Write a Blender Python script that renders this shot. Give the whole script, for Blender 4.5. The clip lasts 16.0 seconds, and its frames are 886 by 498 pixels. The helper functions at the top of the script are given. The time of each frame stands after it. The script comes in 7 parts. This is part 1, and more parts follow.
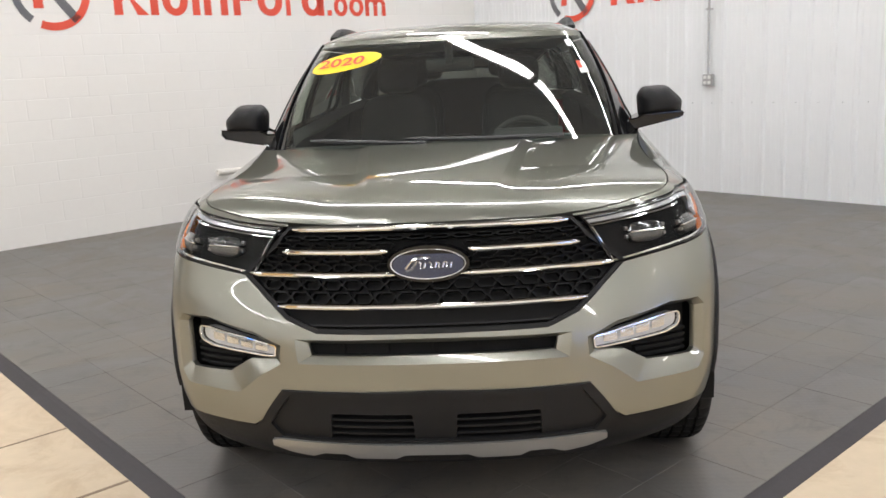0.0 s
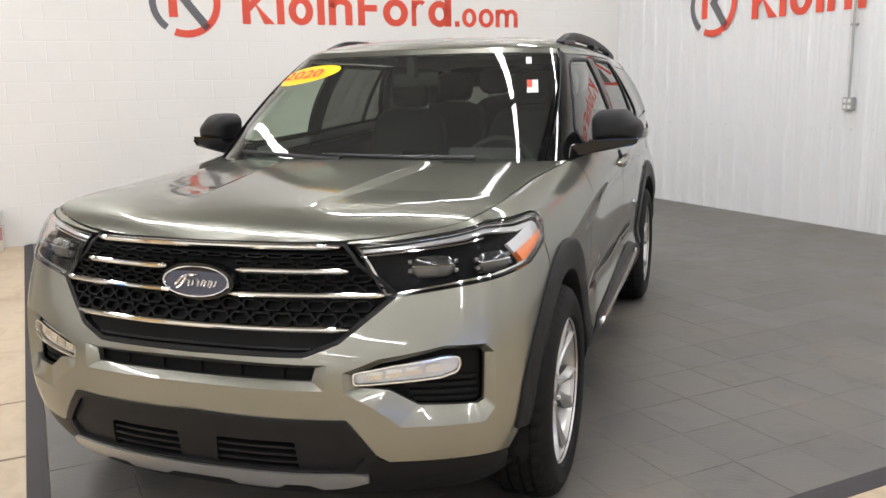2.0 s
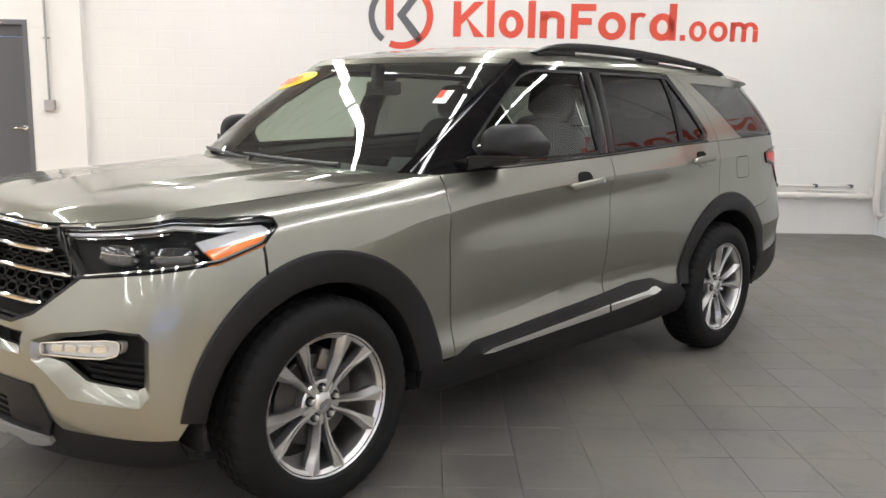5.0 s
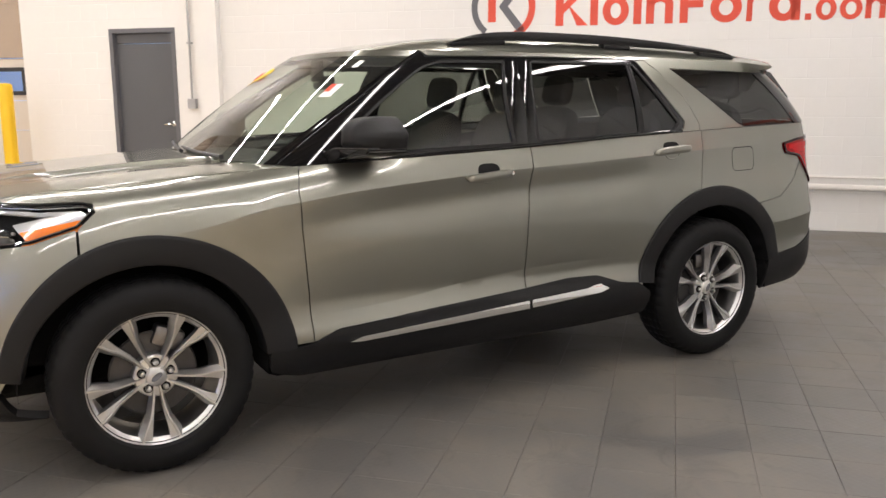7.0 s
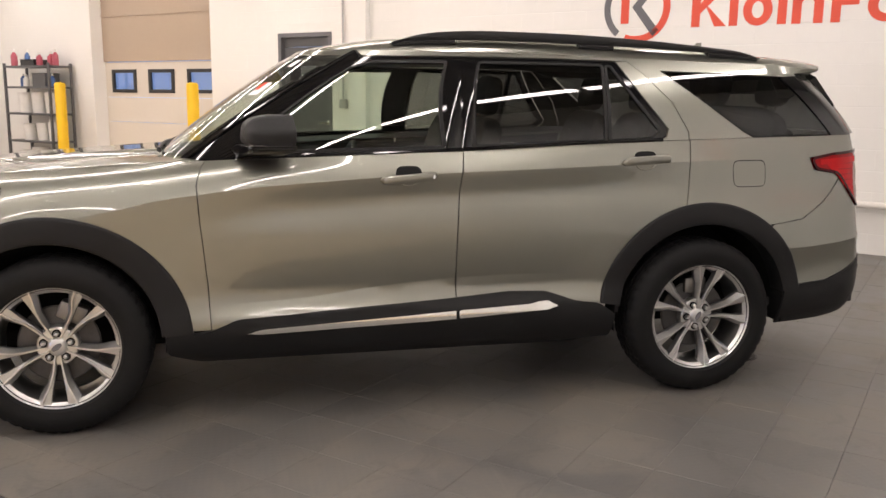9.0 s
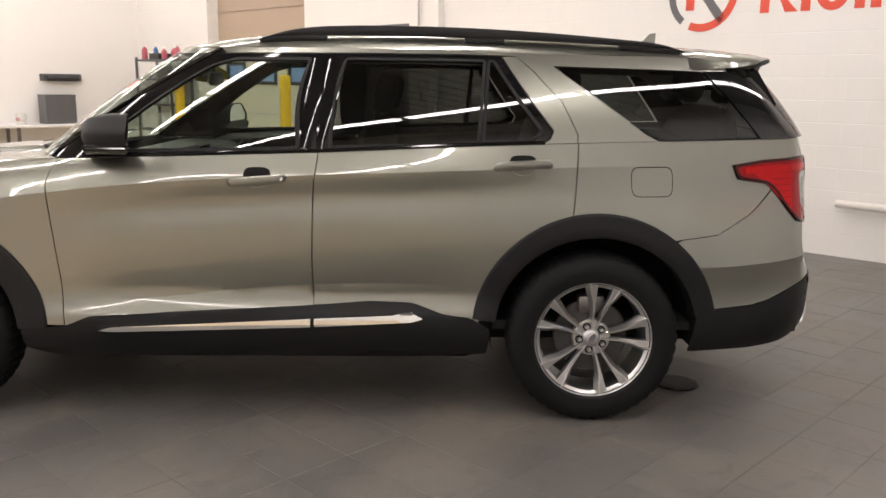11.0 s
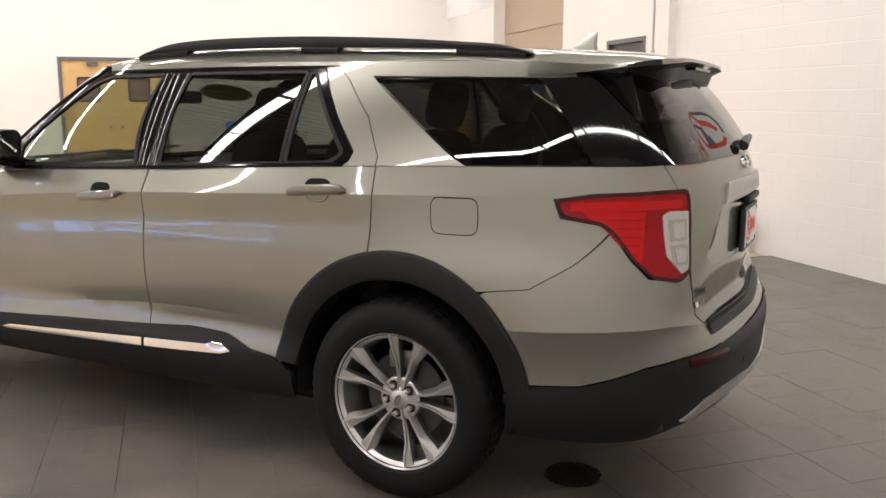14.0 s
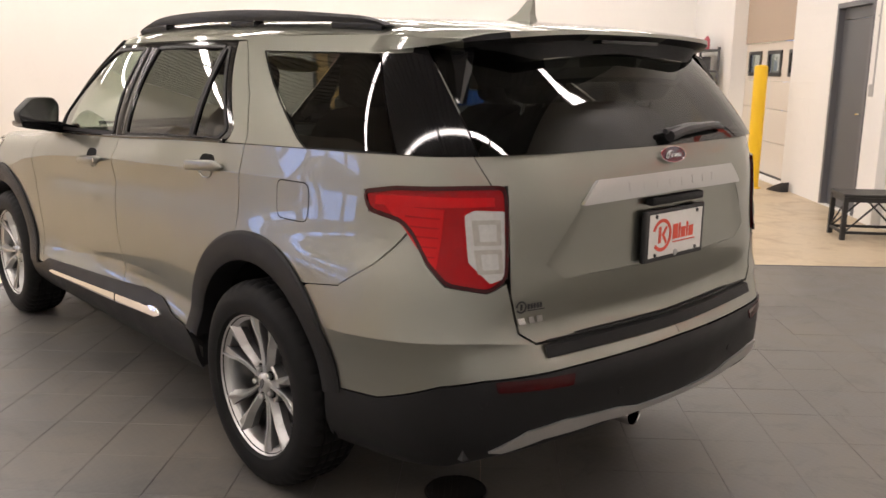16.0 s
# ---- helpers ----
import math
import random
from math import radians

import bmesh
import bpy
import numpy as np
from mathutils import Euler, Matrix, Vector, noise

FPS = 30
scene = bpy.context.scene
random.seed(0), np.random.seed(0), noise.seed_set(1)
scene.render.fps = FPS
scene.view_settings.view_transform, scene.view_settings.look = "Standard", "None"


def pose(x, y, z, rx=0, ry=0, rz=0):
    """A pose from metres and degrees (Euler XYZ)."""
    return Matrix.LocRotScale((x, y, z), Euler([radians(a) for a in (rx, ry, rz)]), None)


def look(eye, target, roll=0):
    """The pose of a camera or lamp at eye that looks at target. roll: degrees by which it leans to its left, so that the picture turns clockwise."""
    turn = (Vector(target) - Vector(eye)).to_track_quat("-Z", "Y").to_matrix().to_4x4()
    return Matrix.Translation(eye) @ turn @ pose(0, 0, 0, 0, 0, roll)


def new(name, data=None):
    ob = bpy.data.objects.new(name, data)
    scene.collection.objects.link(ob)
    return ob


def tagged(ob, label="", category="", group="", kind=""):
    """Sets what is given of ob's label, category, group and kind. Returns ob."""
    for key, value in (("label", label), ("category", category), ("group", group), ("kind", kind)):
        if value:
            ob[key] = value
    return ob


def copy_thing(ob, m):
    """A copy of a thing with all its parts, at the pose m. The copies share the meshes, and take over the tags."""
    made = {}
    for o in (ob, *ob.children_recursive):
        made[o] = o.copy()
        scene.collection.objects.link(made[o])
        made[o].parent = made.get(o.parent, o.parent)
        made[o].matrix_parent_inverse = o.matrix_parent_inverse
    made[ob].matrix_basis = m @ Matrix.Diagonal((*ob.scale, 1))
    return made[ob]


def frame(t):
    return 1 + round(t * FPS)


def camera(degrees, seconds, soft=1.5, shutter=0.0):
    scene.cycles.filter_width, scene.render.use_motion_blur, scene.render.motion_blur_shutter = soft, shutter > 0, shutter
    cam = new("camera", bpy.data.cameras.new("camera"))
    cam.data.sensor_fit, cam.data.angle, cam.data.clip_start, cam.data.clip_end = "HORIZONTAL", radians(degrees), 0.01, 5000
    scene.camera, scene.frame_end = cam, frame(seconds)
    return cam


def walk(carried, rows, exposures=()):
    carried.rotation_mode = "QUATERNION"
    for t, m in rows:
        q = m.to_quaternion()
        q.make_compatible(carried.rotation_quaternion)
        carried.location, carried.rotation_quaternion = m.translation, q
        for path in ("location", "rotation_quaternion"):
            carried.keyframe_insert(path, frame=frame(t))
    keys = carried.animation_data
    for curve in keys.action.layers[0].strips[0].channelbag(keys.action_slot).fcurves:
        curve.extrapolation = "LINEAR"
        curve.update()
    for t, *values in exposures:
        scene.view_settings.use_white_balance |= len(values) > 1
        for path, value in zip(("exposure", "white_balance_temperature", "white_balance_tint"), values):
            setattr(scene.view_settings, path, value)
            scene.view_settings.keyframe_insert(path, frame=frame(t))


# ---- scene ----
cam = camera(55.6, 16.0, shutter=0.3)
PATH = [
    (0, (0.217, -3.321, 1.513), (0.085, -1.37, 1.095), -2.9),
    (0.5, (0.54, -3.262, 1.508), (0.247, -1.332, 1.076), -2.2),
    (1, (0.845, -3.149, 1.518), (0.453, -1.234, 1.096), -2.4),
    (1.5, (1.205, -3.066, 1.515), (0.679, -1.176, 1.125), -2.6),
    (2, (1.524, -2.934, 1.498), (0.884, -1.078, 1.119), -1.2),
    (2.5, (1.817, -2.773, 1.503), (1.053, -0.965, 1.122), -0.1),
    (3, (2.135, -2.624, 1.504), (1.19, -0.901, 1.133), -0.1),
    (3.5, (2.423, -2.421, 1.486), (1.315, -0.795, 1.131), -0.4),
    (4, (2.699, -2.221, 1.479), (1.483, -0.671, 1.138), -0.3),
    (4.5, (3.025, -2.046, 1.493), (1.722, -0.567, 1.155), 0.5),
    (5, (3.266, -1.778, 1.465), (1.89, -0.367, 1.123), 1.0),
    (7.5, (4.386, -0.25, 1.477), (2.612, 0.597, 1.108), -0.0),
    (8, (4.479, 0.116, 1.462), (2.649, 0.83, 1.086), 0.7),
    (8.5, (4.614, 0.483, 1.457), (2.732, 1.048, 1.084), 0.9),
    (9, (4.694, 0.838, 1.463), (2.775, 1.276, 1.108), 0.7),
    (11.5, (4.571, 2.716, 1.525), (2.612, 2.583, 1.145), -0.3),
    (12, (4.384, 3.144, 1.467), (2.442, 2.834, 1.103), -1.7),
    (12.5, (4.205, 3.503, 1.48), (2.293, 3.059, 1.099), -2.1),
    (13, (4.007, 3.877, 1.509), (2.147, 3.252, 1.118), -1.4),
    (13.5, (3.774, 4.222, 1.502), (1.97, 3.443, 1.13), -0.7),
    (14, (3.589, 4.574, 1.505), (1.836, 3.675, 1.162), -0.0),
    (14.5, (3.332, 4.916, 1.523), (1.681, 3.845, 1.166), -0.2),
    (15, (3.045, 5.175, 1.537), (1.487, 3.98, 1.157), -0.2),
    (15.5, (2.749, 5.447, 1.549), (1.311, 4.117, 1.145), 0.3),
    (16, (2.444, 5.673, 1.545), (1.13, 4.225, 1.126), 0.5),
]
walk(cam, [(t, look(eye, target, roll)) for t, eye, target, roll in PATH],
     [(0, 0.02, 6250, 10), (2.5, -0.03, 6250, 10), (5.2, 0.07, 6250, 10), (8, 0.0, 6900, 16), (9.2, 0.0, 6950, 17), (12, 0.02, 6700, 14), (13.3, 0.09, 6750, 15), (14.4, -0.06, 6750, 15), (16, -0.09, 6950, 16)])

# ---- world and room frame ----
# The room stands at 45 degrees to the car: u runs along the lettered wall, v along the ribbed wall, both from their corner.
ROOM = pose(0, 8.98, 0, 0, 0, 225)
ROOM_U, ROOM_V, ROOM_H = 17.8, 17.0, 5.2

world = bpy.data.worlds.new("world")
scene.world = world
world.use_nodes = True
wn = world.node_tree.nodes
sky = wn.new("ShaderNodeTexSky")
sky.sky_type = "NISHITA"
sky.sun_disc = False
sky.sun_elevation, sky.sun_rotation = radians(40), radians(160)
wn["Background"].inputs["Strength"].default_value = 0.15
world.node_tree.links.new(sky.outputs[0], wn["Background"].inputs["Color"])
scene.view_settings.exposure = 0.0
LAMP = 38.5

# ---- materials ----
def nodes_of(name):
    m = bpy.data.materials.new(name)
    m.use_nodes = True
    nt = m.node_tree
    return m, nt, nt.nodes["Principled BSDF"]


def mat(name, color, rough=0.5, metal=0.0, vary=0.08, scale=6.0, bump=0.0, bscale=200.0, rvar=0.08, coat=0.0, rand=0.0, spec=0.5, fine=0.5, stain=None, sscale=1.0, samount=0.6):
    """Principled surface with broad and fine variation of colour, roughness and relief; rand varies it from piece to piece."""
    m, nt, b = nodes_of(name)
    L = nt.links.new
    tc = nt.nodes.new("ShaderNodeTexCoord")
    n1 = nt.nodes.new("ShaderNodeTexNoise")
    n1.inputs["Scale"].default_value, n1.inputs["Detail"].default_value = scale, 5
    n2 = nt.nodes.new("ShaderNodeTexNoise")
    n2.inputs["Scale"].default_value, n2.inputs["Detail"].default_value = scale * 14, 4
    geo = nt.nodes.new("ShaderNodeNewGeometry")
    for n in (n1, n2):
        L(geo.outputs["Position"], n.inputs["Vector"])
    mx = nt.nodes.new("ShaderNodeMath")
    mx.operation = "MULTIPLY_ADD"
    L(n2.outputs["Fac"], mx.inputs[0])
    mx.inputs[1].default_value = fine
    L(n1.outputs["Fac"], mx.inputs[2])
    last = mx.outputs[0]
    mid = 0.5 + 0.5 * fine
    if rand:
        oi = nt.nodes.new("ShaderNodeObjectInfo")
        ad = nt.nodes.new("ShaderNodeMath")
        ad.operation = "MULTIPLY_ADD"
        L(oi.outputs["Random"], ad.inputs[0])
        ad.inputs[1].default_value = rand
        L(last, ad.inputs[2])
        last, mid = ad.outputs[0], mid + rand / 2
    mr = nt.nodes.new("ShaderNodeMapRange")
    L(last, mr.inputs["Value"])
    mr.inputs["From Min"].default_value, mr.inputs["From Max"].default_value = mid - 0.5, mid + 0.5
    mr.inputs["To Min"].default_value, mr.inputs["To Max"].default_value = 1 - vary, 1 + vary
    sc = nt.nodes.new("ShaderNodeVectorMath")
    sc.operation = "SCALE"
    sc.inputs[0].default_value = color[:3]
    L(mr.outputs[0], sc.inputs["Scale"])
    if stain:
        n4 = nt.nodes.new("ShaderNodeTexNoise")
        n4.inputs["Scale"].default_value, n4.inputs["Detail"].default_value, n4.inputs["Roughness"].default_value = sscale, 8, 0.65
        n4.inputs["Distortion"].default_value = 0.8
        L(geo.outputs["Position"], n4.inputs["Vector"])
        sr = nt.nodes.new("ShaderNodeMapRange")
        sr.inputs["From Min"].default_value, sr.inputs["From Max"].default_value, sr.inputs["To Max"].default_value = 0.48, 0.72, samount
        L(n4.outputs["Fac"], sr.inputs["Value"])
        mc = nt.nodes.new("ShaderNodeMix")
        mc.data_type = "RGBA"
        L(sr.outputs[0], mc.inputs[0])
        L(sc.outputs[0], mc.inputs[6])
        mc.inputs[7].default_value = (*stain, 1)
        L(mc.outputs[2], b.inputs["Base Color"])
    else:
        L(sc.outputs[0], b.inputs["Base Color"])
    rr = nt.nodes.new("ShaderNodeMapRange")
    L(n1.outputs["Fac"], rr.inputs["Value"])
    rr.inputs["To Min"].default_value, rr.inputs["To Max"].default_value = max(0.0, rough - rvar), min(1.0, rough + rvar)
    L(rr.outputs[0], b.inputs["Roughness"])
    b.inputs["Metallic"].default_value = metal
    b.inputs["Coat Weight"].default_value = coat
    b.inputs["Coat Roughness"].default_value = 0.02
    b.inputs["Specular IOR Level"].default_value = spec
    if bump:
        n3 = nt.nodes.new("ShaderNodeTexNoise")
        n3.inputs["Scale"].default_value, n3.inputs["Detail"].default_value = bscale, 3
        L(geo.outputs["Position"], n3.inputs["Vector"])
        bp = nt.nodes.new("ShaderNodeBump")
        bp.inputs["Strength"].default_value, bp.inputs["Distance"].default_value = min(1.0, bump), 0.002
        L(n3.outputs["Fac"], bp.inputs["Height"])
        L(bp.outputs[0], b.inputs["Normal"])
    return m


def glass(name, tint, ior=1.5, rough=0.0, power=4.0, haze=0.0):
    """Thin pane: tinted see-through with mirror gloss by Fresnel."""
    m, nt, b = nodes_of(name)
    nt.nodes.remove(b)
    L = nt.links.new
    tr = nt.nodes.new("ShaderNodeBsdfTransparent")
    tr.inputs["Color"].default_value = (*tint, 1)
    gl = nt.nodes.new("ShaderNodeBsdfGlossy")
    gl.inputs["Roughness"].default_value = rough
    lw = nt.nodes.new("ShaderNodeLayerWeight")
    lw.inputs["Blend"].default_value = 0.5
    pw = nt.nodes.new("ShaderNodeMath")
    pw.operation = "POWER"
    L(lw.outputs["Facing"], pw.inputs[0])
    pw.inputs[1].default_value = power
    fr = nt.nodes.new("ShaderNodeMath")
    fr.operation = "MULTIPLY_ADD"
    L(pw.outputs[0], fr.inputs[0])
    f0 = ((ior - 1) / (ior + 1)) ** 2 * 2
    fr.inputs[1].default_value, fr.inputs[2].default_value = 1 - f0, f0
    mx = nt.nodes.new("ShaderNodeMixShader")
    L(fr.outputs[0], mx.inputs[0])
    # faint grey veil, painted in for the haze of dash reflections on the pane
    df = nt.nodes.new("ShaderNodeBsdfDiffuse")
    df.inputs["Color"].default_value = (0.6, 0.6, 0.57, 1)
    ns = nt.nodes.new("ShaderNodeTexNoise")
    ns.inputs["Scale"].default_value, ns.inputs["Detail"].default_value = 4, 6
    nr = nt.nodes.new("ShaderNodeMapRange")
    nr.inputs["To Min"].default_value, nr.inputs["To Max"].default_value = haze * .8, haze * 1.2
    L(ns.outputs["Fac"], nr.inputs["Value"])
    dm = nt.nodes.new("ShaderNodeMixShader")
    L(nr.outputs[0], dm.inputs[0])
    L(tr.outputs[0], dm.inputs[1])
    L(df.outputs[0], dm.inputs[2])
    L(dm.outputs[0], mx.inputs[1])
    L(gl.outputs[0], mx.inputs[2])
    L(mx.outputs[0], nt.nodes["Material Output"].inputs["Surface"])
    return m


def glow(name, color, strength):
    m, nt, b = nodes_of(name)
    b.inputs["Base Color"].default_value = (*color, 1)
    b.inputs["Emission Color"].default_value = (*color, 1)
    b.inputs["Emission Strength"].default_value = strength
    return m


M_WALL = mat("white_block_paint", (0.80, 0.785, 0.75), 0.45, vary=0.03, scale=1.2, bump=0.35, bscale=90)
M_RIB = mat("white_panel_paint", (0.76, 0.77, 0.77), 0.38, vary=0.03, scale=0.8, bump=0.05, bscale=30)
def tile_material():
    """Worn grey plastic tile: dusty patches, scuffs, a fine lozenge tread; shade varies from tile to tile."""
    m, nt, b = nodes_of("grey_floor_tile")
    L = nt.links.new
    geo = nt.nodes.new("ShaderNodeNewGeometry")

    def noise(scale, detail, rough=0.6, dist=0.0, stretch=None):
        n = nt.nodes.new("ShaderNodeTexNoise")
        n.inputs["Scale"].default_value, n.inputs["Detail"].default_value = scale, detail
        n.inputs["Roughness"].default_value, n.inputs["Distortion"].default_value = rough, dist
        if stretch:
            mp = nt.nodes.new("ShaderNodeMapping")
            mp.inputs["Rotation"].default_value, mp.inputs["Scale"].default_value = stretch
            L(geo.outputs["Position"], mp.inputs["Vector"])
            L(mp.outputs[0], n.inputs["Vector"])
        else:
            L(geo.outputs["Position"], n.inputs["Vector"])
        return n.outputs["Fac"]

    def ramp(v, a, b_, lo, hi):
        r = nt.nodes.new("ShaderNodeMapRange")
        r.inputs["From Min"].default_value, r.inputs["From Max"].default_value = a, b_
        r.inputs["To Min"].default_value, r.inputs["To Max"].default_value = lo, hi
        L(v, r.inputs["Value"])
        return r.outputs[0]

    def blend(fac, a, b_):
        x = nt.nodes.new("ShaderNodeMix")
        x.data_type = "RGBA"
        L(fac, x.inputs[0])
        for k, c in ((6, a), (7, b_)):
            if isinstance(c, tuple):
                x.inputs[k].default_value = (*c, 1)
            else:
                L(c, x.inputs[k])
        return x.outputs[2]

    oi = nt.nodes.new("ShaderNodeObjectInfo")
    c = blend(oi.outputs["Random"], (0.090, 0.086, 0.081), (0.112, 0.106, 0.098))
    dust = noise(1.3, 9, 0.68, 0.7)
    c = blend(ramp(dust, 0.42, 0.68, 0.0, 0.8), c, (0.182, 0.160, 0.131))
    c = blend(ramp(noise(3.6, 10, 0.72, 1.2), 0.52, 0.68, 0.0, 0.5), c, (0.062, 0.057, 0.052))
    c = blend(ramp(noise(5.0, 6, 0.6, 0.4, ((0, 0, 0.6), (0.35, 3.0, 1.0))), 0.60, 0.74, 0.0, 0.35), c, (0.165, 0.150, 0.130))
    L(c, b.inputs["Base Color"])
    L(ramp(dust, 0.40, 0.70, 0.40, 0.62), b.inputs["Roughness"])
    b.inputs["Specular IOR Level"].default_value = 0.55
    waves = []
    for ang in (0.0, math.pi / 2):
        mp = nt.nodes.new("ShaderNodeMapping")
        mp.inputs["Rotation"].default_value = (0, 0, ang)
        L(geo.outputs["Position"], mp.inputs["Vector"])
        w = nt.nodes.new("ShaderNodeTexWave")
        w.inputs["Scale"].default_value = 10.5
        w.inputs["Distortion"].default_value = 0.3
        L(mp.outputs[0], w.inputs["Vector"])
        waves.append(w.outputs["Fac"])
    mu = nt.nodes.new("ShaderNodeMath")
    mu.operation = "MULTIPLY"
    L(waves[0], mu.inputs[0])
    L(waves[1], mu.inputs[1])
    ad = nt.nodes.new("ShaderNodeMath")
    ad.operation = "MULTIPLY_ADD"
    L(noise(140, 3), ad.inputs[0])
    ad.inputs[1].default_value = 0.5
    L(mu.outputs[0], ad.inputs[2])
    bp = nt.nodes.new("ShaderNodeBump")
    bp.inputs["Strength"].default_value, bp.inputs["Distance"].default_value = 0.22, 0.0012
    L(ad.outputs[0], bp.inputs["Height"])
    L(bp.outputs[0], b.inputs["Normal"])
    return m


M_TILE = tile_material()
M_RAMP = mat("dark_mat_edge", (0.050, 0.046, 0.048), 0.7, vary=0.25, scale=3, bump=0.2, spec=0.25)
M_JOINT = mat("dirty_joint", (0.20, 0.15, 0.105), 0.85, vary=0.5, scale=6)
M_CONC = mat("tan_concrete", (0.52, 0.42, 0.29), 0.42, vary=0.2, scale=1.1, bump=0.15, bscale=60, rvar=0.15, stain=(0.30, 0.20, 0.11), sscale=2.4, samount=0.7)
M_CEIL = mat("grey_deck", (0.22, 0.22, 0.22), 0.6, vary=0.1, scale=0.5)
M_TUBE = glow("tube_light", (1.0, 0.97, 0.95), LAMP)
M_HOUSING = mat("white_enamel", (0.75, 0.75, 0.73), 0.4, vary=0.04)
M_RED = mat("red_wall_lettering", (0.72, 0.085, 0.045), 0.5, vary=0.04, scale=4)
M_LOGOGREY = mat("grey_wall_lettering", (0.13, 0.13, 0.14), 0.5, vary=0.05, scale=4)

PAINT_C = (0.246, 0.247, 0.214)


def car_paint():
    m, nt, b = nodes_of("grey_green_metallic_paint")
    L = nt.links.new
    tc = nt.nodes.new("ShaderNodeTexCoord")
    fl = nt.nodes.new("ShaderNodeTexNoise")
    fl.inputs["Scale"].default_value = 3
    L(tc.outputs["Object"], fl.inputs["Vector"])
    mr = nt.nodes.new("ShaderNodeMapRange")
    mr.inputs["To Min"].default_value, mr.inputs["To Max"].default_value = 0.95, 1.05
    L(fl.outputs["Fac"], mr.inputs["Value"])
    sc = nt.nodes.new("ShaderNodeVectorMath")
    sc.operation = "SCALE"
    sc.inputs[0].default_value = PAINT_C
    L(mr.outputs[0], sc.inputs["Scale"])
    L(sc.outputs[0], b.inputs["Base Color"])
    dust = nt.nodes.new("ShaderNodeTexNoise")
    dust.inputs["Scale"].default_value, dust.inputs["Detail"].default_value = 5, 6
    L(tc.outputs["Object"], dust.inputs["Vector"])
    rr = nt.nodes.new("ShaderNodeMapRange")
    rr.inputs["To Min"].default_value, rr.inputs["To Max"].default_value = 0.325, 0.345
    L(dust.outputs["Fac"], rr.inputs["Value"])
    L(rr.outputs[0], b.inputs["Roughness"])
    b.inputs["Metallic"].default_value = 0.90
    b.inputs["Coat Weight"].default_value = 1.0
    b.inputs["Coat Roughness"].default_value = 0.03
    b.inputs["Coat IOR"].default_value = 1.56
    b.inputs["Specular Tint"].default_value = (0.42, 0.42, 0.38, 1)
    return m


M_PAINT = car_paint()
M_BLACKGLOSS = mat("gloss_black_trim", (0.004, 0.004, 0.0045), 0.06, vary=0.1, rvar=0.03)
M_PLASTIC = mat("black_grained_plastic", (0.0095, 0.0095, 0.010), 0.46, vary=0.15, scale=8, bump=0.3, bscale=700, spec=0.22)
M_DARK = mat("dark_liner", (0.013, 0.013, 0.013), 0.9, vary=0.3, spec=0.12)
M_MESH = mat("gloss_black_mesh", (0.004, 0.004, 0.004), 0.38, vary=0.1, spec=0.10)
M_SPOKESIDE = mat("grey_spoke_paint", (0.16, 0.16, 0.165), 0.35, metal=0.6, vary=0.05)
M_RUBBER = mat("tyre_rubber", (0.0092, 0.0092, 0.0094), 0.62, vary=0.3, scale=12, bump=0.2, bscale=300, spec=0.14)
M_ALLOY = mat("machined_alloy", (0.60, 0.60, 0.59), 0.34, metal=1.0, vary=0.02, scale=20, rvar=0.02)
M_CHROME = mat("chrome", (0.82, 0.82, 0.80), 0.07, metal=1.0, vary=0.02, rvar=0.03)
M_SATIN = mat("satin_silver", (0.48, 0.48, 0.47), 0.38, metal=0.9, vary=0.05)
M_DISC = mat("dull_brake_iron", (0.085, 0.082, 0.08), 0.5, metal=0.8, vary=0.3, scale=30)
M_STEEL = mat("brake_steel", (0.22, 0.21, 0.20), 0.4, metal=1.0, vary=0.3, scale=30)
M_WINDSHIELD = glass("clear_green_glass", (0.74, 0.80, 0.74), haze=0.024)
M_SIDEGLASS = glass("front_side_glass", (0.66, 0.74, 0.66))
M_PRIVACY = glass("privacy_glass", (0.17, 0.178, 0.17), ior=1.42, power=4.6)
M_LENS = glass("clear_lamp_lens", (0.93, 0.94, 0.95), ior=1.13)
M_REDLENS = mat("red_lamp_lens", (0.27, 0.002, 0.004), 0.05, vary=0.12, scale=22, rvar=0.02, spec=0.22)
M_BRIGHTRED = mat("bright_red_lens", (0.46, 0.004, 0.006), 0.12, vary=0.1, scale=30, spec=0.22)
M_DEEPRED = mat("dark_red_lens", (0.035, 0.001, 0.002), 0.10, vary=0.08, rvar=0.04, spec=0.3)
M_AMBER = mat("amber_reflector", (0.85, 0.20, 0.02), 0.2, vary=0.1, coat=1.0)
M_CLEARLAMP = mat("clear_grey_lamp", (0.46, 0.45, 0.43), 0.20, metal=0.3, vary=0.2, scale=60)
M_LAMPINNER = mat("smoky_lamp_cell", (0.36, 0.34, 0.31), 0.15, metal=0.3, vary=0.25, scale=50)
M_LAMPWHITE = mat("white_lamp_reflector", (0.75, 0.76, 0.77), 0.15, metal=0.5, vary=0.05)
M_FABRIC = mat("dark_seat_fabric", (0.030, 0.030, 0.031), 0.85, vary=0.2, scale=20, bump=0.3, bscale=600)
M_DASH = mat("dash_plastic", (0.040, 0.040, 0.041), 0.6, vary=0.15, scale=10)
M_HEADLINER = mat("grey_headliner", (0.35, 0.35, 0.34), 0.9, vary=0.06)
M_GREYDOOR = mat("dark_grey_door_paint", (0.095, 0.098, 0.105), 0.4, vary=0.06, scale=2)
M_GREYFRAME = mat("grey_frame_paint", (0.13, 0.13, 0.14), 0.4, vary=0.06)
M_ROLLER = mat("cream_door_panel", (0.66, 0.60, 0.52), 0.5, vary=0.04, scale=1.5, bump=0.1)
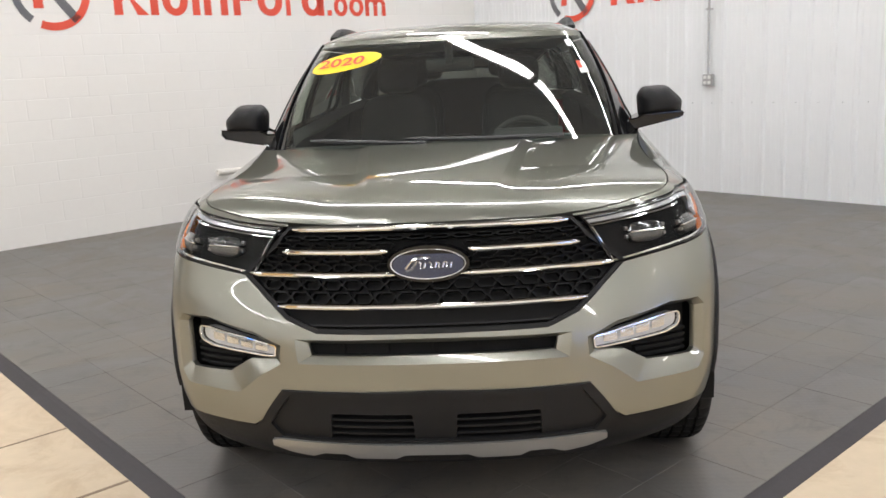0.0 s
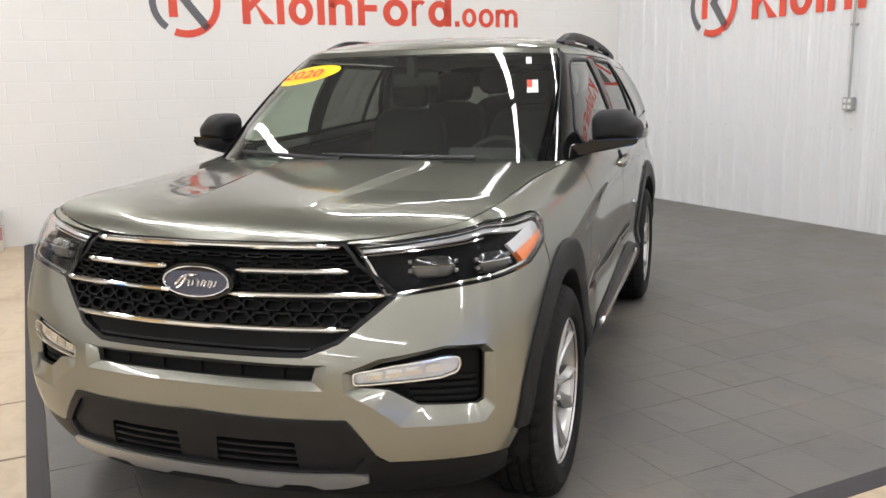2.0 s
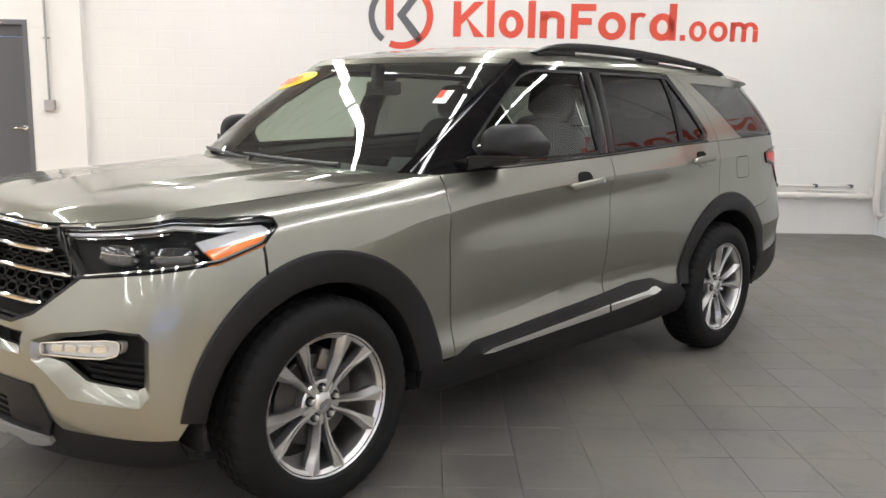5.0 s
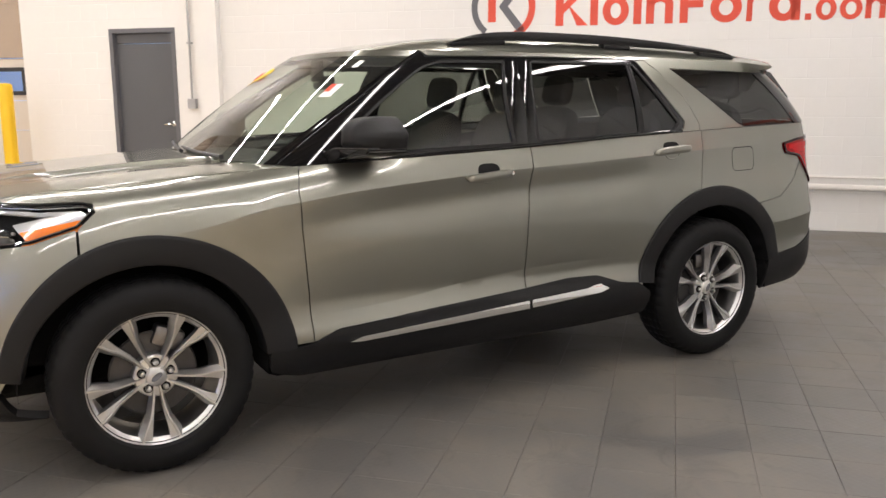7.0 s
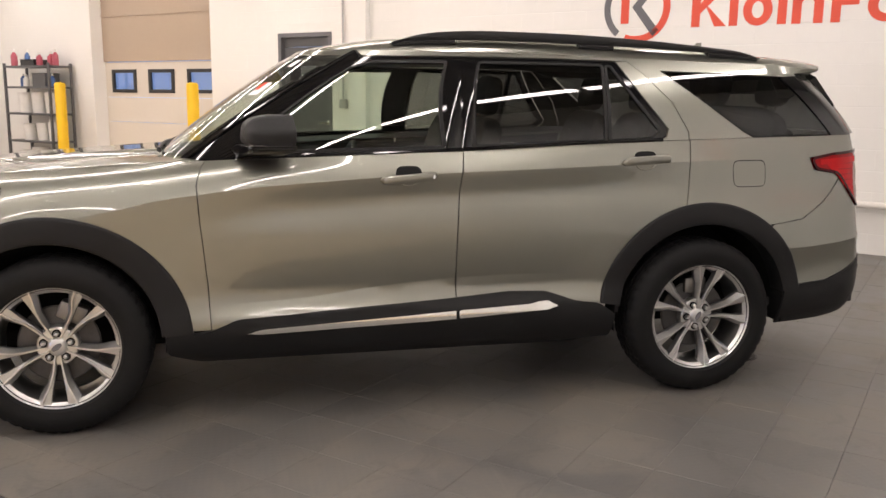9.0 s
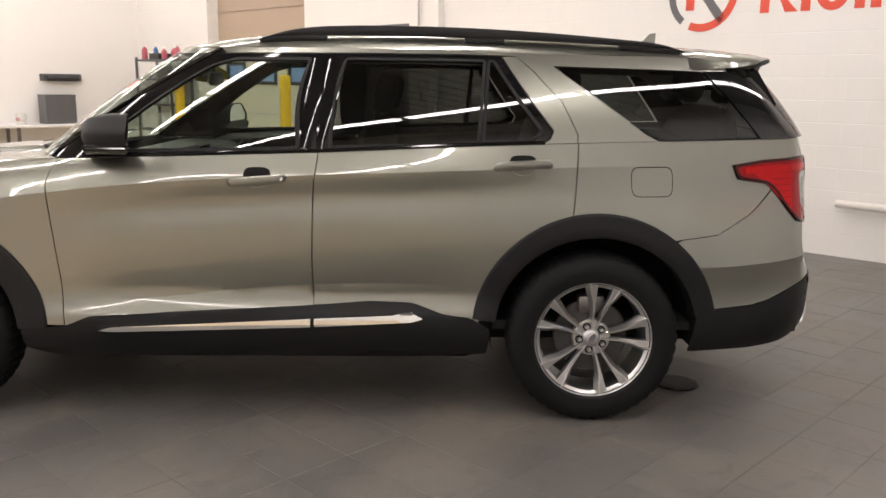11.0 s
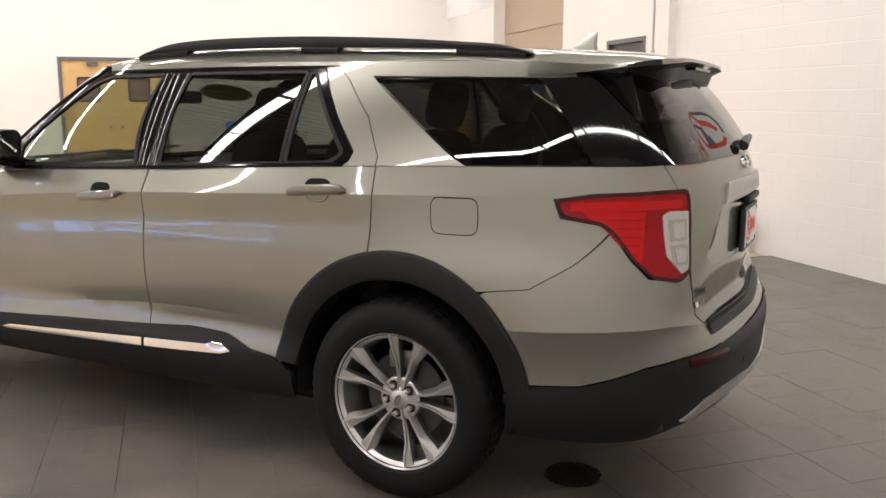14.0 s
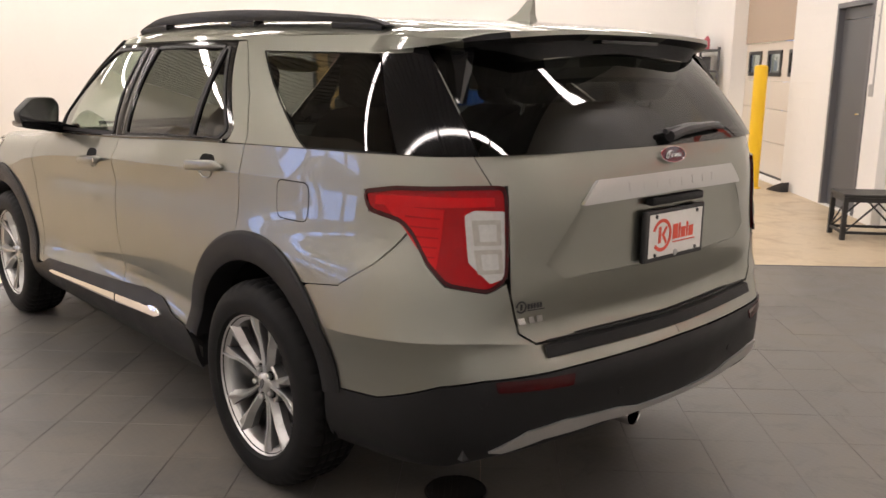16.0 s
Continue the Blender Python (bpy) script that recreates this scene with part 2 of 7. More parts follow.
M_TAN = mat("tan_header_panel", (0.42, 0.33, 0.25), 0.6, vary=0.06, scale=1.5)
M_YELLOW = mat("safety_yellow_paint", (0.85, 0.52, 0.012), 0.4, vary=0.06, scale=4, rvar=0.1)
M_BLACKSTEEL = mat("black_painted_steel", (0.02, 0.02, 0.021), 0.45, vary=0.2, scale=15)
M_GREYSTEEL = mat("grey_shelf_steel", (0.12, 0.12, 0.125), 0.45, metal=0.4, vary=0.1)
M_BUCKET = mat("white_bucket_plastic", (0.72, 0.70, 0.66), 0.4, vary=0.12, scale=9)
M_PINK = mat("pink_bucket_print", (0.55, 0.28, 0.27), 0.5, vary=0.15, scale=20)
M_ORANGEWOOD = mat("orange_oak_veneer", (0.60, 0.39, 0.165), 0.45, vary=0.12, scale=3)
M_DOORPANE = mat("dull_door_glass", (0.20, 0.12, 0.10), 0.12, vary=0.3, scale=3)
M_CONDUIT = mat("galvanised_conduit", (0.42, 0.42, 0.42), 0.4, metal=0.7, vary=0.1, scale=12)
M_PIPE = mat("white_painted_pipe", (0.72, 0.69, 0.64), 0.45, vary=0.06, scale=8)
M_LIQUID = mat("pink_liquid_bottle", (0.45, 0.09, 0.12), 0.3, vary=0.2, scale=20)
M_BLUEBOT = mat("blue_bottle", (0.05, 0.12, 0.30), 0.3, vary=0.2, scale=20)
M_DAY = glow("daylight_outside", (0.45, 0.60, 0.98), 4.5)
M_DAY2 = glow("daylight_by_door", (0.30, 0.45, 0.75), 0.55)
M_PANE = glass("door_window_glass", (0.85, 0.9, 0.95))
M_SCREEN = glow("blue_screen", (0.05, 0.22, 0.75), 1.6)
M_DRAIN = mat("wet_black_grate", (0.016, 0.015, 0.014), 0.35, vary=0.3, scale=30)

# ---- building helpers ----
def part(name, bm, material, parent=None, label="", smooth=False):
    me = bpy.data.meshes.new(name)
    bm.to_mesh(me)
    bm.free()
    ob = new(name, me)
    for mt in (material if isinstance(material, (list, tuple)) else [material]):
        me.materials.append(mt)
    if smooth:
        me.polygons.foreach_set("use_smooth", [True] * len(me.polygons))
        me.set_sharp_from_angle(angle=radians(35))
    if parent is not None:
        ob.parent = parent
    if label:
        ob["label"] = label
    return ob


def box(bm, x0, x1, y0, y1, z0, z1, bevel=0.0, m=None):
    r = bmesh.ops.create_cube(bm, size=1.0)
    vs = r["verts"]
    for v in vs:
        v.co = Vector((x0 + (v.co.x + 0.5) * (x1 - x0), y0 + (v.co.y + 0.5) * (y1 - y0), z0 + (v.co.z + 0.5) * (z1 - z0)))
    if bevel:
        es = list({e for v in vs for e in v.link_edges})
        r = bmesh.ops.bevel(bm, geom=es, offset=bevel, segments=2, affect="EDGES", profile=0.5)
        vs = list({v for f in r["faces"] for v in f.verts} | {v for v in vs if v.is_valid})
    if m is not None:
        bmesh.ops.transform(bm, matrix=m, verts=vs)
    return vs


def tube(bm, pts, r, n=10, closed=False, caps=True):
    """A round bar along the points; r is one radius or one for each point."""
    pts = [Vector(p) for p in pts]
    k = len(pts)
    rr = r if isinstance(r, (list, tuple)) else [r] * k
    rings = []
    up = None
    for i, p in enumerate(pts):
        d = (pts[(i + 1) % k] - pts[i - 1]) if closed else (pts[min(i + 1, k - 1)] - pts[max(i - 1, 0)])
        d.normalize()
        if up is None:
            up = d.orthogonal().normalized()
        up = (up - d * up.dot(d)).normalized()
        side = d.cross(up)
        rings.append([bm.verts.new(p + rr[i] * (math.cos(a) * up + math.sin(a) * side)) for a in (2 * math.pi * j / n for j in range(n))])
    for i in range(k if closed else k - 1):
        a, b = rings[i], rings[(i + 1) % k]
        for j in range(n):
            bm.faces.new((a[j], a[(j + 1) % n], b[(j + 1) % n], b[j]))
    if caps and not closed:
        bm.faces.new(rings[0][::-1])
        bm.faces.new(rings[-1])
    return rings


def lathe(bm, prof, n=48, axis="x", closed=False, a0=0.0, a1=2 * math.pi):
    """Turns a profile of (along, radius) about an axis."""
    full = abs(a1 - a0 - 2 * math.pi) < 1e-6
    rings = []
    for k in range(n if full else n + 1):
        a = a0 + (a1 - a0) * k / n
        c, s = math.cos(a), math.sin(a)
        rings.append([bm.verts.new({"x": (h, r * c, r * s), "y": (r * s, h, r * c), "z": (r * c, r * s, h)}[axis]) for h, r in prof])
    m = len(prof)
    for k in range(len(rings) if full else len(rings) - 1):
        a, b = rings[k], rings[(k + 1) % len(rings)]
        for j in range(m if closed else m - 1):
            bm.faces.new((a[j], a[(j + 1) % m], b[(j + 1) % m], b[j]))
    return rings


def prism(bm, poly, h0, h1, axis="z", m=None):
    """A flat outline pushed from h0 to h1 along an axis."""
    def at(p, h):
        return {"z": (p[0], p[1], h), "y": (p[0], h, p[1]), "x": (h, p[0], p[1])}[axis]
    a = [bm.verts.new(at(p, h0)) for p in poly]
    b = [bm.verts.new(at(p, h1)) for p in poly]
    k = len(poly)
    fs = [bm.faces.new(a[::-1]), bm.faces.new(b)]
    for i in range(k):
        fs.append(bm.faces.new((a[i], a[(i + 1) % k], b[(i + 1) % k], b[i])))
    bmesh.ops.recalc_face_normals(bm, faces=fs)
    if m is not None:
        bmesh.ops.transform(bm, matrix=m, verts=a + b)
    return a + b


def empty(name, m, label, category, group="", kind=""):
    ob = new(name)
    ob.empty_display_size = 0.1
    ob.matrix_world = m
    return tagged(ob, label, category, group, kind)


def setting(name, bm, material, label, m=None, kind="structure", smooth=False):
    ob = part(name, bm, material, None, "", smooth)
    if m is not None:
        ob.matrix_world = m
    return tagged(ob, label, name.split("_")[0], "", kind)


class Spline:
    """Natural cubic spline through values given at knots."""
    def __init__(self, x, y):
        self.x, self.y = np.asarray(x, float), np.asarray(y, float)
        n = len(self.x)
        y2 = self.y.reshape(n, -1)
        h = np.diff(self.x)
        a = np.zeros((n, n))
        r = np.zeros_like(y2)
        a[0, 0] = a[-1, -1] = 1
        for i in range(1, n - 1):
            a[i, i - 1], a[i, i], a[i, i + 1] = h[i - 1], 2 * (h[i - 1] + h[i]), h[i]
            r[i] = 6 * ((y2[i + 1] - y2[i]) / h[i] - (y2[i] - y2[i - 1]) / h[i - 1])
        self.m, self.y2, self.h = np.linalg.solve(a, r), y2, h

    def __call__(self, q):
        q = np.atleast_1d(np.asarray(q, float))
        i = np.clip(np.searchsorted(self.x, q) - 1, 0, len(self.h) - 1)
        h, x0, x1 = self.h[i][:, None], self.x[i][:, None], self.x[i + 1][:, None]
        t = q[:, None]
        o = (self.m[i] * (x1 - t) ** 3 + self.m[i + 1] * (t - x0) ** 3) / (6 * h) \
            + (self.y2[i] / h - self.m[i] * h / 6) * (x1 - t) + (self.y2[i + 1] / h - self.m[i + 1] * h / 6) * (t - x0)
        return o if self.y.ndim > 1 else o[:, 0]

def fillet(p, r):
    if r <= 0:
        return p
    out = []
    n = len(p)
    for i in range(n):
        a, b, c = p[i - 1], p[i], p[(i + 1) % n]
        la, lc = np.linalg.norm(a - b), np.linalg.norm(c - b)
        cosv = float(np.dot(a - b, c - b) / max(la * lc, 1e-9))
        if cosv < -0.97:
            out.append(b)
            continue
        d = min(r, 0.45 * la, 0.45 * lc)
        p0, p1 = b + (a - b) / la * d, b + (c - b) / lc * d
        for k in range(6):
            q = k / 5
            out.append((1 - q) ** 2 * p0 + 2 * q * (1 - q) * b + q * q * p1)
    return np.array(out)


# ---- the room ----
def flat_wall(name, u0, u1, z0, z1, holes, thick, m, material, label):
    """A wall in its own frame: x along, y out of the room (0 to -thick), with rectangular openings."""
    xs = sorted({u0, u1, *[h[0] for h in holes], *[h[1] for h in holes]})
    zs = sorted({z0, z1, *[h[2] for h in holes], *[h[3] for h in holes]})
    bm = bmesh.new()
    for i in range(len(xs) - 1):
        for j in range(len(zs) - 1):
            cx, cz = (xs[i] + xs[i + 1]) / 2, (zs[j] + zs[j + 1]) / 2
            if any(h[0] < cx < h[1] and h[2] < cz < h[3] for h in holes):
                continue
            box(bm, xs[i], xs[i + 1], -thick, 0, zs[j], zs[j + 1])
    bmesh.ops.remove_doubles(bm, verts=bm.verts[:], dist=1e-5)
    inner = [f for f in bm.faces if all(len(e.link_faces) > 2 for e in f.edges)]
    bmesh.ops.delete(bm, geom=inner, context="FACES_ONLY")
    return setting(name, bm, material, label, m)


DOOR_U = (9.96, 10.93, 0.0, 2.32)
ROLL_U = (12.30, 15.15, 0.0, 4.2)
WALL_NORTH = flat_wall("wall_north", -0.3, ROOM_U + 0.3, -0.05, ROOM_H, [DOOR_U, ROLL_U], 0.3, ROOM,
                       M_WALL, "white painted concrete block wall with red lettering")
END = ROOM @ pose(ROOM_U, 0, 0, 0, 0, 90)          # x runs along v, y out of the room is -y
BROWN_V = (5.66, 7.56, 0.0, 2.34)
flat_wall("wall_west", 0, ROOM_V, -0.05, ROOM_H, [BROWN_V], 0.3, END, M_WALL, "white painted workshop end wall")
EAST = ROOM @ pose(0, ROOM_V, 0, 0, 0, -90)
RIB_V = ROOM_V
flat_wall("wall_east", 0, ROOM_V, -0.05, ROOM_H, [], 0.3, EAST, M_RIB, "white ribbed metal panel wall")
BIG_U = (2.6, 9.2, 0.0, 3.6)
FAR = ROOM @ pose(ROOM_U, ROOM_V, 0, 0, 0, 180)
FAR_HOLES = [(ROOM_U - BIG_U[1], ROOM_U - BIG_U[0], 0.0, BIG_U[3])]
flat_wall("wall_south", 0, ROOM_U, -0.05, ROOM_H, FAR_HOLES, 0.3, FAR, M_WALL, "white painted workshop wall with vehicle door")

bm = bmesh.new()
box(bm, -0.3, ROOM_U + 0.3, -0.3, ROOM_V + 0.3, -0.25, -0.015)
FLOOR = setting("floor", bm, M_CONC, "tan sealed concrete workshop floor with stains", ROOM)
bm = bmesh.new()
box(bm, -0.3, ROOM_U + 0.3, -0.3, ROOM_V + 0.3, ROOM_H, ROOM_H + 0.2)
for i in range(60):
    v = 0.15 + i * 0.28
    prism(bm, [(v, ROOM_H - 0.001), (v + 0.03, ROOM_H - 0.05), (v + 0.12, ROOM_H - 0.05), (v + 0.15, ROOM_H - 0.001)], -0.1, ROOM_U + 0.1, "x")
setting("ceiling", bm, M_CEIL, "grey ribbed metal deck ceiling", ROOM)

# rows of tube lights under the deck
def tube_light(m, length=2.68):
    e = empty("tube_light", m, "white enamelled twin tube batten hanging from ceiling", "ceiling light", "tube lights in rows")
    bm = bmesh.new()
    prism(bm, [(-0.06, 0.0), (-0.10, -0.05), (0.10, -0.05), (0.06, 0.0)], -length / 2, length / 2, "y")
    part("housing", bm, M_HOUSING, e)
    bm = bmesh.new()
    vs = [bm.verts.new(p) for p in ((-.07, -length / 2 + .03, -.056), (-.07, length / 2 - .03, -.056), (.07, length / 2 - .03, -.056), (.07, -length / 2 + .03, -.056))]
    bm.faces.new(vs)
    part("diffuser", bm, M_TUBE, e, "glowing white diffuser strip")
    for y in (-length / 3, length / 3):
        bm = bmesh.new()
        tube(bm, [(0, y, 0), (0, y, ROOM_H - LAMP_Z)], 0.006, 6)
        part("hanger", bm, M_HOUSING, e)
    return e


LAMP_Z = 4.5
first = None
for u in (1.6, 4.6, 7.6, 10.6, 13.6, 16.4):
    for k in range(6):
        m = ROOM @ pose(u, 1.6 + k * 2.75, LAMP_Z)
        if first is None:
            first = tube_light(m)
        else:
            copy_thing(first, m)

# ---- floor tiles: one-foot interlocking tiles with a bevelled edge strip ----
TILE, TN = 0.305, 24
MAT = empty("floor_mat", ROOM, "grey interlocking garage floor tiles with dark edging", "floor", "", "structure")


def tile_mesh():
    bm = bmesh.new()
    vs = box(bm, -TILE / 2 + .0006, TILE / 2 - .0006, -TILE / 2 + .0006, TILE / 2 - .0006, -.014, 0)
    top = [e for e in bm.edges if all(v.co.z > -.001 for v in e.verts)]
    bmesh.ops.bevel(bm, geom=top, offset=.0012, segments=1, affect="EDGES")
    me = bpy.data.meshes.new("tile")
    bm.to_mesh(me)
    bm.free()
    me.materials.append(M_TILE)
    return me


def ring_sector(bm, cx, cz, r0, r1, a0, a1, y0, y1, n=40):
    pts = [(cx + r1 * math.cos(radians(a0 + (a1 - a0) * i / n)), cz + r1 * math.sin(radians(a0 + (a1 - a0) * i / n))) for i in range(n + 1)]
    pts += [(cx + r0 * math.cos(radians(a1 + (a0 - a1) * i / n)), cz + r0 * math.sin(radians(a1 + (a0 - a1) * i / n))) for i in range(n + 1)]
    k = n + 1
    for i in range(n):
        prism(bm, [pts[i], pts[i + 1], pts[2 * k - 2 - i], pts[2 * k - 1 - i]], y0, y1, "y")
    bmesh.ops.remove_doubles(bm, verts=bm.verts[:], dist=1e-5)


def sign(m, s=1.0):
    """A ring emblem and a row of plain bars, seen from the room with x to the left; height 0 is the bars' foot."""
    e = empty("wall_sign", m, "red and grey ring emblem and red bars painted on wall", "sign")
    y0, y1 = .001, .006
    bm = bmesh.new()
    ring_sector(bm, 0, .22, .295, .37, 75, 292, y0, y1)
    part("ring", bm, M_RED, e)
    bm = bmesh.new()
    prism(bm, [(.085, .06), (.175, .06), (.175, .55), (.085, .55)], y0, y1, "y")
    part("stem", bm, M_RED, e)
    bm = bmesh.new()
    ring_sector(bm, 0, .22, .30, .37, 308, 425, y0, y1)
    part("ring", bm, M_LOGOGREY, e, "grey ring part")
    bm = bmesh.new()
    prism(bm, [(.05, .23), (-.19, -.085), (-.255, -.02), (-.055, .23), (-.20, .42), (-.10, .42)][::-1], y0, y1, "y")
    part("chevron", bm, M_LOGOGREY, e, "grey chevron")
    x = -.60

    def hoop(bm, xa, xb, za, zb, st, a0=0, a1=360, n=36):
        """An oval band inside a box."""
        cx, cz, rx, rz = (xa + xb) / 2, (za + zb) / 2, (xb - xa) / 2, (zb - za) / 2
        ang = [radians(a0 + (a1 - a0) * i / n) for i in range(n + 1)]
        out = [(cx + rx * math.cos(a), cz + rz * math.sin(a)) for a in ang]
        inn = [(cx + (rx - st) * math.cos(a), cz + (rz - st * .86) * math.sin(a)) for a in ang]
        for i in range(n):
            prism(bm, [out[i], out[i + 1], inn[i + 1], inn[i]], y0, y1, "y")
        bmesh.ops.remove_doubles(bm, verts=bm.verts[:], dist=1e-5)

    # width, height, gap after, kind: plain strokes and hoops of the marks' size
    for w, h, gap, kind in ((.35, .39, .035, "k"), (.085, .41, .05, "b"), (.285, .30, .05, "o"), (.085, .41, .05, "b"), (.285, .30, .07, "n"), (.285, .39, .03, "f"), (.32, .30, .05, "o"), (.19, .30, .03, "r"), (.31, .41, .05, "d"),
                            (.06, .065, .04, "b"), (.20, .215, .03, "o"), (.215, .215, .03, "o"), (.32, .215, .0, "m")):
        bm = bmesh.new()
        x1 = x - w
        st = min(.088, w * .30) if h > .25 else .056
        if kind in "bkfrnmd":
            box(bm, *((x1, x1 + st) if kind == "d" else (x - min(st, w), x) if kind != "b" else (x1, x)), y0, y1, 0, h)
        if kind == "k":
            prism(bm, [(x - st, h * .34), (x - st, h * .60), (x1 + .115, h), (x1, h)], y0, y1, "y")
            prism(bm, [(x - st - .04, h * .62), (x - st - .10, h * .46), (x1 - .01, 0), (x1 + .11, 0)], y0, y1, "y")
        elif kind == "o":
            hoop(bm, x1, x, -.006, h + .006, st)
        elif kind == "d":
            hoop(bm, x1 + .012, x, -.006, h * .735, st)
        elif kind == "n":
            hoop(bm, x1, x - .004, h * .30, h + .006, st, 0, 180, 18)
            box(bm, x1, x1 + st, y0, y1, 0, h * .66)
        elif kind == "m":
            for xa in (x1, x1 + (w - st) / 2):
                hoop(bm, xa, xa + (w + st) / 2, h * .20, h + .006, st, 0, 180, 14)
                box(bm, xa, xa + st, y0, y1, 0, h * .60)
        elif kind == "f":
            box(bm, x1, x - st, y0, y1, h * .80, h)
            box(bm, x1 + .045, x - st, y0, y1, h * .41, h * .60)
        elif kind == "r":
            hoop(bm, x1 - .03, x - .006, h * .30, h + .006, st, 0, 128, 14)
        part("bar", bm, M_RED, e)
        x = x1 - gap
    return e


# the frame of a wall: x along u, y into the room
sign(ROOM @ pose(5.70, 0, 2.22) @ Matrix.Diagonal((1, 1, 1, 1)))
SIGN_E = ROOM @ pose(.012, 1.78, 2.16, 0, 0, -90)
sign(SIGN_E)

# ---- ribbed wall: raised ribs of the metal panel ----
def rib_mesh():
    bm = bmesh.new()
    prism(bm, [(-.032, 0), (-.017, .016), (.017, .016), (.032, 0)], 0.0, ROOM_H, "z")
    me = bpy.data.meshes.new("rib")
    bm.to_mesh(me)
    bm.free()
    me.materials.append(M_RIB)
    return me


RIBWALL = bpy.data.objects["wall_east"]
rm = rib_mesh()
for k in range(68):
    ob = new("rib", rm)
    ob.parent = RIBWALL
    ob.matrix_basis = pose(ROOM_V - (.03 + .24 * k), 0, 0)
bm = bmesh.new()
for k in range(68):
    v = .03 + .24 * k + .12
    for dv in (-.03, .03):
        box(bm, .0005, .004, v + dv - .004, v + dv + .004, 0, ROOM_H)
setting("trim_ribs", bm, M_RIB, "fine stiffening ribs of white metal panel", ROOM)
bm = bmesh.new()
for k in range(30):
    v = .05 + .24 * k
    lathe(bm, [(.018, .0005), (.020, .004), (.017, .005)], 8)
    vs = bm.verts[-24:]
    bmesh.ops.translate(bm, verts=vs, vec=(0, v + .1, 1.0))
setting("trim_screws", bm, M_GREYSTEEL, "row of small screw heads", ROOM, "stuff")

# ---- steel door with frame and lever ----
e = empty("door_1", ROOM @ pose(0, 0, 0), "dark grey steel door in a grey frame, closed", "door", "", "structure")
u0, u1, _, z1 = DOOR_U
bm = bmesh.new()
box(bm, u0, u0 + .055, -.12, .012, 0, z1)
box(bm, u1 - .055, u1, -.12, .012, 0, z1)
box(bm, u0 + .055, u1 - .055, -.12, .012, z1 - .055, z1)
part("frame", bm, M_GREYFRAME, e)
bm = bmesh.new()
box(bm, u0 + .058, u1 - .058, -.10, -.055, .008, 2.13, .003)
part("leaf", bm, M_GREYDOOR, e)
bm = bmesh.new()
box(bm, u0 + .058, u1 - .058, -.10, -.055, 2.136, z1 - .058, .003)
part("transom_panel", bm, M_GREYDOOR, e)
bm = bmesh.new()
lathe(bm, [(-.055, .03), (-.045, .03), (-.04, .012), (-.01, .012), (.0, .014)], 16, "y")
tube(bm, [(0, -.005, 0), (.05, -.003, .0), (.12, -.01, -.006)], .011, 8)
bmesh.ops.translate(bm, verts=bm.verts[:], vec=(u0 + .115, 0, 1.10))
part("lever_handle", bm, M_CHROME, e, "satin chrome lever handle", True)
for z in (.25, 1.15, 1.95):
    bm = bmesh.new()
    tube(bm, [(u1 - .057, -.05, z - .05), (u1 - .057, -.05, z + .05)], .008, 8)
    part("hinge", bm, M_GREYFRAME, e)

# ---- vehicle door in its recess, with three windows ----
e = empty("vehicle_door", ROOM, "closed cream sectional vehicle door with three small windows", "garage door", "", "structure")
u0, u1 = ROLL_U[0], ROLL_U[1]
WINS = [(u1 - .20 - .58 - i * .93, u1 - .20 - i * .93) for i in range(3)]
for i, (za, zb) in enumerate(((0.02, .50), (.506, .99), (.996, 1.40), (1.406, 1.98))):
    bm = bmesh.new()
    if i < 3:
        box(bm, u0, u1, -.29, -.25, za, zb, .004)
    else:
        xs = [u0] + [q for w in sorted(WINS) for q in w] + [u1]
        for j in range(0, len(xs) - 1, 2):
            box(bm, xs[j], xs[j + 1], -.29, -.25, za, zb)
        for w in WINS:
            box(bm, w[0], w[1], -.29, -.25, za, 1.50)
            box(bm, w[0], w[1], -.29, -.25, 1.84, zb)
    part("panel", bm, M_ROLLER, e)
bm = bmesh.new()
box(bm, u0, u1, -.27, -.22, 1.99, ROLL_U[3] + .05)
box(bm, u0, u1, -.22, -.205, 2.72, 2.76)
part("header_panel", bm, M_TAN, e, "tan header panel")
for w in WINS:
    bm = bmesh.new()
    for a, b, c, d in ((w[0] - .02, w[0] + .045, 1.48, 1.86), (w[1] - .045, w[1] + .02, 1.48, 1.86), (w[0] + .045, w[1] - .045, 1.48, 1.535), (w[0] + .045, w[1] - .045, 1.805, 1.86)):
        box(bm, a, b, -.262, -.232, c, d)
    wf = part("window_frame", bm, M_BLACKSTEEL, e, "black rubber window frame")
    bm = bmesh.new()
    box(bm, w[0], w[1], -.275, -.27, 1.5, 1.84)
    ob = part("pane", bm, M_PANE, wf)
    ob.visible_shadow = False
bm = bmesh.new()
box(bm, u0 - 2, u1 + 2, -1.6, -1.55, 0, 4.5)
tagged(setting("backdrop", bm, M_DAY2, "pale blue daylight outside door windows", ROOM), category="backdrop")
bm = bmesh.new()
box(bm, u0 - .005, u1 + .005, -.25, -.22, 0.0, .02)
part("floor_seal", bm, M_BLACKSTEEL, e)


